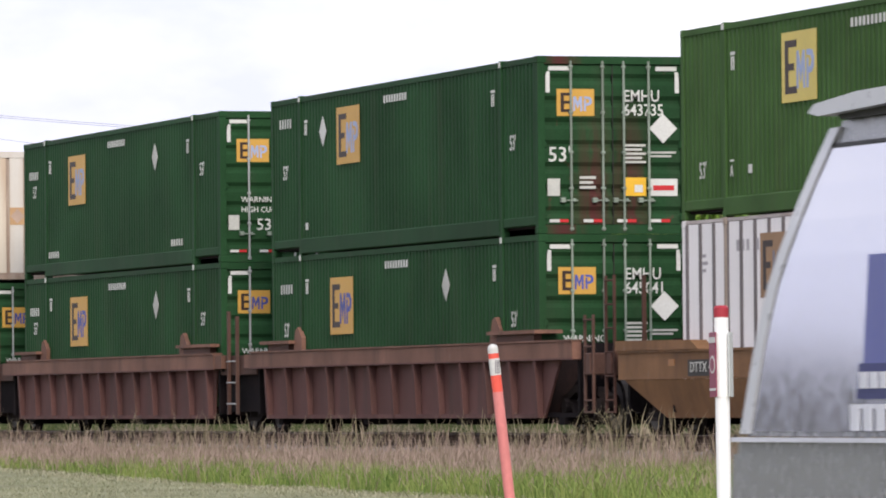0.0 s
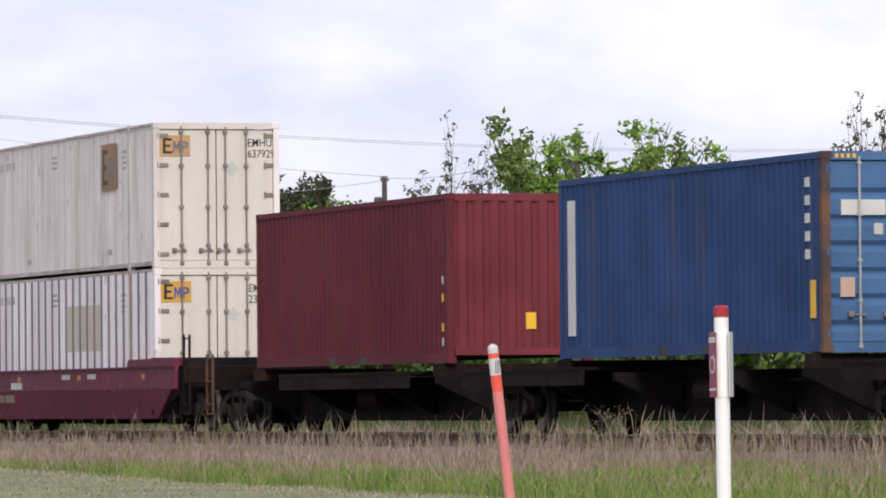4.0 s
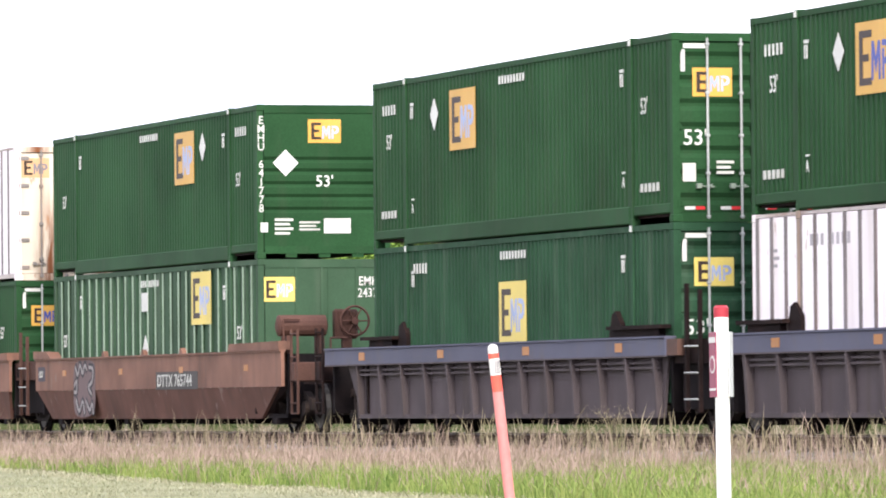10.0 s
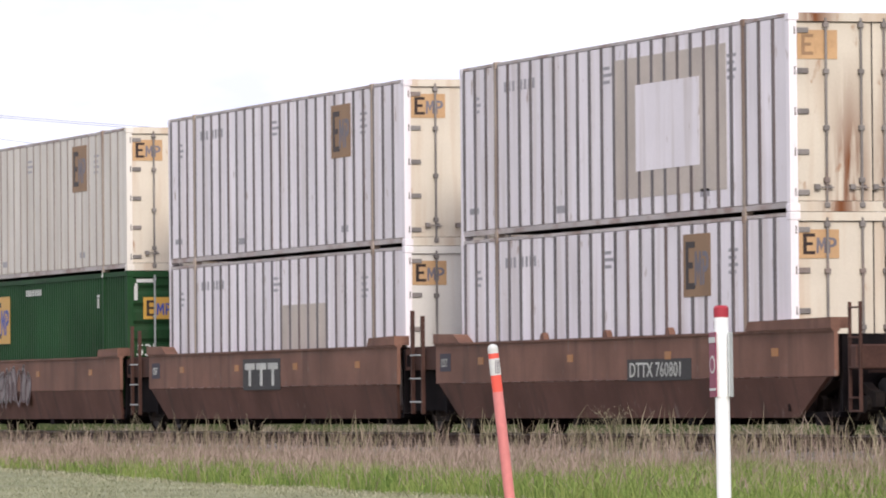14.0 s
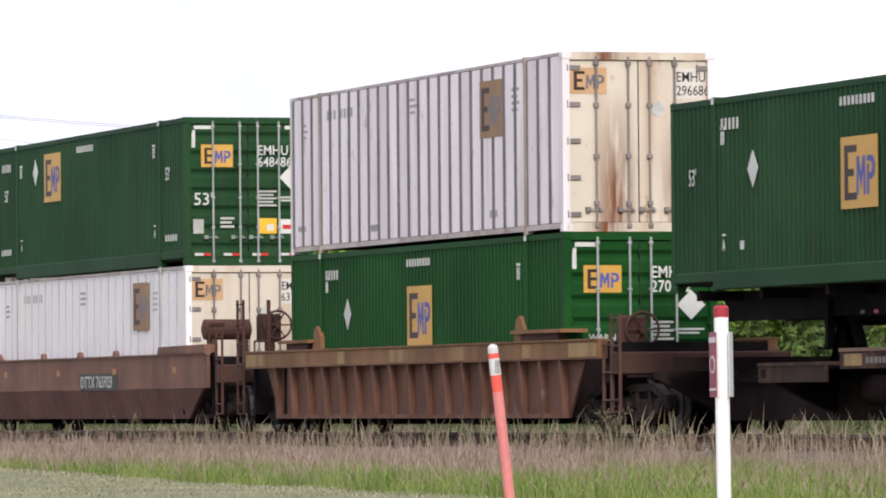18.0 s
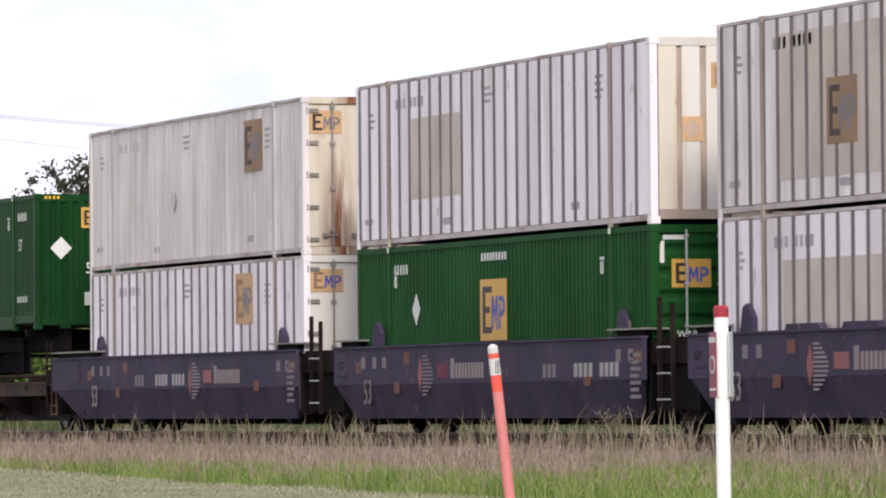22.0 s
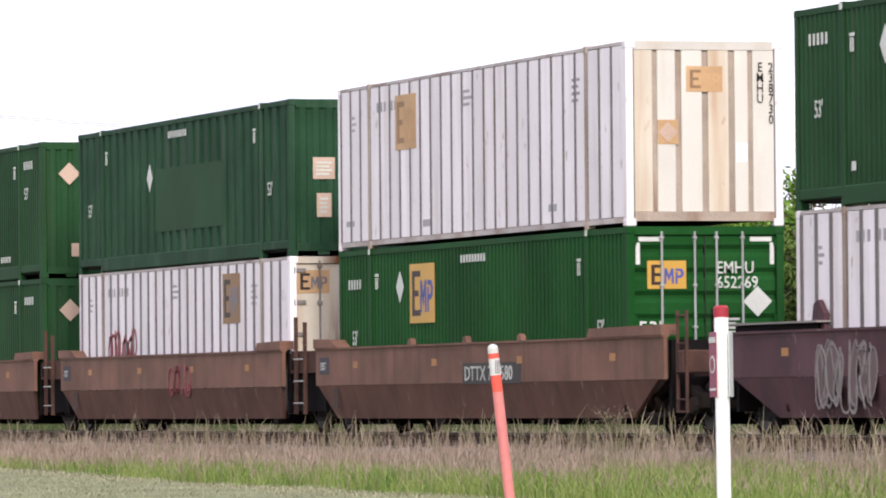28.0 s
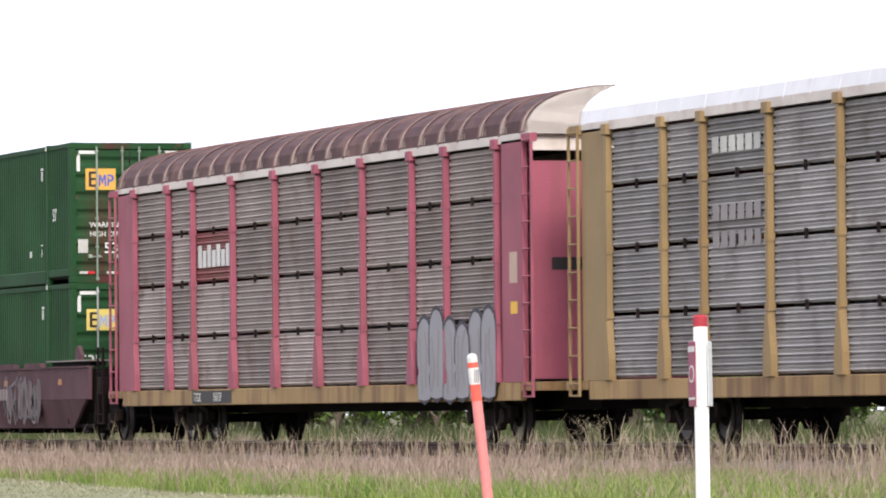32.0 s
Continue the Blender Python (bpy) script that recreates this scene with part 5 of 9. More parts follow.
def autorack(x, label, post, panel, roof_paint, sill, door_paint, cut=0.0, logo=None, marks=True):
    """A covered auto-rack car with ribbed side screens, posts and a domed roof."""
    n = 27.4
    car = thing("autorack", x, MID_Y, 0, label, "rail car", "autoracks of the train")
    h = 1.58
    posts = (1.85, 4.45, 6.25, 9.1, 12.0, 14.8, 17.6, 20.55, 22.5, 25.3)
    rows = (1.02, 2.02, 3.03, 4.00, 4.86)
    for y in (-h, h - 0.12):
        bar("side_sill", 0.9, n - 0.9, y, y + 0.12, 0.70, 1.00, sill, car, "", 0.012)
        bar("top_plate", 0.4, n - 0.4, y + 0.0, y + 0.12, 4.86, 5.0, "rack_white", car)
    for a, b in zip(posts, posts[1:]):
        for z0, z1 in zip(rows, rows[1:]):
            w, q = b - a - 0.16, z1 - z0 - 0.055
            def screen(bm, w=w, q=q):
                m = max(3, round(q / 0.115))
                line = []
                for k in range(m):
                    s = k * q / m
                    line += [(s, 0.05), (s + 0.012, 0.045), (s + 0.034, 0.004), (s + 0.060, 0.018), (s + q / m - 0.018, 0.0), (s + q / m - 0.004, 0.05)]
                line.append((q, 0.05))
                prism(bm, [(y, z) for z, y in line] + [(0.09, q), (0.09, 0)], "x", 0, w)
            logo_here = logo and a == 6.25 and z0 == 3.03
            shape("side_screen", ("side_screen", round(w, 2), round(q, 2)), screen, "rack_red" if logo_here else panel, car, "", (a + 0.08, -h + 0.05, z0 + 0.015))
            if z0 > 1.02:
                bar("screen_clip", (a + b) / 2 - 0.03, (a + b) / 2 + 0.03, -h + 0.02, -h + 0.06, z0 - 0.09, z0 + 0.06, "dark_steel", car)
            if z0 == 1.02:
                bar("inner_panel", a + 0.05, b - 0.05, h - 0.12, h - 0.06, 1.0, 4.86, panel, car)
    for xq in posts:
        def upright(bm):
            block(bm, -0.06, 0.06, 0.0, 0.10, 1.5, 4.90)
            for z in (2.0, 3.0, 3.97):
                block(bm, -0.085, 0.085, -0.01, 0.10, z - 0.06, z + 0.06)
            prism(bm, [(-0.06, 1.9), (0.06, 1.9), (0.17, 1.32), (0.17, 1.0), (-0.17, 1.0), (-0.17, 1.32)], "y", -0.02, 0.10)
            chamfered(bm, -0.13, 0.13, -0.03, 0.10, 4.78, 4.95, 0.01)
        shape("post", ("rack_post",), upright, post, car, "", (xq, -h - 0.03, 0))
        shape("post", ("rack_post",), upright, post, car, "", (xq, h + 0.03, 0), (0, 0, 180))
    # roof: a shallow dome with raised ribs
    arc = [(h * math.cos(a), 4.98 + 0.78 * math.sin(a) ** 0.85 if a not in (0, math.pi) else 4.98) for a in [k * math.pi / 14 for k in range(15)]]
    shape("roof", ("rack_roof", n), lambda bm: prism(bm, arc, "x", 0.5, n - 0.5), roof_paint, car)
    big = [((h + 0.02) * math.cos(a), 4.98 + 0.805 * math.sin(a) ** 0.85 if a not in (0, math.pi) else 4.98) for a in [k * math.pi / 14 for k in range(15)]]
    low_arc = [((h + 0.004) * math.cos(a), 4.98 + 0.786 * math.sin(a) ** 0.85 if a not in (0, math.pi) else 4.98) for a in [k * math.pi / 14 for k in range(15)]]
    m = 24
    for k in range(m):
        xk = 0.75 + k * (n - 1.5) / (m - 1)
        rusty = roof_paint == "rack_roof"
        shape("roof_rib", ("roof_rib", rusty), lambda bm: prism(bm, big if rusty else low_arc, "x", -0.03, 0.03), "rack_rib" if rusty else roof_paint, car, "", (xk, 0, 0))
        if rusty:
            shape("worn_streak", ("worn_streak", k % 3), lambda bm: worn_streak(bm, h, k % 3), "rack_streak", car, "pale paint left at the foot of a roof rib", (xk, 0, 0))
    # end doors and ladders
    for xe, d in ((0.75, -1), (n - 0.75, 1)):
        a, b = sorted((xe, xe + d * 0.12))
        for y0, y1 in ((-h + 0.12, -0.01), (0.01, h - 0.12)):
            leaf = bar("end_door", a, b, y0, y1, 1.05, 4.55, door_paint, car)
            bar("door_window", -0.01 if d < 0 else 0.12, 0.0 if d < 0 else 0.13, 0.35, 0.95, 1.75, 1.95, "decal_black", leaf)
        bar("end_header", a, b, -h + 0.12, h - 0.12, 4.72, 5.0, "rack_white", car)
        shape("end_cap", ("end_cap",), lambda bm: prism(bm, arc, "x", -0.03, 0.03), "rack_white", car, "", (xe + d * 0.22, 0, 0))
        bar("end_platform", min(xe - 0.1, xe + d * 1.0), max(xe + 0.1, xe + d * 1.0), -h, h, 0.86, 1.0, sill, car)
        xa, xb = (0.62, 1.80) if d < 0 else (n - 1.80, n - 0.62)
        bar("corner_panel", xa, xb, -h, -h + 0.06, 1.0, 4.90, post, car)
        bar("corner_panel", xa, xb, h - 0.06, h, 1.0, 4.90, post, car)
        xl = 0.1 if d < 0 else n - 0.55
        ladder(car, xl, -h - 0.04, 0.75, 4.95, 0.45, post, 10)
        bar("ladder_bracket", min(xl, xa if d < 0 else xb) , max(xl + 0.45, xa if d < 0 else xb), -h - 0.04, -h + 0.06, 4.84, 4.98, post, car)
    bar("floor", 0.8, n - 0.8, -h + 0.1, h - 0.1, 0.88, 1.0, "dark_steel", car)
    bar("centre_sill", 0.3, n - 0.3, -0.4, 0.4, 0.55, 0.88, "black", car)
    for xq in (4.2, n - 4.2):
        truck(car, xq)
    for xq, w in ((0.0, -1), (n, 1)):
        shape("coupler", ("coupler",), lambda bm: (block(bm, -0.44, 0.44, -0.09, 0.09, -0.10, 0.10), chamfered(bm, -0.2, 0.2, -0.16, 0.16, -0.16, 0.16, 0.04)), "black", car, "", (xq + w * 0.2, 0, 0.84))
    return car, h


def car_number(car, text, x, z, size=0.30, plate=True, paint="decal_dim", y=-HALF):
    if plate:
        bar("number_plate", x - 0.1, x + size * 0.80 * len(text) + 0.1, y - 0.005, y, z - 0.06, z + size * 0.85, "decal_black", car)
    side_text(text, size, x, y - 0.008, z, paint, car, 1.32)


def smooth_line(pts, closed, n=5):
    """A soft curve through the points."""
    k = len(pts)
    out = []
    for i in range(k if closed else k - 1):
        p0, p1, p2, p3 = [pts[(i + d) % k] if closed else pts[max(0, min(k - 1, i + d))] for d in (-1, 0, 1, 2)]
        for q in range(n):
            t = q / n
            out.append(tuple(0.5 * (2 * b + (c - a) * t + (2 * a - 5 * b + 4 * c - d) * t * t + (3 * b - a - 3 * c + d) * t ** 3) for a, b, c, d in zip(p0, p1, p2, p3)))
    out.append(pts[0] if closed else pts[-1])
    return out


def sprayed_line(bm, pts, t, y0, y1):
    for (ax, az), (bx, bz) in zip(pts, pts[1:]):
        d = Vector((bx - ax, bz - az))
        if d.length < 1e-4:
            continue
        d.normalize()
        m = Vector((-d.y, d.x)) * t
        e = d * t * 0.5
        prism(bm, [(ax - m.x - e.x, az - m.y - e.y), (bx - m.x + e.x, bz - m.y + e.y), (bx + m.x + e.x, bz + m.y + e.y), (ax + m.x - e.x, az + m.y - e.y)], "y", y0, y1)


def slashes(car, x):
    """Four faint dark slanting strokes on the lower plate."""
    def draw(bm):
        for a, b in ((0.0, 0.30), (0.35, 0.62), (0.95, 0.80), (0.95, 1.22)):
            sprayed_line(bm, [(a, 0.34), (b, 0.0)], 0.05, -0.01, 0.05)
    tagged(shape("graffiti_stroke", ("slashes",), draw, "deck", car, "", (x, -HALF + 0.06, 0.44)), kind="stuff")


STROKES = (((0.0, 1.0), (0.02, 0.1), (0.5, 0.0), (0.55, 0.35)), ((0.0, 0.9), (0.7, 1.0), (0.4, 0.55), (0.1, 0.45), (0.55, 0.0)), ((0.0, 0.3), (0.2, 0.9), (0.5, 1.0), (0.45, 0.4), (0.15, 0.1)),
           ((0.0, 0.15), (0.3, 0.0), (0.6, 0.4), (0.35, 1.0), (0.05, 0.75), (0.0, 0.15)), ((0.0, 0.8), (0.12, 0.2), (0.3, 0.6), (0.5, 0.1), (0.7, 0.7), (0.5, 1.0)), ((0.3, 1.0), (0.18, 0.5), (0.36, 0.0)))


def graffiti(car, x, z, w, h, seed, paints, fill=None, y=-HALF, bold=1.0):
    """Sprayed tags without meaning: tall hooked strokes over worn fields, with a second paint shadowing the first."""
    rng = random.Random(seed)
    lines, fields = [], []
    cx = 0.0
    while cx < w - 0.2:
        r = rng.uniform(0.45, 0.75)
        low, high = rng.uniform(0.0, 0.14) * h, rng.uniform(0.82, 1.0) * h
        slant = rng.uniform(-0.06, 0.12)
        pts = [(cx + u * r + slant * v + rng.uniform(-0.03, 0.03), low + (high - low) * v) for u, v in rng.choice(STROKES)]
        lines.append(smooth_line(pts, False, 4))
        if rng.random() < 0.75:
            pts = [(cx + r * 0.45 + r * rng.uniform(0.28, 0.5) * math.cos(q * math.tau / 8) + slant * math.sin(q * math.tau / 8), (low + high) / 2 + (high - low) * rng.uniform(0.36, 0.5) * math.sin(q * math.tau / 8)) for q in range(8)]
            loop = smooth_line(pts, True, 3)
            fields.append(loop[:-1])
            lines.append(loop)
        cx += r * rng.uniform(0.5, 0.85)
    if fill:
        def field(bm):
            for p in fields:
                prism(bm, p, "y", -0.003, 0)
        tagged(shape("graffiti_field", ("field", seed), field, fill, car, "", (x, y, z)), kind="stuff")
    for k, paint in enumerate(paints):
        def strokes(bm):
            for p in lines[k::2] if k else lines:
                sprayed_line(bm, [(a + 0.05 * k, b - 0.03 * k) for a, b in p], (0.032 - 0.008 * k) * bold, -0.007 - 0.004 * k, -0.003 - 0.004 * k)
        tagged(shape("graffiti_stroke", ("strokes", seed, k), strokes, paint, car, "", (x, y, z)), kind="stuff")


M["tyre"] = surface("black_tyre_rubber", (0.022, 0.022, 0.022), 0.85, var=0.3, dirt=(0.08, 0.07, 0.06), dirt_amount=0.4)
M["deck_lip"] = surface("worn_deck_lip", (0.17, 0.105, 0.075), 0.7, var=0.35, dirt=(0.07, 0.04, 0.03), dirt_amount=0.5)
M["deck_side"] = surface("dark_rusted_deck_side", (0.040, 0.024, 0.020), 0.7, var=0.4, dirt=(0.15, 0.075, 0.035), dirt_amount=0.5, streak=True, spec=0.1)
M["stencil_grey"] = surface("faded_stencil_paint", (0.20, 0.18, 0.17), 0.7, var=0.3, bump=0)
M["flap_rubber"] = surface("dusty_flap_rubber", (0.022, 0.021, 0.024), 0.7, var=0.3, dirt=(0.05, 0.045, 0.045), dirt_amount=0.4, spec=0.1)
M["stencil_white"] = surface("white_reflector", (0.50, 0.48, 0.46), 0.4, var=0.1, bump=0)
M["rim_white"] = surface("white_steel_rim", (0.66, 0.64, 0.60), 0.5, var=0.12, dirt=(0.25, 0.2, 0.15), dirt_amount=0.5)
M["rack_pink"] = surface("faded_rack_red_paint", (0.275, 0.074, 0.108), 0.55, var=0.15, dirt=(0.16, 0.06, 0.05), dirt_amount=0.5, streak=True)
M["rack_red"] = surface("rack_red_panel", (0.23, 0.075, 0.075), 0.55, var=0.15, dirt=(0.2, 0.12, 0.1), dirt_amount=0.5, streak=True)
M["rack_yellow"] = surface("tan_yellow_rack_paint", (0.245, 0.168, 0.080), 0.55, var=0.15, dirt=(0.2, 0.11, 0.05), dirt_amount=0.5, streak=True)
M["rack_sill"] = surface("rust_streaked_yellow_paint", (0.30, 0.195, 0.085), 0.6, var=0.2, dirt=(0.14, 0.075, 0.04), dirt_amount=0.8, streak=True, low=0.46, high=0.62)
M["rack_screen"] = surface("weathered_galvanised_screen", (0.33, 0.285, 0.27), 0.6, var=0.2, dirt=(0.13, 0.085, 0.06), dirt_amount=0.6, spread=0.25)
M["rack_screen_grey"] = surface("grey_galvanised_screen", (0.295, 0.28, 0.28), 0.55, var=0.2, dirt=(0.10, 0.08, 0.07), dirt_amount=0.6, spread=0.2)
M["rack_roof"] = surface("rusted_roof_steel", (0.060, 0.025, 0.026), 0.65, var=0.3, dirt=(0.19, 0.10, 0.075), dirt_amount=0.6)
M["rack_rib"] = surface("pale_rusted_roof_rib", (0.15, 0.085, 0.075), 0.65, var=0.35, dirt=(0.12, 0.045, 0.04), dirt_amount=0.8)
M["rack_streak"] = surface("peeling_pale_roof_paint", (0.36, 0.27, 0.23), 0.65, var=0.3, dirt=(0.12, 0.05, 0.045), dirt_amount=0.7, scuff=(0.09, 0.04, 0.035))
M["rack_white"] = surface("dirty_white_rack_paint", (0.58, 0.53, 0.49), 0.55, var=0.12, dirt=(0.3, 0.2, 0.16), dirt_amount=0.5)
M["roof_silver"] = surface("silver_roof_steel", (0.66, 0.66, 0.68), 0.45, metal=0.2, var=0.08, dirt=(0.4, 0.38, 0.37), dirt_amount=0.4)
M["spray_blue"] = plain("pale_blue_spray", (0.30, 0.52, 0.75), 0.6)
M["spray_white"] = plain("lilac_white_spray", (0.62, 0.60, 0.72), 0.6)
M["spray_red"] = plain("dull_red_spray", (0.36, 0.09, 0.11), 0.6)
M["spray_grey"] = plain("grey_spray", (0.24, 0.22, 0.22), 0.6)
M["spray_dark"] = plain("dark_spray", (0.045, 0.04, 0.055), 0.6)
M["spray_mint"] = plain("mint_spray", (0.45, 0.60, 0.57), 0.6)
M["spray_black"] = plain("sooty_black_spray", (0.018, 0.016, 0.022), 0.6)
M["spray_dim"] = plain("faded_spray", (0.185, 0.135, 0.13), 0.65)
M["spray_fill"] = plain("thin_spray_fill", (0.125, 0.085, 0.088), 0.65)
M["spray_pale"] = plain("worn_pale_spray", (0.235, 0.195, 0.195), 0.65)
M["spray_teal"] = plain("worn_blue_grey_spray", (0.125, 0.140, 0.150), 0.65)
M["navy_print"] = plain("worn_grey_print", (0.30, 0.29, 0.29), 0.6)
M["navy_faint"] = plain("faint_grey_print", (0.16, 0.145, 0.15), 0.6)

TOP, LOW = 3.256, 0.358
A = "dark green corrugated 53-foot container"


# three-unit ribbed car at the head of the shot
ribbed_car((-157.1, -137.4, -117.6), "rib_red", "brown", "red-brown three-unit well car with ribbed sides", brake=False, dark="deck", pitch=1.41)
white_box(-157.1, TOP, "white sheet-sided 53-foot container with tan end panels", end="bays", style="tan", logo=None)
green_box(-157.1, LOW, "green", A + " in the well of a red-brown car", warning=True)
green_box(-137.4, TOP, "green", A + " stacked on a green one", logo=(4.0, 1.46), diamond=(11.2, 2.2), note="grey", style="faded", warning=True, number=("EMHU", "645039"), high53=1.85, extra=(("num", 0.5, 2.1), ("code", 2.2, 0.4), ("code", 12.4, 0.4)))
green_box(-137.4, LOW, "green", A + " low in a ribbed well car", logo=(4.1, 1.42), diamond=(11.2, 2.16), note="grey", warning=True, high53=1.85, extra=(("num", 0.5, 2.1),))
green_box(-117.6, TOP, "green", A + " with rust-stained doors, stacked", logo=(4.4, 1.56), diamond=(3.5, 2.2), style="faded", number=("EMHU", "643735"), extra=(("num", 0.6, 2.35), ("sq", 2.3, 0.45)), fouled=True)
green_box(-117.6, LOW, "green", A + " low in a ribbed car", logo=(3.9, 1.42), diamond=(11.0, 2.17), note="grey", number=("EMHU", "645041"), warning=True, dim=True, extra=(("num", 0.6, 2.2),))
# single plate-sided cars
c = smooth_car((-94.35,), "tan_brown", "tan_brown", "tan-brown single well car with plate sides", False, False, top=1.27, dark="gear_brown")
car_number(c, "DTTX 48968", 0.9, 0.96, 0.22)
slashes(c, 8.2)
bar("spray_patch", 8.0, 9.1, -HALF - 0.004, -HALF, 0.95, 1.22, "spray_red", c)
green_box(-94.35, TOP, "green_olive", "faded olive-green 53-foot container with corrugated blind end", logo=(4.5, 1.58), diamond=(12.5, 1.82), style="pale", end="upright", number=("EMHU", "245874"), high53=0.75, extra=(("A", 2.2, 0.6), ("sq", 3.0, 0.62), ("A", 13.7, 0.6), ("sq", 12.6, 0.5), ("num", 14.6, 2.2)))
white_box(-94.35, LOW, "white sheet-sided 53-foot container with plain white end", "white_clean", logo=(3.5, 1.67), style="brown", end="plain", number=("EMHU", "236515"))
c = smooth_car((-70.55,), "tan_brown", "brown_low", "tan-brown single well car with plate sides", False, False, top=1.27, dark="gear_brown")
car_number(c, "DTTX 470042", 1.0, 0.96, 0.22)
slashes(c, 8.6)
bar("spray_patch", 8.2, 9.2, -HALF - 0.004, -HALF, 0.95, 1.22, "spray_red", c)
green_box(-70.55, TOP, "green", A + " with rust-blotched doors, stacked", logo=(10.8, 1.45), diamond=(7.8, 2.06), note="grey", number=("EMHU", "245287"), order=1, dim=True, high53=2.3, extra=(("code", 2.2, 0.35), ("code", 12.4, 0.35), ("num", 2.6, 2.2)), fouled=True, mark=False)
d = green_box(-70.55, LOW, "green_bright", "bright green 53-foot container with yellow end strips", logo=(7.1, 1.04), diamond=(12.0, 1.78), end="upright", number=("EMHU", "260517"), high53=1.45, extra=(("num", 12.6, 2.2),), place=0.62, number_y=2.08)
yellow_strips(d)
c = smooth_car((-46.8,), "purple", "purple", "dark maroon single well car with plate sides", False, brake=False, top=1.27)
for k, (x, w) in enumerate(((0.9, 0.8), (2.0, 0.5), (9.2, 0.7), (11.4, 0.7), (4.6, 1.0))):
    bar("mark_bar", x, x + w, -HALF - 0.005, -HALF, 1.08 if k < 4 else 0.90, 1.18 if k < 4 else 1.04, "decal_dim", c)
for x, w in ((3.1, 0.65), (3.95, 0.8)):
    bar("worn_patch", x, x + w, -HALF + 0.022, -HALF + 0.06, 0.62, 0.82, "spray_dim", c)
white_box(-46.8, TOP, "grey-white smooth-sided 53-foot container, dirty", "white_worn", 0, 26, (11.9, 1.66), "brown", door="white_door", number=("EMHU", "637929"))
white_box(-46.8, LOW, "white ribbed 53-foot container in a maroon car", logo=None, style="new", door="white_door", number=("EMHU", "237769"), patch=(8.7, 1.3, 3.0, 0.95))
# spine car with sea containers
iso_box(-23.3, 1.2, 12.19, 2.896, "maroon", "red_end", "wall", "maroon corrugated 40-foot container with blind end")
iso_box(-4.95, 1.2, 12.19, 2.896, "blue", "blue_light", "doors", "dark blue 40-foot container with rusty frame")
iso_box(12.9, 1.2, 12.19, 2.896, "maroon", "red_end", "doors", "maroon corrugated 40-foot container with red doors")
iso_box(30.0, 1.2, 12.19, 2.896, "maroon", "red_end", "doors", "maroon 40-foot container with red labelled doors")
iso_box(53.5, 1.2, 6.058, 2.591, "blue_light", "blue_light", "doors", "faded blue 20-foot container")


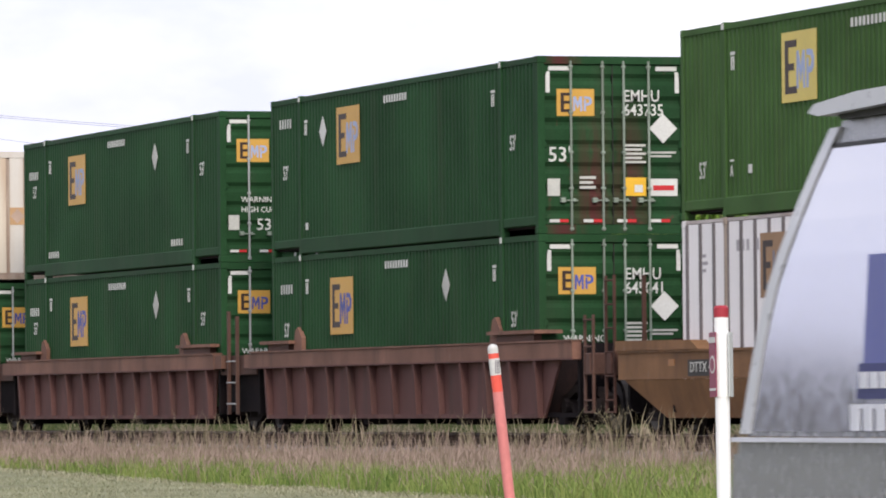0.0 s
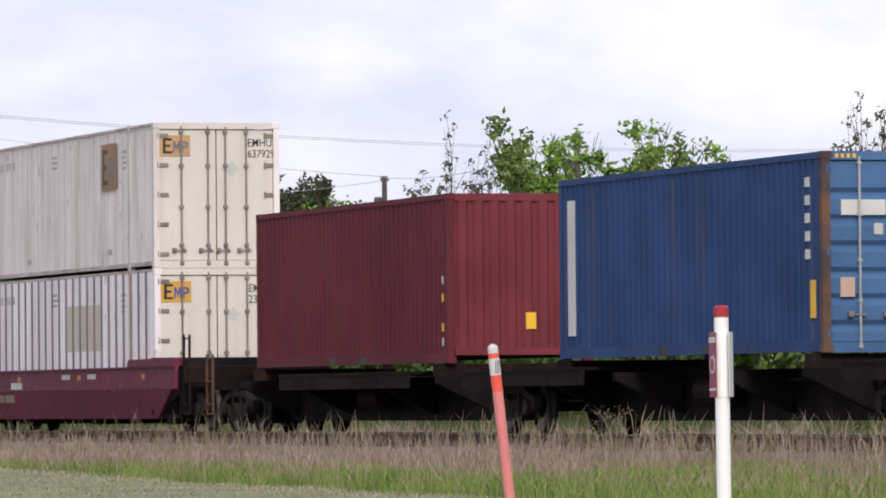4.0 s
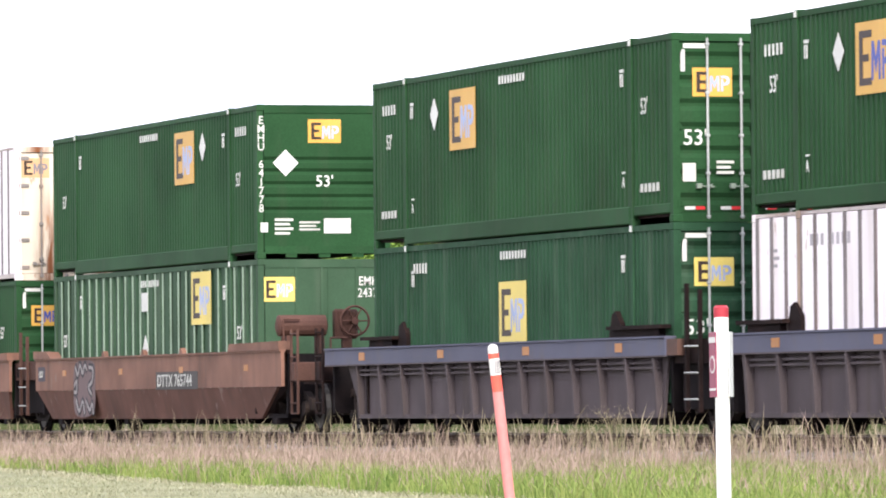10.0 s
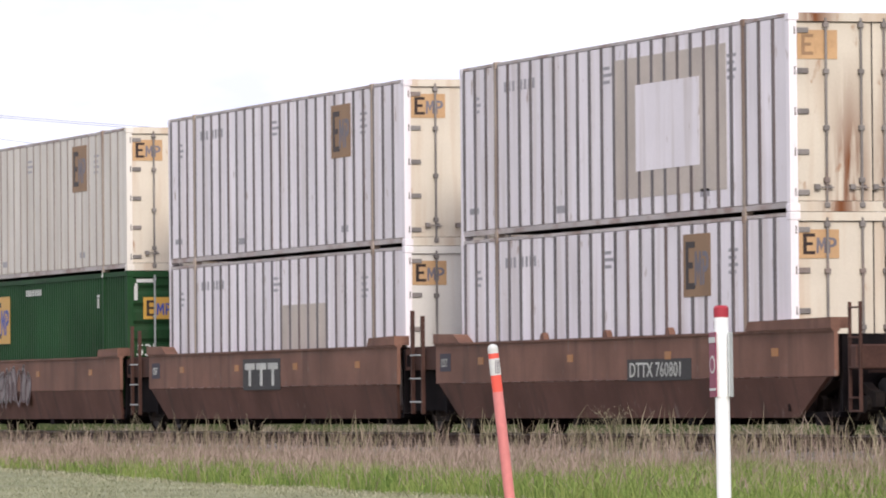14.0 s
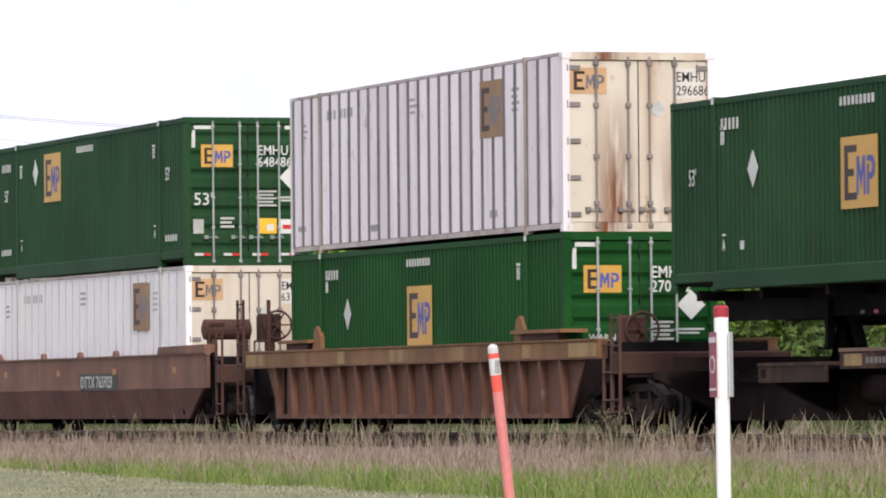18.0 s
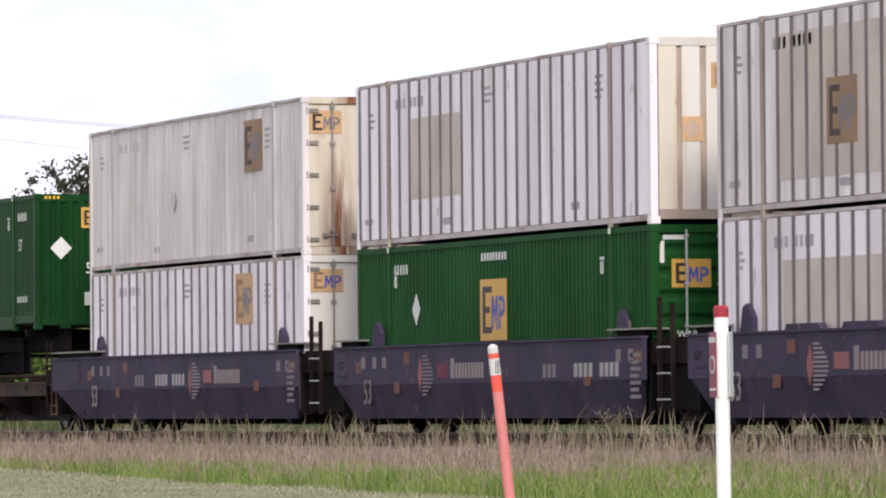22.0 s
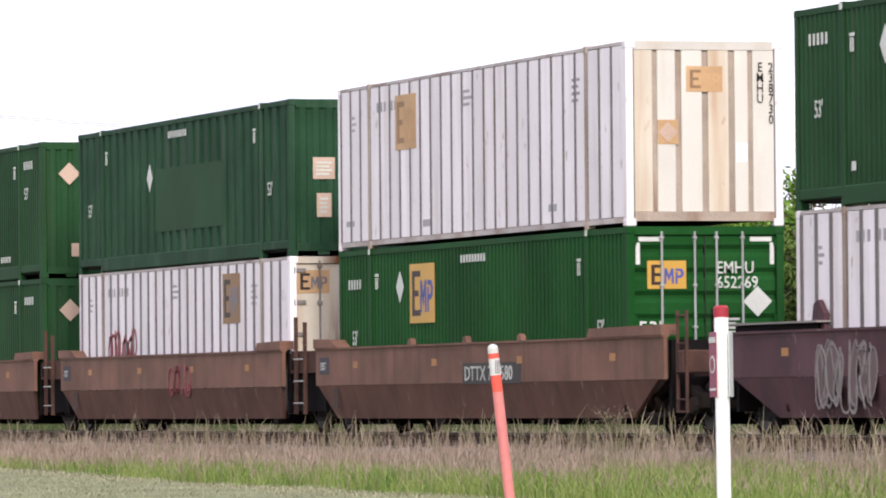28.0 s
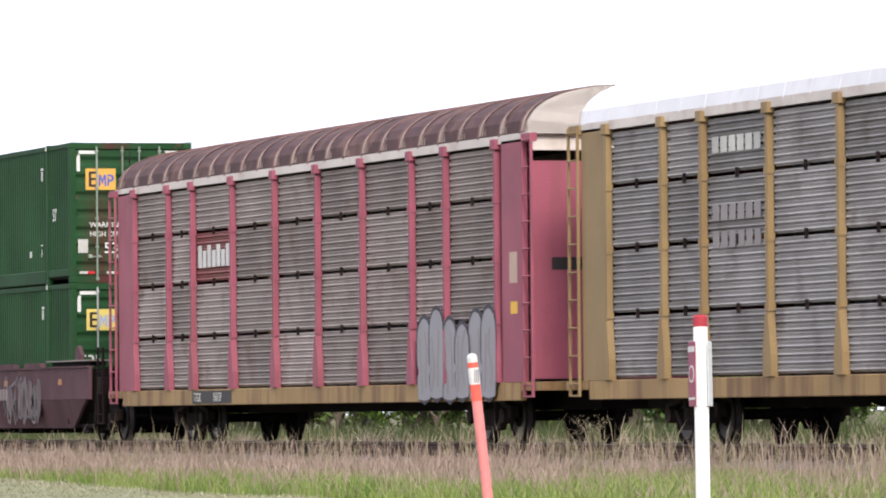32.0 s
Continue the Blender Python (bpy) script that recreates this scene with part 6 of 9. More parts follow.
def sea_marks():
    obs = [o for o, _ in TRAIN if o.name.startswith("sea_container")]
    for k, ob in enumerate(obs):
        n = 6.058 if k == 4 else 12.19
        hi = 2.591 if k == 4 else 2.896
        xe = n - 0.043
        if k in (1, 4):
            for ch in ob.children:
                if ch.name.startswith("corner_post") and ch.location.x > 1 and k == 1:
                    ch.material_slots[0].material = M["rusty_frame"]
            bar("stripe", 0.42 if k == 1 else 0.36, 0.80 if k == 1 else 0.60, 0.004, 0.010, 0.38, hi - 0.35, "decal_white", ob)
            for q in range(5):
                glyph_bars(ob, n - 0.75, 0.004, hi - 0.5 - q * 0.26, 1, 0.2, 0.2, 0.14)
            bar("label", n - 0.55, n - 0.32, 0.002, 0.008, 0.5, 1.05, "yellow_mark", ob)
            bar("owner_panel", xe, xe + 0.006, 0.30, 0.98, hi - 0.92, hi - 0.70, "decal_white", ob)
            end_text("SMLU", 0.16, xe, 1.46, hi - 0.82, "decal_white", ob, 0.9)
            if k == 4:
                end_text("254593", 0.16, xe, 1.92, hi - 0.82, "decal_white", ob, 0.9)
                end_text("22G1", 0.16, xe, 1.98, hi - 1.02, "decal_white", ob, 0.9)
            lines_end(ob, xe, 1.46, hi - 1.75, 0.26, 0.6, 4, "decal_white")
            lines_end(ob, xe, 1.92, hi - 1.75, 0.36, 0.6, 7, "decal_white")
            bar("label", xe, xe + 0.006, 0.28, 0.50, 0.80, 1.08, "decal_pink", ob)
            bar("label", xe, xe + 0.006, 0.80, 0.94, hi - 1.2, hi - 1.04, "decal_dim", ob)
        elif k in (2, 3):
            bar("owner_panel", xe, xe + 0.006, 0.20, 0.58, 2.10, 2.60, "decal_white", ob)
            bar("owner_panel", xe + 0.006, xe + 0.009, 0.23, 0.55, 2.22, 2.56, "logo_blue", ob)
            shape("owner_swoosh", ("swoosh",), lambda bm: prism(bm, [(0.02, 0.04), (0.12, 0.04), (0.14, 0.16), (0.28, 0.24), (0.26, 0.30), (0.10, 0.26), (0.04, 0.14)], "x", 0, 0.004), "yellow_mark", ob, "", (xe + 0.009, 0.23, 2.24))
            bar("print_bar", xe, xe + 0.005, 0.16, 1.0, 1.96, 2.03, "decal_white", ob)
            bar("caution_label", xe, xe + 0.006, 0.26, 0.58, 1.44, 1.82, "yellow_mark", ob)
            lines_end(ob, xe + 0.006, 0.31, 1.54, 0.22, 0.24, 3, "deck")
            shape("triangle_label", ("triangle",), lambda bm: prism(bm, [(0, 0), (0.22, 0), (0.11, 0.2)], "x", 0, 0.006), "yellow_mark", ob, "", (xe, 0.78, 1.52))
            shape("triangle_label", ("triangle_down",), lambda bm: prism(bm, [(0, 0.2), (0.11, 0), (0.22, 0.2)], "x", 0, 0.006), "decal_white", ob, "", (xe, 0.80, 0.98))
            bar("label", xe, xe + 0.006, 0.30, 0.52, 0.86, 1.16, "decal_pink", ob)
            if k == 3:
                end_text("FCIU", 0.16, xe, 1.52, 2.42, "decal_white", ob, 0.9)
                end_text("642728", 0.16, xe, 1.98, 2.42, "decal_white", ob, 0.85)
                end_text("45G1", 0.16, xe, 1.99, 2.22, "decal_white", ob, 0.9)
            for z in (1.42, 0.92):
                lines_end(ob, xe, 1.50, z, 0.34, 0.26, 2, "decal_white")
                lines_end(ob, xe, 1.98, z, 0.34, 0.28, 4, "decal_white")
            bar("label", xe, xe + 0.006, 2.04, 2.28, 0.52, 0.66, "decal_white", ob)
            bar("label", n - 0.36, n - 0.14, 0.002, 0.008, 0.62, 1.02, "yellow_mark", ob)
            bar("owner_panel", 0.7, 1.05, 0.002, 0.008, 2.05, 2.62, "logo_blue", ob)
            bar("owner_mark", 0.75, 1.0, -0.002, 0.002, 2.22, 2.40, "yellow_mark", ob)
        else:
            for z, m2 in ((1.35, "decal_dim"), (1.05, "yellow_mark"), (0.55, "yellow_mark"), (0.3, "decal_dim")):
                bar("label", n - 0.34, n - 0.24, 0.002, 0.008, z, z + 0.14, m2, ob)
            bar("label", n, n + 0.005, 1.40, 1.58, 0.58, 0.86, "yellow_mark", ob)
            glyph_bars(ob, n, 2.40, 2.42, 11, 0.13, 0.08, 0.09, "decal_white", "down")


sea_marks()
spine_car((-23.3, -4.95, 12.9, 30.0, 47.6), (12.19,) * 5, "black five-unit spine car carrying sea containers", -26.6, 62.2,
          ((-9.6, -3.2, 1.03), (8.6, 15.8, 1.03), (26.5, 32.0, 1.03), (44.0, 52.4, 1.03), (-21.0, -12.8, 1.03)), "dark_steel", "black")
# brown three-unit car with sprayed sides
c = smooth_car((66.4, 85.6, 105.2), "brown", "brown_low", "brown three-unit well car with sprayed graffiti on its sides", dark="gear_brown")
car_number(c, "DTTX 765744", 2.5, 0.90, 0.34)
car_number(c, "DTTX 765744", 38.8 + 9.4, 0.90, 0.34)
graffiti(c, 10.8, 0.45, 3.0, 0.98, 11, ("spray_dark", "spray_dark"), "spray_grey", bold=0.7)
def sprayed_piece(car, x):
    """A blue field with pale tall strokes over a red foot, and beside it a black field with mint-white hollow strokes."""
    y = -HALF
    shape("graffiti_field", ("blue_field",), lambda bm: prism(bm, [(0, 0.62), (0.35, 0.30), (1.0, 0.02), (4.6, 0.02), (5.1, 0.30), (5.7, 0.62), (5.2, 0.95), (4.5, 1.18), (1.5, 1.18), (0.6, 1.0)], "y", -0.004, 0.02), "spray_blue", car, "", (x + 0.5, y, 0.31))
    shape("graffiti_foot", ("red_foot",), lambda bm: prism(bm, [(0.1, 0.03), (3.9, 0.03), (3.8, 0.40), (3.2, 0.44), (2.9, 0.36), (2.3, 0.42), (1.7, 0.34), (1.2, 0.42), (0.7, 0.36), (0.15, 0.44)], "y", -0.004, 0), "spray_red", car, "", (x + 1.3, y - 0.004, 0.31))
    letters = (((0.10, 1.05), (0.05, 0.30), (0.55, 0.28)), ((0.75, 0.30), (0.95, 1.10), (1.20, 0.32), (1.45, 1.12)), ((1.85, 1.10), (1.75, 0.30), (2.35, 0.30)), ((1.85, 0.72), (2.30, 0.74)),
               ((2.30, 1.12), (1.90, 1.10)), ((2.65, 1.10), (3.70, 1.12), (3.55, 0.70)), ((3.05, 1.08), (3.15, 0.34), (3.65, 0.36)))
    for name, t, paint, back in (("graffiti_outline", 0.165, "spray_grey", 0.008), ("graffiti_letter", 0.115, "spray_white", 0.012)):
        def draw(bm, t=t):
            for p in letters:
                sprayed_line(bm, p, t, -0.004, 0)
        tagged(shape(name, (name,), draw, paint, car, "", (x + 1.4, y - back, 0.31)), kind="stuff")
    shape("graffiti_field", ("dark_field",), lambda bm: prism(bm, [(0.05, 0.0), (5.3, 0.0), (5.1, 0.5), (5.0, 1.17), (0.3, 1.17), (0.25, 0.5)], "y", -0.004, 0.02), "spray_black", car, "", (x + 6.6, y, 0.33))
    hollow = (((0.02, 0.12), (0.01, 0.02), (0.09, 0.03), (0.055, 1.0)), ((0.09, 0.14), (0.12, 0.15), (0.135, 0.84), (0.23, 0.84), (0.245, 0.55), (0.20, 0.46), (0.28, 0.0)),
              ((0.31, 0.84), (0.41, 0.84), (0.40, 0.66), (0.36, 0.66), (0.345, 0.26), (0.40, 0.26), (0.42, 0.12), (0.29, 0.13), (0.31, 0.84)), ((0.43, 0.84), (0.61, 0.84), (0.60, 0.70), (0.545, 0.70), (0.51, 0.30)),
              ((0.545, 0.70), (0.575, 0.04), (0.64, 0.42), (0.68, 0.05), (0.79, 0.0)), ((0.67, 0.84), (0.80, 0.86), (0.83, 0.52), (0.75, 0.42), (0.85, 0.0)),
              ((0.87, 0.80), (0.89, 0.42), (0.93, 0.62), (0.95, 0.84)), ((0.92, 0.36), (0.985, 0.44), (0.95, 0.66), (0.90, 0.24), (0.99, 0.20)), ((0.34, 1.0), (0.34, 1.12)), ((0.56, 1.0), (0.57, 1.12)))
    for name, t, paint, back in (("graffiti_outline", 0.052, "spray_mint", 0.006), ("graffiti_stroke", 0.034, "decal_white", 0.010)):
        def draw(bm, t=t):
            for p in hollow:
                sprayed_line(bm, [(a * 5.2, b * 1.10) for a, b in p], t, -0.004, 0)
        tagged(shape(name, (name, 2), draw, paint, car, "", (x + 6.7, y - back, 0.35)), kind="stuff")


def dark_tag(car, x):
    """A sooty rounded patch with pale curls on it."""
    y = -HALF
    patch = smooth_line([(0.15, 0.05), (1.0, -0.02), (1.75, 0.1), (1.85, 0.6), (1.75, 1.08), (0.9, 1.14), (0.1, 1.05), (0.0, 0.5)], True, 4)
    shape("graffiti_field", ("dark_patch",), lambda bm: prism(bm, patch[:-1], "y", -0.003, 0), "spray_fill", car, "", (x, y, 0.33))
    curls = (((0.2, 1.0), (0.4, 0.85), (0.6, 1.05), (0.8, 0.88), (1.0, 1.04), (1.15, 0.96)), ((1.35, 1.0), (1.7, 0.95), (1.6, 0.7), (1.3, 0.6), (1.55, 0.45)), ((0.1, 0.62), (0.3, 0.72), (0.28, 0.5), (0.08, 0.5)),
             ((0.25, 0.32), (0.5, 0.10), (0.8, 0.30), (0.95, 0.06)), ((1.1, 0.3), (1.4, 0.12), (1.6, 0.25), (1.7, 0.05)))
    for t, paint, back in ((0.09, "spray_black", 0.004), (0.035, "spray_grey", 0.008)):
        def draw(bm, t=t):
            for p in curls:
                sprayed_line(bm, smooth_line(p, False, 4), t, -0.004, 0)
        tagged(shape("graffiti_stroke", ("curls", t), draw, paint, car, "", (x, y - back, 0.33)), kind="stuff")


sprayed_piece(c, 19.2)
dark_tag(c, 38.8 + 2.5)
green_box(66.4, TOP, "green_bright", "bright green 53-foot container stacked on a white one", logo=(7.4, 1.07), diamond=(3.7, 1.82), number=None, warning=True, high53=1.45, extra=(("A", 2.3, 0.55), ("sq", 3.1, 0.55), ("A", 13.6, 0.6), ("sq", 12.7, 0.6), ("num", 2.3, 2.4)))
white_box(66.4, LOW, "clean white smooth-sided 53-foot container", "white_clean", 0, 26, (11.7, 1.71), "brown", door="white_door")
white_box(85.6, TOP, "white ribbed 53-foot container with rust-stained doors", style="brown", diamond=(7.9, 1.42), door="cream_rusty")
green_box(85.6, LOW, "green", A + " low in a brown car", logo=(4.2, 1.45), diamond=(11.3, 2.22), note="grey", warning=True, high53=1.8, extra=(("num", 0.4, 2.2),))
green_box(105.2, TOP, "green", A + " with a level-ribbed blind end", logo=(10.1, 1.58), diamond=(12.2, 2.25), style="faded", end="level", number=("EMHU", "641778"), extra=(("num", 14.6, 2.35),))
d = green_box(105.2, LOW, "green_grey", "grey-green 53-foot container with pale upright posts", logo=(11.3, 1.73), diamond=(7.7, 1.3), style="pale", number=("EMHU", "243722"), ribs=0.62, end="flat")
for k in range(26):
    bar("pale_post", 0.62 + k * 0.6, 0.70 + k * 0.6, 0.0, 0.012, 0.3, 2.78, "green_rib", d)
bar("label", 7.4, 7.9, -0.004, 0.0, 2.05, 2.42, "decal_white", d)
# slate ribbed car
ribbed_car((129.05, 148.75, 168.3), "rib_grey", "chord_blue", "slate-blue three-unit well car with dusty ribbed sides", brake="near", pitch=1.40)
green_box(129.05, TOP, "green", A + " stacked on a darker green one", logo=(4.6, 1.54), diamond=(3.7, 2.2), style="faded", high53=1.85, extra=(("num", 0.6, 2.3), ("code", 0.5, 0.5), ("A", 2.3, 0.55), ("A", 13.7, 0.6), ("code", 14.6, 0.5)))
green_box(129.05, LOW, "green_dark", "weathered green 53-foot container in a slate-blue car", logo=(7.3, 1.14), diamond=None, style="pale", high53=0.9, extra=(("num", 2.4, 2.4),))
green_box(148.75, TOP, "green", A + " stacked on a white one", logo=(4.4, 1.55), diamond=(3.7, 2.2), high53=1.9, extra=(("num", 0.6, 2.3), ("code", 0.5, 0.5), ("A", 2.3, 0.55), ("A", 13.7, 0.6), ("code", 14.6, 0.5)))
white_box(148.75, LOW, "white ribbed 53-foot container in a slate-blue car", logo=(11.4, 1.70), style="tan", door="cream_door")
green_box(168.3, TOP, "green", A + " with clean doors, stacked", logo=(4.6, 1.55), diamond=(3.7, 2.2), style="faded", number=("EMHU", "650883"), high53=1.85, extra=(("num", 0.6, 2.3), ("code", 0.5, 0.5), ("A", 2.3, 0.55), ("A", 13.7, 0.6), ("code", 14.6, 0.5)))
green_box(168.3, LOW, "green", A + " low in a slate-blue car, doors seen", logo=(4.5, 1.52), diamond=(3.7, 2.17), style="faded", number=("EMHU", "641609"), high53=0.75, extra=(("num", 0.6, 2.2),))
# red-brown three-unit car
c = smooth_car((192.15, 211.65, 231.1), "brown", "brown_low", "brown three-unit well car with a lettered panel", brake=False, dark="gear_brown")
graffiti(c, 5.3, 0.50, 3.4, 0.9, 21, ("spray_grey", "spray_fill"), "spray_pale")
graffiti(c, 1.8, 0.80, 2.4, 0.55, 22, ("spray_dim",))
bar("owner_panel", 19.5 + 6.2, 19.5 + 8.8, -HALF - 0.004, -HALF, 0.80, 1.38, "decal_black", c)
for k, x in enumerate((6.35, 7.15, 7.95)):
    def glyph(bm, k=k):
        block(bm, 0, 0.68, 0, 0.004, 0.30, 0.42)
        block(bm, 0.26, 0.42, 0, 0.004, 0, 0.30)
    shape("owner_mark", ("owner_mark",), glyph, "decal_dim", c, "", (19.5 + x, -HALF - 0.008, 0.88))
car_number(c, "DTTX 760801", 38.95 + 9.4, 0.90, 0.32)
white_box(192.15, TOP, "yellowed white ribbed 53-foot container on a green one", "cream_side", seam="seam_tan", ribbed=0.10, style="brown", logo=(11.6, 1.72))
green_box(192.15, LOW, "green", A + " low in a brown car", logo=(4.4, 1.54), diamond=(3.6, 2.25), high53=0.65, extra=(("num", 0.6, 2.3),))
white_box(211.65, TOP, "white ribbed 53-foot container with rusty doors", logo=(11.6, 1.68))
white_box(211.65, LOW, "white ribbed 53-foot container with a blank patch", logo=None, patch=(8.2, 1.0, 3.0, 1.0), door="white_door")
white_box(231.1, TOP, "white ribbed 53-foot container with a tan square", logo=None, patch=(8.2, 0.42, 5.2, 2.18), number=("EMHU", "241599"), style="bare", door="cream_rusty")
bar("patch_inner", 0, 3.0, 0, 0.004, 0, 1.34, "white", TRAIN[-1][0]).location = (9.2, -0.005, 0.83)
white_box(231.1, LOW, "white ribbed 53-foot container low in a brown car", logo=(11.4, 1.74), number=("EMHU", "637204"))
# brown three-unit car with a single green load
c = smooth_car((254.8, 274.4, 293.75), "brown", "brown_low", "brown three-unit well car, one unit loaded one high", dark="gear_brown")
car_number(c, "DTTX 765923", 2.4, 0.90, 0.34)
car_number(c, "DTTX 765923", 38.95 + 8.4, 0.90, 0.34)
graffiti(c, 19.6 + 7.6, 0.55, 1.8, 0.7, 31, ("spray_red",))
green_box(254.8, LOW, "green_bright", "bright green 53-foot container alone in its well", logo=(4.4, 1.6), diamond=(3.7, 2.22), high53=1.75, extra=(("num", 0.6, 2.2),))
white_box(274.4, TOP, "white ribbed 53-foot container with worn doors", logo=(11.5, 1.77), style="tan", diamond=(7.8, 1.41))
d = green_box(274.4, LOW, "green_dark", "dark green 53-foot container with a blanked panel", logo=None, diamond=(3.6, 1.79), high53=0.85, extra=(("num", 2.3, 2.3),))
part("patch", side_sheet(6.4, 9.5, 1.22, 2.27, 0.1, 0.008, 0.05), "green_dark", d, "close-ribbed green patch", (6.4, 0.002, 0))
green_box(293.75, TOP, "green", A + " with bright lock rods, stacked", logo=(4.5, 1.59), diamond=(3.7, 2.25), number=("EMHU", "648486"), high53=1.85, extra=(("num", 0.6, 2.35), ("code", 0.5, 0.55), ("A", 2.3, 0.6), ("A", 13.7, 0.6), ("code", 14.6, 0.5)))
white_box(293.75, LOW, "white smooth-sided 53-foot container with cream doors", "white_clean", 0, 26, (12.0, 1.68), "brown", number=("EMHU", "637513"))
# single ribbed car
ribbed_car((317.5,), "rib_brown", "tan_brown", "rust-brown single well car with ribbed sides and yellow marks", False, brake="low", dark="gear_brown", pitch=1.06)
white_box(317.5, TOP, "white ribbed 53-foot container with rust-streaked doors", logo=(11.7, 1.67), number=("EMHU", "296686"), door="cream_rusty")
green_box(317.5, LOW, "green_bright", "bright green 53-foot container in a ribbed car", logo=(7.4, 1.17), diamond=(3.7, 1.77), number=("EMHU", "270122"), warning=True, mark=False, high53=1.0, extra=(("num", 2.3, 2.4),))
# spine car with trailers
RAKE = 0.45
rolling(chassis(338.95, "black container chassis with white-rimmed tandem wheels", (11.85, 13.15), 2.19, True, 5.2))
ch = TRAIN[-1][0]
bumper = bar("rear_bumper", C_LEN - 0.3, C_LEN - 0.15, -1.2, 1.2, 1.45, 1.545, "black", ch)
for k in range(8):
    bar("reflector", 0.15, 0.156, k * 0.3 + 0.01, k * 0.3 + (0.29 if k % 2 == 0 else 0.28), 0.01, 0.085, "stencil_white" if k % 2 else "red_mark", bumper)
for y in (-0.8, 0.7):
    bar("bumper_leg", C_LEN - 0.3, C_LEN - 0.2, y, y + 0.1, 1.5, 2.0, "black", ch)
tail = bar("tail_beam", C_LEN - 0.25, C_LEN - 0.08, -1.25, 1.25, 1.99, 2.14, "black", ch)
for y, w, paint in ((0.02, 0.20, "red_mark"), (0.86, 0.06, "stencil_white"), (0.94, 0.42, "red_mark"), (1.38, 0.06, "stencil_white"), (2.3, 0.18, "red_mark")):
    bar("tail_tape", 0.17, 0.174, y, y + w, 0.05, 0.11, paint, tail)
for y in (0.48, 2.0):
    shape("lamp_bezel", ("lamp_bezel",), lambda bm: lathe(bm, [(0, 0.085), (0.014, 0.08), (0.014, 0.06)], "x", 16), "stencil_white", tail, "", (0.17, y, 0.075))
plate_board = bar("plate_board", C_LEN - 0.2, C_LEN - 0.17, 0.30, 0.72, 1.70, 1.93, "stencil_white", ch)
bar("plate_bar", 0.03, 0.034, 0.05, 0.37, 0.07, 0.13, "stencil_grey", plate_board)
for y in (0.48, 2.0):
    shape("tail_lamp", ("tail_lamp",), lambda bm: lathe(bm, [(0, 0.07), (0.03, 0.065)], "x", 14), "red_mark", tail, "", (0.17, y, 0.075))
green_box(338.95, 2.16, "green", "dark green 53-foot container on a wheeled chassis", logo=(7.4, 1.06), diamond=(3.7, 1.78), number=("EMHU", "264268"), warning=True, mark=False, high53=1.75, extra=(("A", 2.3, 0.6), ("sq", 3.1, 0.6), ("A", 13.6, 0.6), ("num", 2.3, 2.4)))
white_box(359.55, 1.236, "white ribbed 53-foot container on a spine car", logo=(11.9, 1.70), door="cream_door", style="brown")
rolling(chassis(378.5, "black container chassis with tandem wheels at its rear", (2.9, 4.3), 2.20, False, 12.6))
green_box(378.5, 2.17, "green_deep", "deep green 53-foot container on a wheeled chassis", logo=(10.0, 1.54), diamond=(12.1, 2.17), end="upright", number=None, high53=1.85, extra=(("code", 0.5, 0.5), ("A", 2.3, 0.6), ("num", 14.6, 2.35), ("code", 14.5, 0.6)), place=0.57)
spine_car((338.95, 359.55, 378.5), (C_LEN,) * 3, "rusty three-unit spine car carrying trailers and a container", 335.6, 397.4,
          ((346.6, 355.4, 1.20), (359.0, 370.4, 1.18), (376.6, 387.2, 1.20), (391.4, 396.2, 1.0), (343.2, 346.0, 1.02)), "deck", "dark_steel")
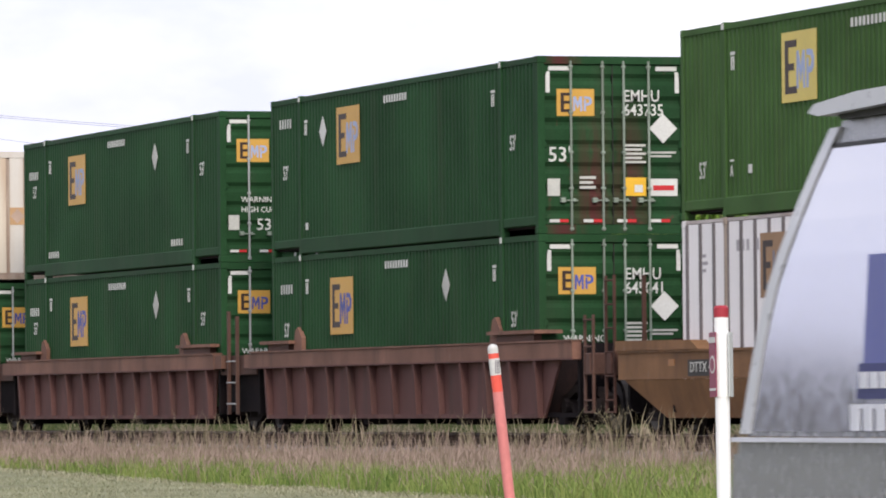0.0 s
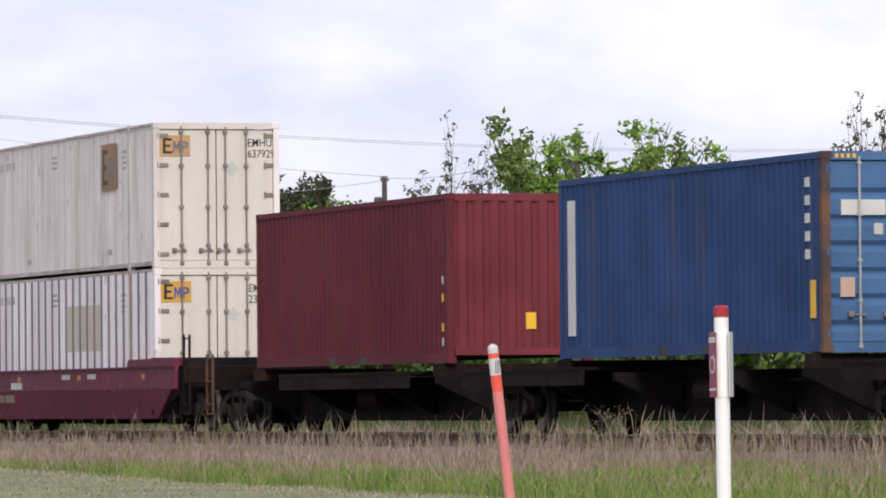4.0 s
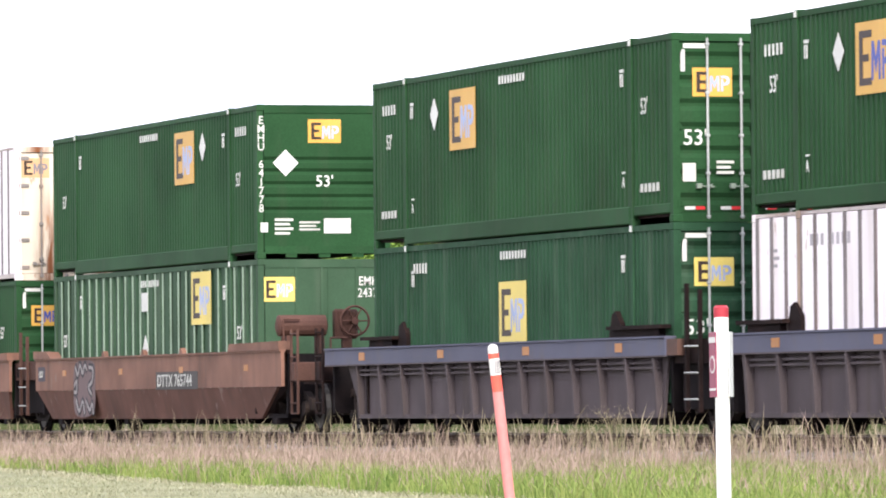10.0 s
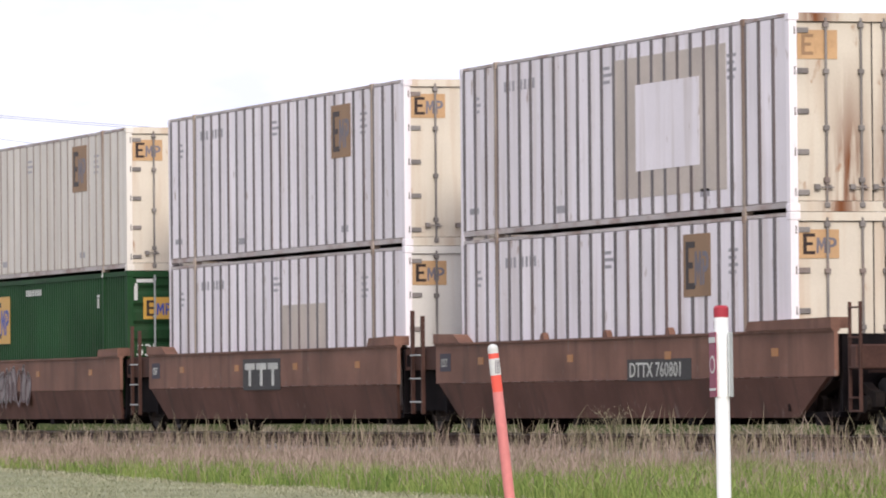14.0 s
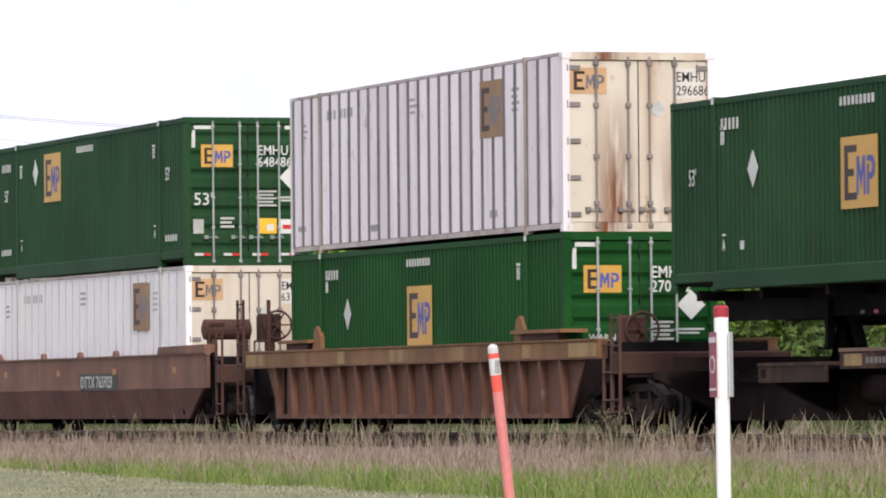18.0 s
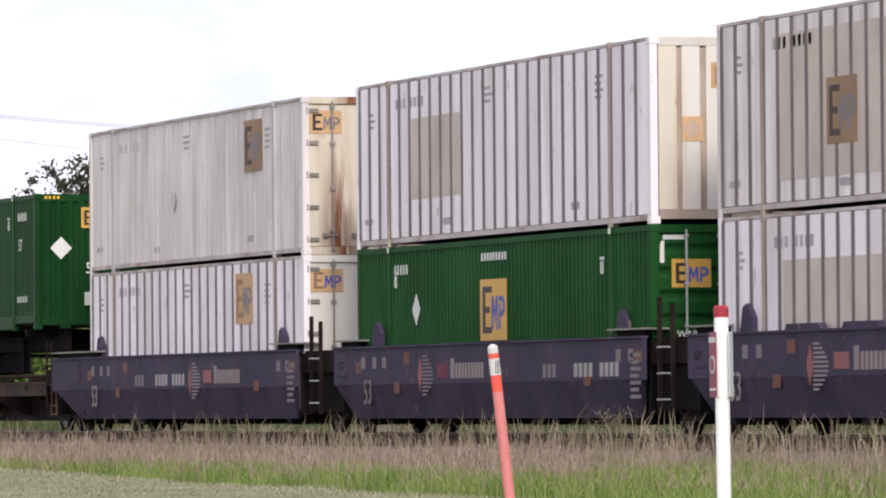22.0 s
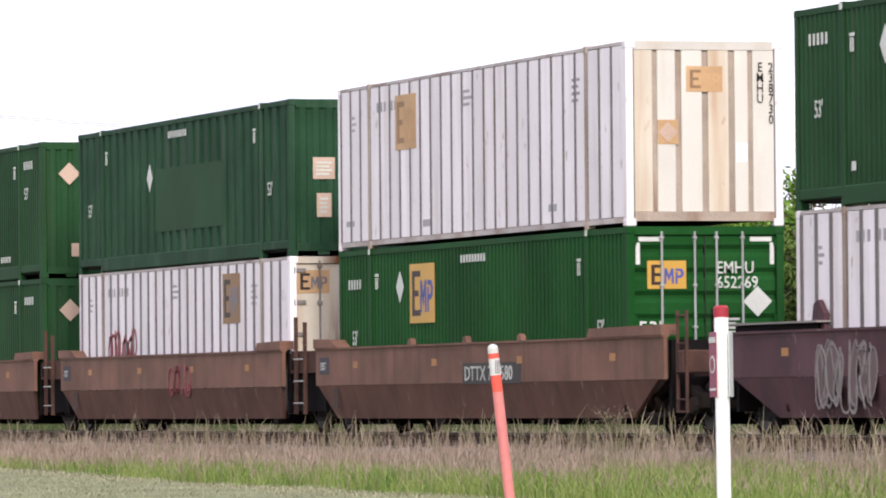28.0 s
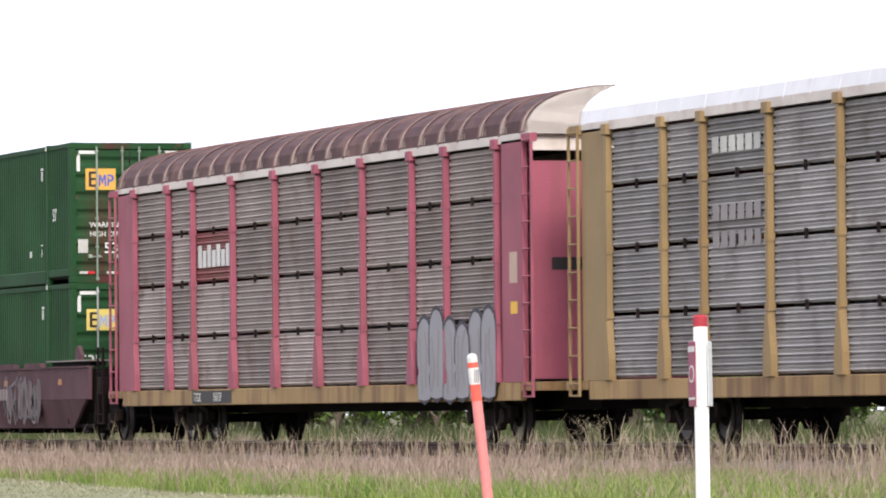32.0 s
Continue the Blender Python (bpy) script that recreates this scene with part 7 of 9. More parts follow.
# navy three-unit car
c = smooth_car((399.5, 419.15, 438.4), "navy", "navy", "dusty navy three-unit well car with worn lettering", teeth=True, flag_marks=False)
for k, s in enumerate((0.0, 19.65, 38.9)):
    side_text("53", 0.62, s + (1.05 if k else 0.9), -HALF - 0.006, 0.52, "spray_dim" if k == 1 else "spray_pale", c, 0.8)
    x = (8.6, 4.3, 4.3)[k]
    disc = "navy_faint" if k == 1 else "spray_pale"
    for e in range(11):
        r = 0.46 * math.sin(math.pi * (e + 0.6) / 11.2)
        bar("owner_bar", s + x + 0.30, s + x + 0.46 + r, -HALF - 0.006, -HALF, 0.66 + e * 0.065, 0.692 + e * 0.065, disc, c)
    shape("owner_diamond", ("owner_diamond",), lambda bm: prism(bm, [(0, 0.30), (0.14, 0.0), (0.28, 0.30), (0.14, 0.60)], "y", -0.006, 0), "rack_red", c, "", (s + x + 0.02, -HALF, 0.72))
    bar("owner_bar", s + x + 1.15, s + x + 1.75, -HALF - 0.006, -HALF, 0.96, 1.20, "rack_red" if k != 1 else "purple", c)
    glyph_bars(c, s + x + 1.95, -HALF - 0.006, 0.94, 1, 0.3, 0.20, 0.34, "spray_pale")
    glyph_bars(c, s + x + 2.22, -HALF - 0.006, 0.94, 9, 0.18, 0.12, 0.26, "spray_pale")
    for a, q, m2 in ((11.3, 3, "navy_faint"), (12.9, 4, "navy_print"), (14.2, 4, "navy_print")):
        glyph_bars(c, s + a - (6.8 if k == 0 else 0), -HALF - 0.006, 0.92, q, 0.25, 0.16, 0.22, m2)
    for a in (0.9, 1.6, 2.2, 15.0, 15.6):
        bar("mark_bar", s + a, s + a + 0.22, -HALF - 0.006, -HALF, 1.14, 1.34, "navy_faint", c)
    lines_side(c, s + 15.7, 0.55, 0.5, 0.75, 7, "navy_faint", -HALF - 0.006)
    for a, z0 in ((0.55, 1.06), (2.9, 0.70), (3.5, 1.20), (13.4, 0.78), (15.9, 1.12)):
        bar("rust_square", s + a, s + a + 0.34, -HALF - 0.005, -HALF, z0, z0 + 0.20, "rust_mark", c)
    bar("unit_plate", s - 0.55, s - 0.05, -HALF - 0.012, -HALF, 1.02, 1.42, "navy", c, "", 0.004)
white_box(399.5, TOP, "grey-white streaked smooth 53-foot container, rusty doors", "white_worn", 0, 24, (12.1, 1.67), "brown", diamond=(6.8, 1.27), door="cream_rusty")
white_box(399.5, LOW, "white ribbed 53-foot container in a navy car", logo=(11.4, 1.70), style="tan", door="white_door")
white_box(419.15, TOP, "white ribbed 53-foot container with a blank tan square", logo=None, patch=(3.3, 0.78, 2.9, 1.4), end="bays", style="tan")
green_box(419.15, LOW, "green_bright", "bright green 53-foot container in a navy car", logo=(7.3, 1.2), diamond=(3.6, 1.78), high53=0.95, warning=True, extra=(("num", 2.3, 2.4),))
white_box(438.4, TOP, "white ribbed 53-foot container with tan weathered square", "white_worn", logo=(4.7, 0.91), style="brown", patch=(2.7, 0.46, 4.9, 2.14), end="bays", number=("EMHU", "241109"))
white_box(438.4, LOW, "white ribbed 53-foot container with bayed end", logo=None, patch=(2.8, 1.0, 4.8, 1.2), end="bays", number=("EMHU", "239287"))
# rust-brown ribbed three-unit car
ribbed_car((462.35, 481.85, 501.25), "rib_brown", "rib_brown", "rust-brown three-unit well car with ribbed sides", pitch=1.08, dark="deck")
green_box(462.35, TOP, "green", A + " with sooty doors, stacked", logo=(7.3, 1.09), diamond=(3.6, 1.85), warning=True, dim=True, high53=1.45, extra=(("A", 2.3, 0.6), ("sq", 3.1, 0.6), ("A", 13.6, 0.6), ("sq", 12.6, 0.6), ("num", 2.3, 2.4)), fouled=True)
white_box(462.35, LOW, "white ribbed 53-foot container with clean white doors", logo=(11.5, 1.70), door="white_clean", style="brown")
d = green_box(481.85, TOP, "green_bright", "bright green 53-foot container with yellow end strips, stacked", logo=(7.3, 1.06), diamond=(12.3, 1.85), style="faded", end="upright", dim=True, high53=1.45, extra=(("A", 2.3, 0.6), ("sq", 3.1, 0.6), ("A", 13.6, 0.6), ("sq", 12.6, 0.6), ("num", 12.6, 2.3)), place=0.62)
yellow_strips(d)
green_box(481.85, LOW, "green_bright", "bright green 53-foot container in a rust-brown car", logo=(7.4, 1.19), diamond=(3.7, 1.76), warning=True, high53=0.85, extra=(("num", 2.3, 2.3),))
d = green_box(501.25, TOP, "green", A + " with yellow end strips, stacked", logo=(7.5, 1.1), diamond=(12.5, 1.87), style="faded", end="upright", high53=1.45, extra=(("A", 2.3, 0.6), ("sq", 3.1, 0.6), ("num", 12.6, 2.3)), place=0.6)
yellow_strips(d)
d = green_box(501.25, LOW, "green_grey", "grey-green 53-foot container with pale upright posts", logo=(3.8, 1.74), diamond=(8.0, 1.3), style="pale", end="upright", ribs=0.62)
for k in range(26):
    bar("pale_post", 0.62 + k * 0.6, 0.68 + k * 0.6, 0.0, 0.012, 0.3, 2.78, "green_rib", d)
for y in (0.5, 1.1, 1.7, 2.1):
    bar("pale_post", C_LEN + 0.001, C_LEN + 0.008, y, y + 0.09, 0.3, 2.7, "cream_door", d)
# brown three-unit car
c = smooth_car((525.2, 544.7, 564.1), "brown", "brown_low", "light brown three-unit well car with white spray marks", brake=False, dark="gear_brown")
car_number(c, "DTTX 765580", 2.6, 0.90, 0.34)
car_number(c, "DTTX 765580", 38.9 + 8.2, 0.90, 0.34)
graffiti(c, 8.3, 0.34, 2.4, 1.1, 41, ("decal_white", "spray_white"))
graffiti(c, 19.5 + 8.0, 0.72, 1.8, 0.62, 42, ("spray_red",))
for s in (19.5, 38.9):
    side_text("53", 0.5, s + 0.2, -HALF, 0.46, "decal_black", c, 0.8)
green_box(525.2, TOP, "green", A + " stacked on a matching one", logo=(10.3, 1.5), diamond=(4.8, 2.26), note="grey", end="upright", dim=True, high53=1.85, extra=(("code", 2.2, 0.4), ("code", 12.4, 0.4), ("num", 14.6, 2.35)), place=0.62, place_z=2.22)
green_box(525.2, LOW, "green", A + " low in a light brown car", logo=(10.3, 1.47), diamond=(4.8, 2.22), note="grey", end="upright", dim=True, high53=1.2, extra=(("num", 14.6, 2.35),), place=0.62, place_z=2.22)
d = green_box(544.7, TOP, "green_dark", "old dark green 53-foot container with wide corrugations", logo=None, diamond=(5.9, 1.79), end="upright", dim=True, ribs=0.6, high53=1.3, bare_end=True)
bar("patch", 6.3, 11.5, -0.004, 0.0, 0.7, 1.95, "green", d).location = (6.3, 0.006, 0.7)
for y0, z0, w, n in ((0.45, 1.42, 0.42, 0.40), (0.52, 0.72, 0.28, 0.44)):
    bar("weight_plate", C_LEN + 0.002, C_LEN + 0.010, y0, y0 + w, z0, z0 + n, "decal_pink", d)
    lines_end(d, C_LEN + 0.010, y0 + 0.06, z0 + 0.06, w - 0.12, n - 0.12, 4, "decal_dim")
for d in (TRAIN[-3][0], TRAIN[-2][0]):
    bar("weight_plate", C_LEN + 0.002, C_LEN + 0.008, 0.66, 1.02, 0.46, 0.74, "decal_pink", d)
white_box(544.7, LOW, "white ribbed 53-foot container with red scrawls", logo=(11.4, 1.72), style="brown", door="cream_rusty")
graffiti(TRAIN[-1][0], 2.4, 0.9, 2.2, 0.8, 43, ("spray_red",), None, 0.0)
white_box(564.1, TOP, "white ribbed 53-foot container with striped end", logo=(3.6, 1.67), style="bare", end="bays", ribbed=0.085, number=("EMHU", "238730"))
green_box(564.1, LOW, "green_bright", "bright green 53-foot container, doors with clean rods", logo=(4.4, 1.55), diamond=(3.8, 2.19), number=("EMHU", "652269"), high53=1.35, mark=False, extra=(("num", 0.6, 2.2),))
# grimy purple-brown three-unit car
c = smooth_car((587.9, 607.45, 626.9), "purple_grey", "purple_grey", "grimy purple-brown three-unit well car covered in graffiti", teeth=True, brake=False)
for k, (x, w, p, f) in enumerate(((1.3, 2.6, "spray_pale", "spray_fill"), (5.2, 2.6, "spray_dim", "spray_fill"), (8.6, 4.2, "spray_pale", "spray_fill"), (13.2, 1.4, "spray_dim", "spray_fill"), (19.6 + 0.9, 1.6, "spray_teal", "spray_fill"),
                                  (19.6 + 3.4, 4.6, "spray_teal", "spray_fill"), (19.6 + 10.0, 2.2, "spray_teal", "spray_fill"), (19.6 + 13.0, 2.2, "spray_dim", "spray_fill"), (39.0 + 1.2, 1.6, "spray_dim", "spray_fill"),
                                  (39.0 + 3.4, 1.6, "spray_dim", "spray_fill"), (39.0 + 7.4, 1.2, "spray_dim", "spray_fill"), (39.0 + 11.0, 3.4, "spray_teal", "spray_fill"))):
    graffiti(c, x, 0.36, w, 1.0, 50 + k, (p, "spray_dim" if k % 2 else "spray_grey"), f, bold=0.62)
for s in (19.6, 39.0):
    glyph_bars(c, s + 9.0, -HALF - 0.012, 0.86, 4, 0.30, 0.20, 0.24, "spray_pale")
    glyph_bars(c, s + 10.4, -HALF - 0.012, 0.86, 4, 0.26, 0.18, 0.24, "spray_pale")
shape("graffiti_stroke", ("cone_sketch",), lambda bm: [prism(bm, o, "y", -0.006, 0) for o in (((0, 0), (0.12, 0), (0.82, 1.15), (0.74, 1.2)), ((1.5, 0), (1.62, 0), (0.9, 1.2), (0.82, 1.15)), ((0.0, 0), (1.6, 0), (1.6, 0.08), (0.0, 0.08)), ((0.5, 0.55), (1.1, 0.55), (1.1, 0.63), (0.5, 0.63)))], "spray_pale", c, "", (39.0 + 5.4, -HALF - 0.003, 0.34))
lines_side(c, 4.4, 0.94, 1.9, 0.2, 1, "decal_dim", -HALF - 0.006)
green_box(587.9, TOP, "green", A + " with sooty lower doors, stacked", logo=(4.6, 1.54), diamond=(3.7, 2.22), style="faded", dim=True, high53=1.45, extra=(("num", 0.6, 2.35), ("sq", 2.3, 0.5)), fouled=True)
white_box(587.9, LOW, "white ribbed 53-foot container in a graffitied car", logo=(11.5, 1.72), style="bare", door="white_door")
white_box(607.45, TOP, "white ribbed 53-foot container with deep rust on its doors", logo=(11.4, 1.69), door="cream_rusty")
green_box(607.45, LOW, "green_bright", "bright green 53-foot container in a graffitied car", logo=(4.2, 1.53), diamond=(3.5, 2.16), high53=1.15, extra=(("num", 0.6, 2.25),))
green_box(626.9, TOP, "green", A + " with rusty doors, last of the stacks", logo=(7.3, 1.05), diamond=(3.6, 1.81), warning=True, dim=True, high53=1.45, extra=(("A", 2.3, 0.6), ("sq", 3.1, 0.6), ("A", 13.6, 0.6), ("sq", 12.6, 0.6), ("num", 2.3, 2.4)), fouled=True)
green_box(626.9, LOW, "green", A + " low in a graffitied car", logo=(4.4, 1.52), diamond=(3.5, 2.14), style="pale", number=None, high53=0.7, extra=(("num", 0.6, 2.3),))
# auto racks
c, h = autorack(647.5, "faded red autorack with grey screens and rusted domed roof", "rack_pink", "rack_screen", "rack_roof", "rack_sill", "rack_pink", logo=True)
rolling(c)
bar("number_plate", 6.2, 9.0, -h - 0.005, -h, 0.73, 0.97, "decal_black", c)
side_text("TTGX", 0.24, 6.3, -h - 0.008, 0.77, "decal_dim", c, 0.85)
side_text("156159", 0.24, 7.7, -h - 0.008, 0.77, "decal_dim", c, 0.85)
for k in range(7):
    bar("owner_bar", 6.55 + k * 0.33, 6.78 + k * 0.33, -h + 0.04, -h + 0.05, 3.30, 3.72 if k % 2 == 0 else 3.62, "decal_white", c)
M["spray_ice"] = plain("pale_blue_grey_spray", (0.27, 0.265, 0.285), 0.6)
for k in range(6):
    x, w, z0, z1 = 21.0 + 0.72 * k, 0.78, 0.70 + 0.03 * (k % 2), 2.12 + 0.14 * math.sin(k * 1.7)
    def bulge(bm, e=0.0):
        pts = [(w / 2 + (w / 2 + e) * math.cos(a), z1 - z0 - w / 2 + (w / 2 + e) * math.sin(a)) for a in [q * math.pi / 8 for q in range(9)]]
        prism(bm, pts + [(-e, 0.62), (0.10, 0.52), (-e, 0.40), (0.05, 0.05), (w * 0.5, -e), (w - 0.05, 0.05), (w + e, 0.4)], "y", -0.004, 0)
    shape("graffiti_outline", ("bulge_outline", k), lambda bm: bulge(bm, 0.055), "spray_dark", c, "", (x, -h - 0.036 - 0.008 * (k % 2), z0))
    shape("graffiti_letter", ("bulge", k), lambda bm: bulge(bm, -0.02), "spray_ice", c, "", (x, -h - 0.041 - 0.008 * (k % 2), z0))
    def curls(bm, k=k):
        r = random.Random(k)
        for q in range(2):
            a = 0.2 + 0.3 * q
            sprayed_line(bm, smooth_line([(a + r.uniform(-0.1, 0.1), 0.15 + 0.3 * v + 0.1 * q) for v in range(4)], False, 4), 0.035, -0.004, 0)
    tagged(shape("graffiti_cut", ("bulge_curls", k), curls, "spray_grey", c, "", (x, -h - 0.046 - 0.008 * (k % 2), z0)), kind="stuff")
bar("label", 26.0, 26.4, -h - 0.004, -h, 2.6, 3.1, "decal_pink", c)
bar("label", 26.05, 26.4, -h - 0.004, -h, 2.1, 2.3, "yellow_mark", c)
c, h = autorack(676.6, "tan-yellow autorack with grey screens and a silver roof", "rack_yellow", "rack_screen_grey", "roof_silver", "rack_sill", "rack_pink")
rolling(c)
for z, m2 in ((4.3, "decal_dim"), (3.3, "spray_grey"), (2.9, "spray_grey")):
    for k in range(6):
        bar("owner_bar", 6.6 + k * 0.36, 6.86 + k * 0.36, -h + 0.04, -h + 0.05, z, z + 0.24, m2, c)
# ---- ground ----
M["lawn"] = surface("mown_grass", (0.20, 0.205, 0.12), 0.9, var=0.30, scale=0.35, fine=9.0, dirt=(0.31, 0.28, 0.20), dirt_amount=0.6, bump=0.6, dist=0.05, spec=0.15)
M["soil"] = surface("gravelly_grass_soil", (0.125, 0.118, 0.066), 0.95, var=0.3, scale=0.5, fine=14.0, dirt=(0.08, 0.10, 0.035), dirt_amount=0.7, bump=0.6, dist=0.04, spec=0.15)
M["asphalt"] = surface("worn_asphalt", (0.060, 0.058, 0.057), 0.85, var=0.2, scale=0.6, fine=60.0, bump=0.4, dist=0.006)
M["ballast"] = surface("grey_ballast", (0.215, 0.195, 0.190), 0.9, var=0.3, scale=2.0, fine=22.0, dirt=(0.11, 0.08, 0.065), dirt_amount=0.7, bump=0.9, dist=0.05, spec=0.2)
M["stone"] = surface("ballast_stone", (0.185, 0.168, 0.168), 0.9, var=0.2, island=True, spread=0.45, spec=0.2)
M["tie"] = surface("weathered_oak_tie", (0.075, 0.055, 0.045), 0.9, var=0.3, spread=0.25, dirt=(0.16, 0.13, 0.11), dirt_amount=0.5)
M["rail"] = surface("rusty_rail_web", (0.075, 0.042, 0.03), 0.7, var=0.3)
M["rail_head"] = surface("polished_rail_head", (0.20, 0.17, 0.16), 0.45, metal=0.6, var=0.1)
M["paint_line"] = surface("worn_road_paint", (0.60, 0.58, 0.50), 0.7, var=0.2)


def ground_height(x, y):
    """Low road and verge, a slight rise to the track bed, level beyond."""
    z = -0.62
    if y > 8:
        z += 0.10 * min(1, (y - 8) / 12)
    if y > 29.2:
        z += 0.12 * min(1, (y - 29.2) / 1.2)
    if y > 40:
        z += 0.10
    return z + 0.03 * noise.noise((x * 0.09, y * 0.16, 0.3)) * (1 if y > 10.5 else 0)


def sheet(bm, xs, ys, height):
    grid = [[bm.verts.new((x, y, height(x, y))) for y in ys] for x in xs]
    for a, b in zip(grid, grid[1:]):
        for k in range(len(ys) - 1):
            bm.faces.new((a[k], b[k], b[k + 1], a[k + 1]))


def spaced(a, b, n):
    return [a + (b - a) * k / n for k in range(n + 1)]


def ground():
    xs = [-4200, -1800, -800] + spaced(-420, 120, 180) + [400, 1200, 4200]
    ys = [-4200, -900, -200, -60] + spaced(-20, 10, 12) + spaced(11, 44, 44) + spaced(48, 130, 14) + [300, 900, 4200]
    bm = bmesh.new()
    sheet(bm, xs, ys, lambda x, y: ground_height(max(-420, min(120, x)), y))
    me = bpy.data.meshes.new("ground")
    for m in ("lawn", "soil"):
        me.materials.append(M[m])
    bm.to_mesh(me)
    bm.free()
    for p in me.polygons:
        p.material_index = 1 if 21.1 - (p.center.x + 68.7) * 0.105 < p.center.y else 0
        p.use_smooth = True
    tagged(new("ground", me), "mown grass rising gently to the railway bank", "ground", kind="structure")


def structure(name, build, material, label, category):
    ob = new(name, mesh_of((name, label), build))
    ob.material_slots[0].link = "OBJECT"
    ob.material_slots[0].material = M[material]
    return tagged(ob, label, category, kind="structure")


ground()
structure("road", lambda bm: prism(bm, [(3.4, -0.80), (10.2, -0.80), (10.2, -0.605), (6.8, -0.575), (3.4, -0.605)], "x", -900, 900), "asphalt", "worn asphalt country road along the verge", "road")
for y in (3.7, 9.85):
    structure("road_line", lambda bm, y=y: block(bm, -300, 300, y, y + 0.1, -0.62, -0.598 if y < 5 else -0.597), "paint_line", "worn painted edge line of the road " + ("near" if y < 5 else "far") + " lane", "road marking")


def ballast_height(x, y):
    d = abs(y - MID_Y)
    base = -0.20 if d < 1.05 else -0.20 - 0.36 * min(1.0, (d - 1.05) / 1.9)
    return base + 0.028 * noise.noise((x * 1.7, y * 2.1, 0.7)) - (0.06 if d > 2.95 else 0)


structure("track_bed", lambda bm: sheet(bm, [-900, -400] + spaced(-240, 30, 420) + [200, 900], spaced(MID_Y - 3.05, MID_Y + 3.05, 22), ballast_height), "ballast", "grey crushed-stone bed of the railway", "track bed")


def stones():
    """Loose ballast stones on the near shoulder."""
    rng = random.Random(5)
    verts, faces = [], []
    for k in range(12000):
        x, y = rng.uniform(-150, -62), MID_Y - rng.uniform(1.2, 3.6)
        s = rng.uniform(0.022, 0.048)
        z = (ballast_height(x, y) if y > MID_Y - 3.0 else -0.49) + s * 0.3
        a = rng.random() * 6.28
        n = len(verts)
        for q in range(4):
            b = a + q * 1.5708 + rng.uniform(-0.3, 0.3)
            verts.append((x + s * math.cos(b) * rng.uniform(0.8, 1.3), y + s * math.sin(b) * rng.uniform(0.8, 1.3), z + rng.uniform(-0.3, 0.3) * s))
        verts += [(x + rng.uniform(-.3, .3) * s, y, z + s * rng.uniform(0.6, 1.0)), (x, y, z - s)]
        for q in range(4):
            faces += [(n + q, n + (q + 1) % 4, n + 4), (n + (q + 1) % 4, n + q, n + 5)]
    me = bpy.data.meshes.new("ballast_stones")
    me.from_pydata(verts, [], faces)
    me.materials.append(M["stone"])
    tagged(new("ballast_stones", me), "loose grey ballast stones along the track", "ballast", kind="stuff")


stones()
track = structure("railway_track", lambda bm: [block(bm, -900, 900, MID_Y + s * 0.7175 - 0.07, MID_Y + s * 0.7175 + 0.07, -0.149, -0.146) for s in (-1, 1)], "rail", "single railway track with rusty rails on wooden ties", "railway track")
for s in (-1, 1):
    y = MID_Y + s * 0.753
    shape("rail", ("rail_bar",), lambda bm: prism(bm, [(-0.07, -0.150), (0.07, -0.150), (0.07, -0.135), (0.012, -0.118), (0.012, -0.05), (0.034, -0.035), (0.034, -0.012), (-0.034, -0.012), (-0.034, -0.035), (-0.012, -0.05), (-0.012, -0.118), (-0.07, -0.135)], "x", -900, 900), "rail", track, "", (0, y, 0))
    shape("rail_head", ("rail_head_bar",), lambda bm: block(bm, -900, 900, -0.03, 0.03, -0.012, -0.001), "rail_head", track, "", (0, y, 0))
for k in range(120):
    shape("tie", ("tie",), lambda bm: chamfered(bm, -0.11, 0.11, -1.3, 1.3, -0.36, -0.151, 0.015), "tie", track, "", (-78 - k * 0.52, MID_Y, 0))


# ---- grass ----
def grass_material(name, low, high):
    m = surface(name, low, 0.8, var=0.15, bump=0, spec=0.2)
    n, ln = m.node_tree.nodes, m.node_tree.links
    geo = n.new("ShaderNodeNewGeometry")
    mix = n.new("ShaderNodeMix")
    mix.data_type = "RGBA"
    mix.inputs["A"].default_value, mix.inputs["B"].default_value = (*low, 1), (*high, 1)
    place = n.new("ShaderNodeTexCoord")
    patches = n.new("ShaderNodeTexNoise")
    patches.inputs["Scale"].default_value, patches.inputs["Detail"].default_value = 0.8, 4
    ln.new(place.outputs["Object"], patches.inputs["Vector"])
    spread = n.new("ShaderNodeMapRange")
    spread.inputs["From Min"].default_value, spread.inputs["From Max"].default_value = 0.35, 0.65
    spread.inputs["To Min"].default_value, spread.inputs["To Max"].default_value = -0.3, 0.3
    ln.new(patches.outputs["Fac"], spread.inputs["Value"])
    both = n.new("ShaderNodeMath")
    both.use_clamp = True
    ln.new(geo.outputs["Random Per Island"], both.inputs[0])
    ln.new(spread.outputs[0], both.inputs[1])
    ln.new(both.outputs[0], mix.inputs["Factor"])
    ln.new(mix.outputs["Result"], n["Principled BSDF"].inputs["Base Color"])
    n["Principled BSDF"].inputs["Subsurface Weight"].default_value = 0.0
    return m


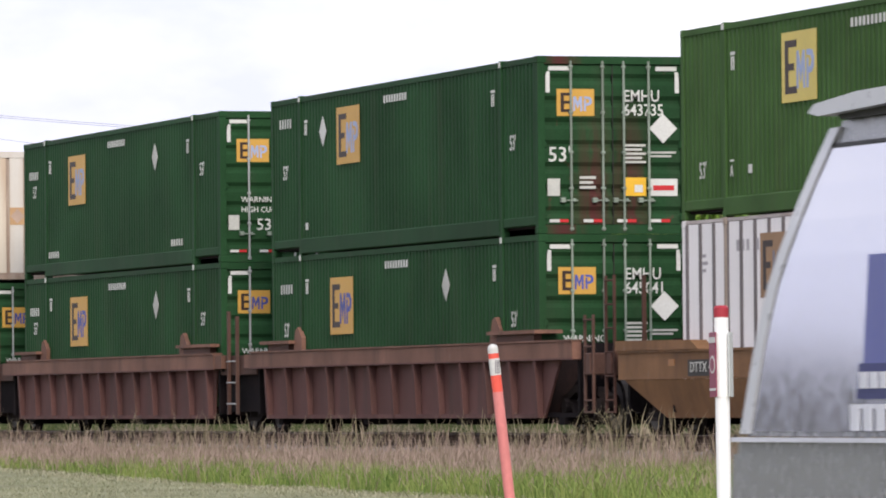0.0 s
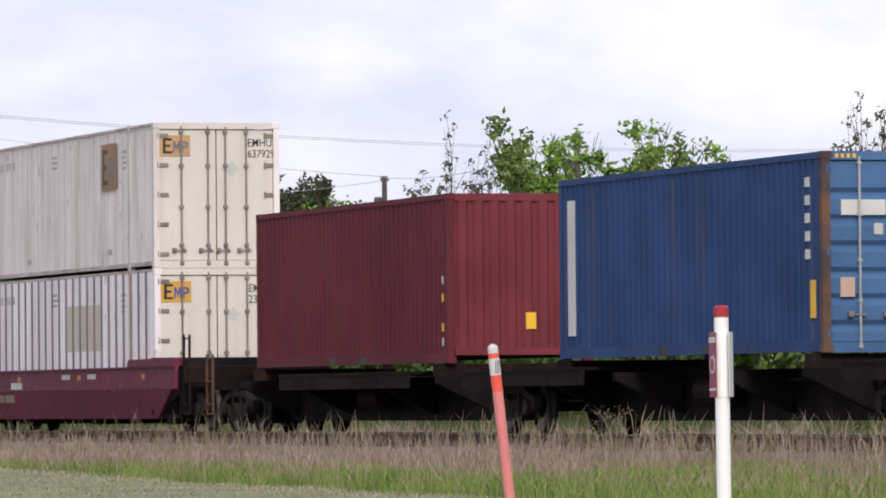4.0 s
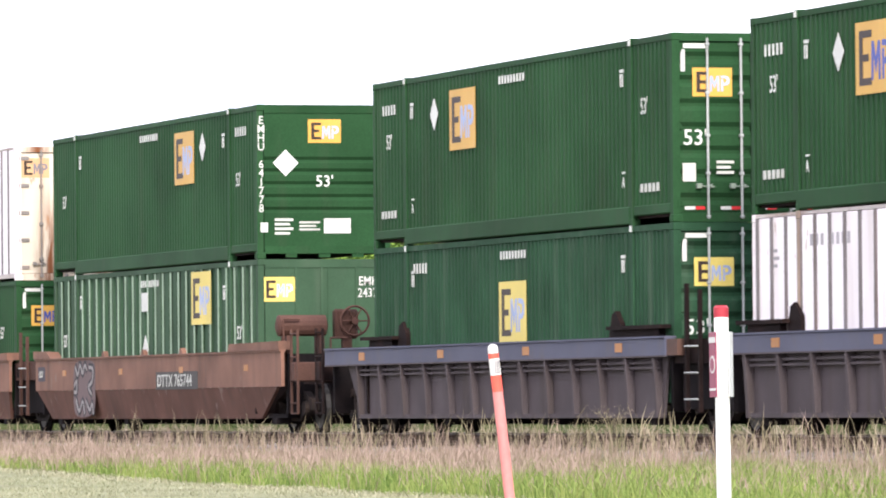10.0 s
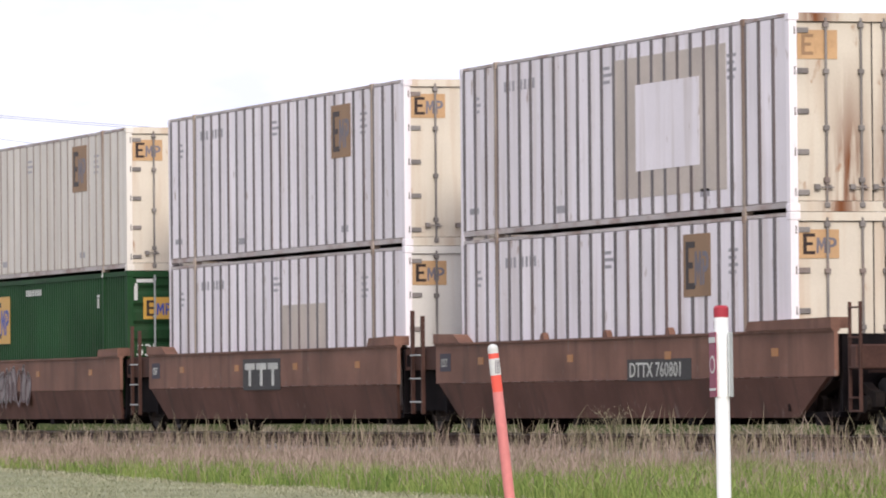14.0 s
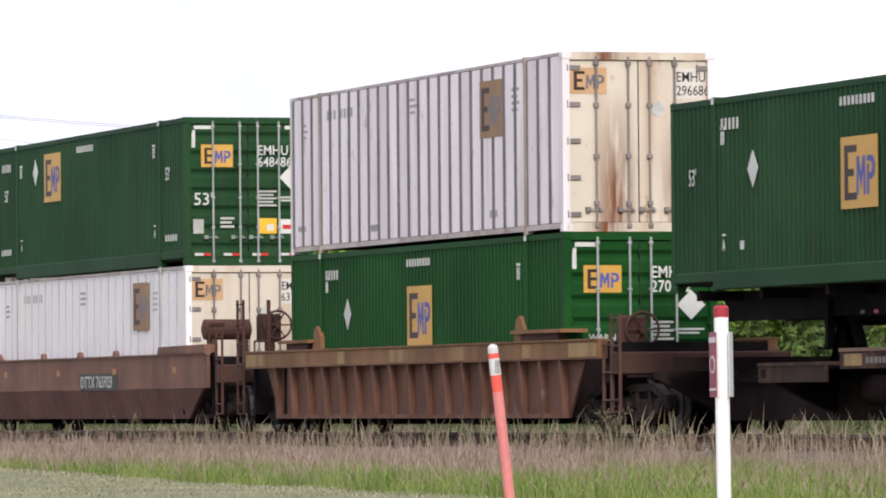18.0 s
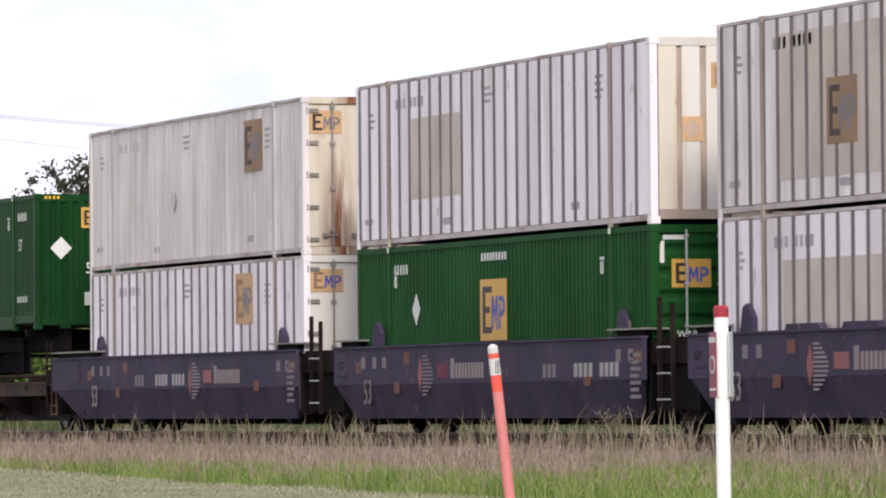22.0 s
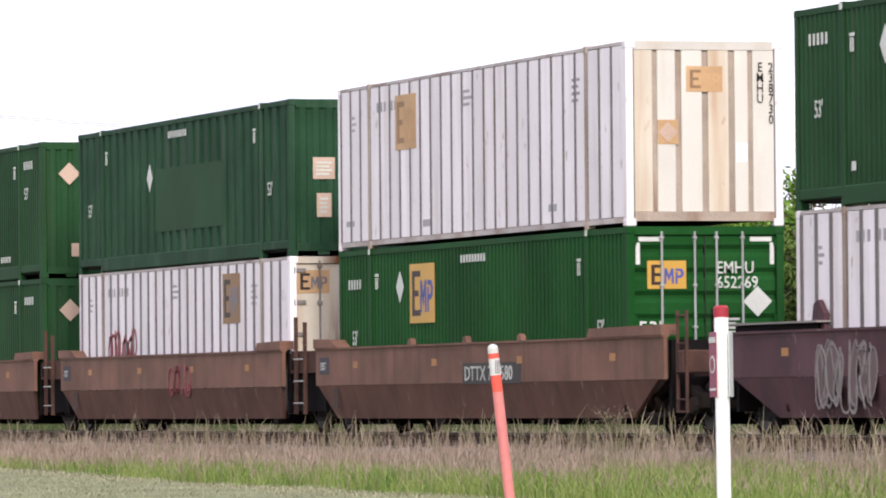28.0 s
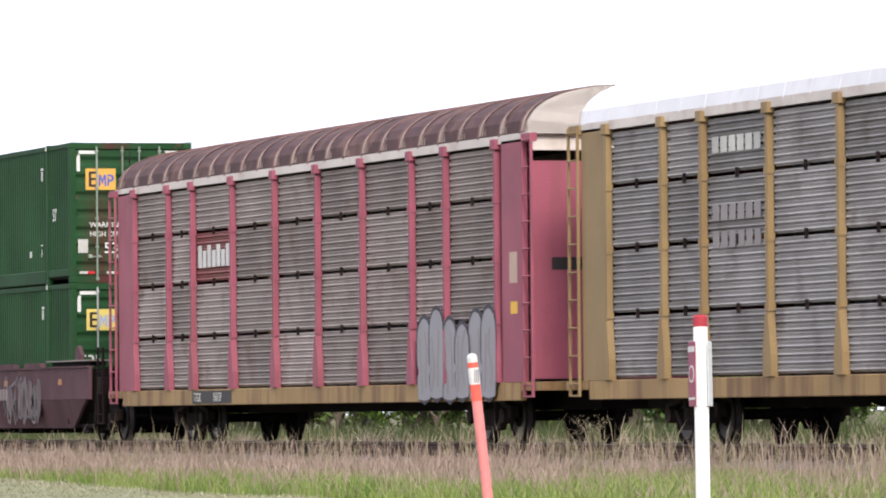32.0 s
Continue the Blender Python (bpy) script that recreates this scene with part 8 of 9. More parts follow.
M["blade_green"] = grass_material("green_grass_blades", (0.075, 0.132, 0.026), (0.225, 0.265, 0.080))
# Rank grass beyond the track: shade at the hedge foot is in its colour.
M["blade_far"] = grass_material("shaded_rank_grass_blades", (0.026, 0.046, 0.014), (0.095, 0.112, 0.046))
M["blade_tan"] = grass_material("dry_pinkish_grass_stems", (0.170, 0.130, 0.096), (0.335, 0.250, 0.215))
M["blade_cut"] = grass_material("pale_cut_grass", (0.17, 0.185, 0.11), (0.30, 0.29, 0.20))
M["brush"] = grass_material("pale_dead_brush", (0.20, 0.165, 0.12), (0.42, 0.35, 0.28))
M["weed"] = grass_material("dark_dry_weed_stems", (0.17, 0.15, 0.09), (0.32, 0.27, 0.19))


def blades(name, count, seed, where, tall, wide, lean, material, label, head=0.0):
    """Bent tapering blades, with a seed head where head is given; one mesh."""
    rng = np.random.RandomState(seed)
    verts = np.zeros((count, 5, 3))
    x, y = where(rng, count)
    keep = np.array([noise.noise((a * 0.35, b * 0.6, seed)) for a, b in zip(x, y)])
    h = rng.uniform(tall[0], tall[1], count) * (1 + 0.6 * keep)
    w = rng.uniform(wide[0], wide[1], count)
    turn = rng.uniform(-0.9, 0.9, count)
    dx, dy = np.cos(turn), np.sin(turn)
    bend = rng.normal(0, lean, (count, 2))
    z0 = np.array([ground_height(a, b) for a, b in zip(x, y)]) - 0.02
    for k, (f, g) in enumerate(((0, w), (0.78 if head else 0.55, w * 0 + head if head else w * 0.8))):
        for s in (0, 1):
            sign = 1 if s else -1
            verts[:, 2 * k + s, 0] = x + bend[:, 0] * h * f * f + dy * g * sign
            verts[:, 2 * k + s, 1] = y + bend[:, 1] * h * f * f + dx * g * sign
            verts[:, 2 * k + s, 2] = z0 + h * f
    verts[:, 4, 0], verts[:, 4, 1], verts[:, 4, 2] = x + bend[:, 0] * h, y + bend[:, 1] * h, z0 + h
    base = (np.arange(count) * 5)[:, None]
    quads = base + np.array([[0, 1, 3, 2]])
    tris = base + np.array([[2, 3, 4]])
    me = bpy.data.meshes.new(name)
    me.from_pydata(verts.reshape(-1, 3).tolist(), [], quads.tolist() + tris.tolist())
    me.materials.append(M[material])
    return tagged(new(name, me), label, "grass", kind="stuff")


def mown_edge(x):
    """Where the cut verge ends and the uncut strip begins."""
    return 21.1 - (x + 68.7) * 0.105


def strip(y0, y1, a0=11.5, a1=23.5, power=1.0):
    """Random places in the strip y0..y1 beside the track, between two bearings seen from the road."""
    def where(rng, n):
        y = y0 + (y1 - y0) * rng.uniform(0, 1, n) ** power
        a = np.radians(rng.uniform(a0, a1, n))
        x = -y / np.tan(a)
        if y0 < 29:
            edge = mown_edge(x) + rng.normal(0, 0.12, n)
            y = np.where(y < edge, edge + rng.uniform(0, 1, n) ** 2 * 5, y)
        return x, y
    return where


def mown(rng, n):
    x = rng.uniform(-116, -58, n)
    return x, mown_edge(x) + 0.1 - 6 * rng.uniform(0, 1, n)


blades("green_grass", 110000, 3, strip(19.0, 30.0), (0.08, 0.30), (0.003, 0.0065), 0.40, "blade_green", "green grass of the uncut strip beside the track")
blades("seeding_grass", 8000, 14, strip(20.6, 27.5), (0.16, 0.34), (0.0016, 0.003), 0.28, "blade_tan", "thin seeding stems among the green grass", 0.005)
blades("tall_grass", 17000, 4, strip(23.6, 29.9, 11.5, 18.3, 0.65), (0.20, 0.40), (0.0016, 0.003), 0.26, "blade_tan", "tall pinkish seeding grass beside the track", 0.0062)
blades("thin_tall_grass", 4600, 24, strip(24.4, 29.9, 18.2, 23.5, 0.6), (0.18, 0.38), (0.0014, 0.0026), 0.28, "blade_tan", "thin pinkish seeding grass among green growth", 0.0050)
blades("rank_grass", 15000, 25, strip(20.5, 28.5, 17.6, 23.5), (0.14, 0.36), (0.003, 0.007), 0.42, "blade_green", "rank green grass and weeds of the uncut strip")
blades("seed_stems", 3400, 15, strip(27.0, 30.9, power=0.7), (0.32, 0.64), (0.0011, 0.0021), 0.22, "blade_tan", "tall thin dry stems along the foot of the ballast", 0.0042)
blades("weeds", 900, 6, strip(29.2, 31.0), (0.40, 0.85), (0.0013, 0.0026), 0.25, "weed", "dry weeds at the foot of the ballast", 0.0045)


def tufts(rng, n):
    """Clumps of tall weeds at the foot of the ballast."""
    spots = np.array([(-88.6, 29.6), (-87.2, 29.9), (-82.0, 29.5), (-76.4, 29.3), (-74.8, 29.0), (-71.5, 28.6), (-95.5, 30.0), (-104.0, 30.2)])
    k = rng.randint(0, len(spots), n)
    return spots[k, 0] + rng.normal(0, 0.35, n), spots[k, 1] + rng.normal(0, 0.2, n)


blades("tall_weeds", 420, 11, tufts, (0.25, 0.60), (0.0015, 0.003), 0.28, "blade_green", "tall green weeds in clumps before the ballast")
blades("dry_weeds", 240, 12, tufts, (0.35, 0.85), (0.0014, 0.0028), 0.25, "weed", "dry seeding stems among the tall weeds", 0.006)
def brush(rng, n):
    """Clumps of dead brush on the far shoulder of the track."""
    k = rng.randint(0, 70, n)
    mid = -150 + k * 0.92 + 0.5 * np.sin(k * 2.7)
    return mid + rng.normal(0, 0.16, n), 36.9 + 0.35 * np.sin(k * 1.9) + rng.normal(0, 0.12, n)


blades("dead_brush", 6500, 21, brush, (0.18, 0.58), (0.006, 0.014), 0.55, "brush", "pale dead brush beyond the rails")
blades("far_grass", 24000, 7, strip(37.2, 46.0), (0.25, 0.7), (0.006, 0.013), 0.35, "blade_far", "rank green grass beyond the track")
def hay(rng, n):
    x = rng.uniform(-118, -60, n)
    return x, mown_edge(x) - 0.1 - 0.75 * rng.uniform(0, 1, n) ** 2


M["straw"] = grass_material("pale_cut_straw", (0.22, 0.215, 0.14), (0.37, 0.35, 0.25))
blades("cut_straw", 6000, 31, hay, (0.03, 0.09), (0.003, 0.007), 0.9, "straw", "pale cut straw along the edge of the mown verge")
blades("mown_grass", 50000, 8, mown, (0.02, 0.06), (0.004, 0.008), 0.5, "blade_cut", "short cut grass of the verge")


# ---- trees ----
M["bark"] = surface("grey_brown_bark", (0.10, 0.08, 0.062), 0.9, var=0.3)


def leaf_material(name, low, high):
    m = grass_material(name, low, high)
    m.node_tree.nodes["Principled BSDF"].inputs["Roughness"].default_value = 0.55
    return m


M["leaf_bright"] = leaf_material("bright_broad_leaves", (0.072, 0.155, 0.020), (0.200, 0.300, 0.055))
M["leaf_mid"] = leaf_material("mid_green_leaves", (0.050, 0.100, 0.020), (0.140, 0.195, 0.050))
M["leaf_olive"] = leaf_material("brownish_olive_leaves", (0.045, 0.050, 0.028), (0.130, 0.130, 0.070))
M["leaf_dark"] = leaf_material("dark_oak_leaves", (0.020, 0.026, 0.013), (0.062, 0.070, 0.036))


def tree(x, y, tall, spread, seed, leaf, label, leaves, size, trunk=0.16, low=0.15, bare=0.0, clumps=170, mass=0.0, puff=1.0):
    """A trunk with limbs and a crown of many leaves gathered round the twigs."""
    rng = random.Random(seed)
    z0 = ground_height(max(-420, min(120, x)), y) - 0.05
    ob = thing("tree", x, y, z0, label, "tree", "trees beyond the track")
    tips = []
    bm = bmesh.new()
    def limb(p, d, n, r, depth):
        p, d = Vector(p), Vector(d).normalized()
        q = p + d * n
        tube(bm, p, q, r, 6 if depth < 2 else 4, r * 0.62)
        if depth >= 1:
            tips.append((q, depth))
            tips.append((p.lerp(q, 0.55), depth))
        if depth < 3:
            for k in range(rng.choice((3, 3, 4))):
                e = (d * rng.uniform(0.5, 1.1) + Vector((rng.uniform(-1, 1), rng.uniform(-1, 1), rng.uniform(-0.25, 0.8))) * 0.85)
                limb(p.lerp(q, rng.uniform(0.55, 1.0)), e, n * rng.uniform(0.52, 0.80), r * 0.58, depth + 1)
    stems = 1 if trunk > 0.2 or trunk < 0.02 else 3
    for s in range(stems):
        tilt = 0.1 if stems == 1 else 0.42
        limb((rng.uniform(-0.3, 0.3) * (stems - 1), rng.uniform(-0.3, 0.3) * (stems - 1), 0), (rng.uniform(-tilt, tilt), rng.uniform(-tilt, tilt), 1), tall * rng.uniform(0.34, 0.42), trunk, 0)
    me = bpy.data.meshes.new("trunk")
    bm.to_mesh(me)
    bm.free()
    me.materials.append(None)
    top = max(q.z for q, _ in tips)
    wide = max(max(abs(q.x), abs(q.y)) for q, _ in tips)
    fx, fz = spread / wide, tall / (top * 1.04)
    for v in me.vertices:
        v.co = (v.co.x * fx, v.co.y * fx, v.co.z * fz)
    part("trunk", me, "bark", ob)
    pool = np.array([(q.x * fx, q.y * fx, q.z * fz) for q, d in tips if q.z * fz > low * tall])
    gen = np.random.RandomState(seed)
    pool = pool[gen.permutation(len(pool))[:clumps]]
    if mass:
        # a lumpy body of foliage filling the crown between the twigs
        k = int(clumps * mass)
        e = gen.normal(size=(k, 3))
        e *= gen.uniform(0.25, 1, (k, 1)) ** 0.4 / np.linalg.norm(e, axis=1, keepdims=True)
        lump = np.array([1 + 0.30 * noise.noise((v[0] * 1.8 + seed, v[1] * 1.8, v[2] * 1.8)) for v in e])[:, None]
        e = e * lump * (spread * 0.95, spread * 0.95, tall * 0.42) + (0, 0, tall * 0.53)
        pool = np.concatenate([pool, e])
    o = gen.normal(size=(leaves, 3)) * (1, 1, 0.8)
    o *= (gen.uniform(0, 1, (leaves, 1)) ** 0.45 / np.linalg.norm(o, axis=1, keepdims=True))
    c = pool[gen.randint(0, len(pool), leaves)] + o * gen.uniform(0.5, 1.2, (leaves, 1)) * (0.26 + tall * 0.035) * puff
    keep = c[:, 2] > 0.1
    if bare:
        keep &= (c[:, 2] < tall * (1 - bare)) | (gen.uniform(0, 1, leaves) < 0.16)
    c = c[keep]
    m = len(c)
    s = size * gen.uniform(0.6, 1.25, (m, 1))
    n = gen.normal(size=(m, 3)) + (0, 0, 0.5)
    n /= np.linalg.norm(n, axis=1, keepdims=True)
    a = np.cross(n, gen.normal(size=(m, 3)))
    a /= np.linalg.norm(a, axis=1, keepdims=True)
    b = np.cross(n, a)
    verts = np.stack([c - a * s, c - a * 0.2 * s + b * 0.42 * s + n * 0.1 * s, c + a * s, c - a * 0.2 * s - b * 0.42 * s + n * 0.1 * s], 1).reshape(-1, 3)
    cr = bpy.data.meshes.new("crown")
    cr.from_pydata(verts.tolist(), [], np.arange(4 * m).reshape(-1, 4).tolist())
    cr.materials.append(None)
    part("crown", cr, leaf, ob)
    return ob


HEDGE = "bright green leafy thicket tree beyond the track"
for k, (x, y, t, s) in enumerate(((-165.8, 51, 6.1, 2.2), (-162.6, 50.5, 8.6, 2.0), (-157.2, 51, 7.7, 2.2), (-154.2, 50.6, 8.0, 2.2), (-151.2, 50, 7.7, 2.2), (-148.0, 51, 7.9, 2.3), (-144.8, 50, 7.3, 2.2),
                                   (-142.2, 51, 6.4, 1.9), (-138.8, 50, 5.1, 2.2), (-136.2, 50.5, 5.3, 2.0), (-132.0, 50, 7.7, 1.5), (-128.4, 51, 7.6, 1.4), (-125.4, 50, 4.9, 2.6), (-160.2, 51, 6.2, 2.2), (-130.2, 51, 5.0, 2.3))):
    thin = k in (1, 10, 11)
    tree(x, y, t, s, 100 + k, "leaf_olive" if thin else "leaf_bright" if k % 3 else "leaf_mid", HEDGE if not thin else "thin half-bare tree above the thicket", 1500 if thin else 6800 if 2 <= k <= 7 else 8500, 0.075 if thin else 0.105, 0.09, 0.06,
         mass=0.0 if thin or 2 <= k <= 7 else 0.7, puff=0.30 if thin else 0.68 if 2 <= k <= 7 else 0.7, clumps=150)
for k, (x, y, t, s) in enumerate(((-224, 60, 7.0, 3.6), (-215, 58, 7.3, 3.4), (-207, 57, 7.3, 3.4), (-201, 57, 7.4, 3.2), (-195, 56.5, 7.3, 2.6), (-189, 57, 6.6, 3.0), (-183, 57, 6.4, 3.0), (-176, 54, 6.2, 3.0), (-234, 62, 6.6, 3.6))):
    tree(x, y, t, s, 140 + k, "leaf_bright" if k % 2 else "leaf_mid", "green thicket tree beside the wire poles", 10000, 0.115, 0.10, 0.05, mass=1.0)
for k, (x, y, t, s) in enumerate(((-312, 70, 10.2, 7.0), (-300, 69, 10.6, 7.0), (-288, 68, 9.6, 6.5), (-277, 69, 10.4, 6.0), (-266, 67, 11.3, 6.0), (-258, 69, 10.6, 5.5), (-250, 67, 10.0, 5.0), (-243, 68, 9.8, 4.6), (-236, 67, 8.7, 4.2))):
    tree(x, y, t, s, 170 + k, "leaf_dark", "dark dense oak far beyond the track", 34000, 0.125, 0.28, 0.12, mass=6.0 if k < 6 else 3.0, puff=0.72, clumps=110)
for k in range(14):
    tree(-350 + k * 19.0 + (k % 3) * 4, 92 + (k % 4) * 5, 7.5 + (k * 7 % 5) * 0.6, 6.0, 190 + k, "leaf_dark" if k % 2 else "leaf_mid", "far green tree of the wood behind the track", 2600, 0.38, 0.22, 0.02, mass=1.0)
for k in range(22):
    tree(-236 + k * 5.4 + (k * 5 % 4) * 0.6, 54.5 + (k % 3) * 1.4 + max(0, (8 - k)) * 0.5, 4.6 + (k * 3 % 5) * 0.35, 3.6, 260 + k, "leaf_bright" if k % 3 == 1 else "leaf_mid", "dense green bush of the thicket beyond the track", 6000, 0.125, 0.07, 0.02, mass=1.0)
# Shrub leaves coloured dark as well, for shade before the hedge.
M["shrub"] = leaf_material("trackside_shrub_leaves", (0.032, 0.07, 0.015), (0.11, 0.155, 0.04))
for k in range(16):
    tree(-176 + k * 6.1 + (k * 5 % 7) * 0.5, 45.5 + (k % 3) * 0.9, 1.5 + (k * 3 % 5) * 0.25, 1.8, 230 + k, "shrub", "low green shrub beyond the track", 1500, 0.13, 0.04, 0.02)


for k, (x, y, t, w, leaf) in enumerate(((-88.5, 29.6, 1.05, 0.36, "weed"), (-90.3, 29.7, 0.72, 0.30, "weed"), (-87.0, 29.4, 0.66, 0.26, "weed"), (-76.1, 29.2, 1.2, 0.24, "blade_green"), (-82.4, 29.4, 0.66, 0.22, "weed"))):
    bush = tree(x, y, t, w, 400 + k, leaf, "dry branching weed at the foot of the ballast" if leaf == "weed" else "tall green weed before the track", 420, 0.012, 0.007, 0.25, clumps=90, puff=0.22)
    bush.name = "weed_bush"
    tagged(bush, "", "weed", "high weeds by the track")


# the wood on the other side of the road
back = [tree(-70 - 26 * k, -44 - 3 * k, 7.0 + 0.6 * k, 7.0, 300 + k, "leaf_dark", "dark tree of the wood across the road", 5200, 0.42, 0.3, 0.05, mass=1.6) for k in range(3)]
for k in range(24):
    x = -150 - k * 17.0
    copy_thing(back[k % 3], pose(x, -46 - (k * 5 % 4) * 3, ground_height(max(-420, x), -46) - 0.05, 0, 0, k * 47))


# ---- poles and wires ----
M["pole"] = surface("weathered_pole_wood", (0.095, 0.082, 0.075), 0.9, var=0.25)
M["wire"] = surface("grey_cable", (0.42, 0.41, 0.45), 0.6, var=0.1, bump=0)


def pole(x, y, top, label):
    z0 = ground_height(x, y)
    ob = thing("utility_pole", x, y, z0 - 0.1, label, "utility pole", "wire poles")
    n = top - z0 + 0.1
    shape("shaft", ("shaft", top), lambda bm: tube(bm, (0, 0, 0), (0, 0, n), 0.12, 12, 0.08), "pole", ob)
    bar("wire_bracket", -0.05, 0.05, -0.12, 0.12, n - 0.16, n - 0.08, "pole", ob)
    for y1 in (-0.09, 0.07):
        shape("insulator", ("insulator",), lambda bm: lathe(bm, [(0, 0.02), (0.03, 0.05), (0.07, 0.05), (0.09, 0.03)], "z", 8), "galv", ob, "", (0, y1, n - 0.08))
    shape("transformer_can", ("can",), lambda bm: lathe(bm, [(0, 0.10), (0.05, 0.13), (0.45, 0.13), (0.50, 0.09)], "z", 12), "pole", ob, "", (0.02, -0.22, n - 1.15))


pole(-195.5, 58.0, 7.6, "weathered wooden utility pole among the trees")
pole(-158.1, 52.0, 7.34, "wooden utility pole top above the thicket")


def wire(p, q, sag, r, label):
    p, q = Vector(p), Vector(q)
    ob = thing("overhead_wire", *p, label, "cable", "overhead wires")
    def build(bm):
        n = 16
        side = (q - p).cross(Vector((0, 0, 1))).normalized()
        rings = []
        for k in range(n + 1):
            c = (q - p) * (k / n) + Vector((0, 0, -4 * sag * (k / n) * (1 - k / n)))
            rings.append([bm.verts.new(c + side * r * math.cos(a * 1.0472) + Vector((0, 0, r * math.sin(a * 1.0472)))) for a in range(6)])
        for a, b in zip(rings, rings[1:]):
            for k in range(6):
                bm.faces.new((a[k], a[(k + 1) % 6], b[(k + 1) % 6], b[k]))
    shape("cable", ("cable", round(p.x, 1), round(p.z, 1)), build, "wire", ob)


wire((-165.5, 34.5, 8.42), (-205, 78, 8.9), 0.45, 0.008, "grey overhead cable crossing above the trees")
wire((-165.5, 34.6, 8.36), (-205, 78.1, 8.83), 0.45, 0.009, "second grey cable strung just under the first")
wire((-247.7, 58, 10.90), (-195.5, 58, 7.58), 0.10, 0.010, "grey overhead cable reaching a wooden pole")
wire((-247.7, 58, 9.14), (-195.5, 58.2, 7.50), 0.55, 0.009, "sagging grey service cable reaching a wooden pole")
wire((-195.5, 58, 7.55), (-158.1, 52, 7.25), 0.35, 0.009, "grey cable between two wooden poles")
wire((-248, 58, 8.66), (-195.5, 58, 5.75), 0.05, 0.009, "grey cable running into the trees to a pole")
wire((-248, 58, 8.40), (-195.5, 58.05, 4.85), 0.05, 0.009, "lower grey cable running into the trees to a pole")
wire((-247.8, 58, 7.76), (-195.5, 58.1, 4.2), 0.05, 0.009, "lowest grey cable running into the trees to a pole")

# ---- marker posts on the verge ----
M["post_white"] = surface("white_plastic_post", (0.80, 0.80, 0.80), 0.4, var=0.05, dirt=(0.6, 0.6, 0.5), dirt_amount=0.2)
M["post_red"] = surface("dark_red_cap", (0.33, 0.035, 0.05), 0.45, var=0.1)
M["post_maroon"] = surface("maroon_sign_face", (0.24, 0.045, 0.085), 0.4, var=0.08)
M["post_orange"] = surface("orange_plastic", (0.72, 0.105, 0.075), 0.4, var=0.08)
M["post_faded"] = surface("sun_faded_pink_plastic", (0.62, 0.215, 0.205), 0.5, var=0.14)
M["sign_back"] = surface("grey_sign_back", (0.52, 0.54, 0.53), 0.5, var=0.08)


def white_post():
    x, y = -38.2, 13.5
    z0 = ground_height(x, y)
    ob = thing("marker_post", x, y, z0 - 0.05, "white pipeline marker post with dark red cap and maroon sign", "marker post", "", (0, -1.2, 0))
    h = 1.10 - z0 + 0.05
    shape("shaft", ("white_shaft",), lambda bm: tube(bm, (0, 0, 0), (0, 0, h - 0.07), 0.045, 20), "post_white", ob)
    shape("cap", ("white_cap",), lambda bm: lathe(bm, [(h - 0.07, 0.046), (h - 0.01, 0.047), (h + 0.004, 0.036)], "z", 20), "post_red", ob)
    # two sign plates clasp the post, seen nearly edge on
    w = h - 0.16
    for side, mat_, turn in ((-1, "post_maroon", 267), (1, "sign_back", 61)):
        face = shape("sign_plate", ("sign_plate",), lambda bm: chamfered(bm, -0.004, 0.004, -0.07, 0.07, 0, 0.40, 0.002), mat_, ob, "", (0.016 * side, 0.052 * side, w - 0.40), (0, 0, turn))
        if side < 0:
            for f in (-0.006, 0.004):
                bar("sign_band", f, f + 0.002, -0.068, 0.068, 0.335, 0.37, "decal_white", face)
                bar("sign_band", f, f + 0.002, -0.068, 0.068, 0.04, 0.055, "decal_white", face)
                shape("sign_ring", ("sign_ring",), lambda bm: lathe(bm, [(0, 0.055), (0.002, 0.055)], "x", 18), "decal_white", face, "", (f, 0, 0.20))
                shape("sign_disc", ("sign_disc",), lambda bm: lathe(bm, [(-0.001, 0.042), (0.003, 0.042)], "x", 18), "post_maroon", face, "", (f, 0, 0.20))
    shape("clasp", ("clasp",), lambda bm: tube(bm, (0, 0, w - 0.40), (0, 0, w), 0.050, 20), "post_white", ob)
    shape("cap_band", ("cap_band",), lambda bm: prism(bm, [(-0.06, -0.02), (-0.045, -0.03), (-0.04, 0.03), (-0.055, 0.035)], "z", h - 0.14, h - 0.09), "post_maroon", ob, "", (0, -0.004, 0))


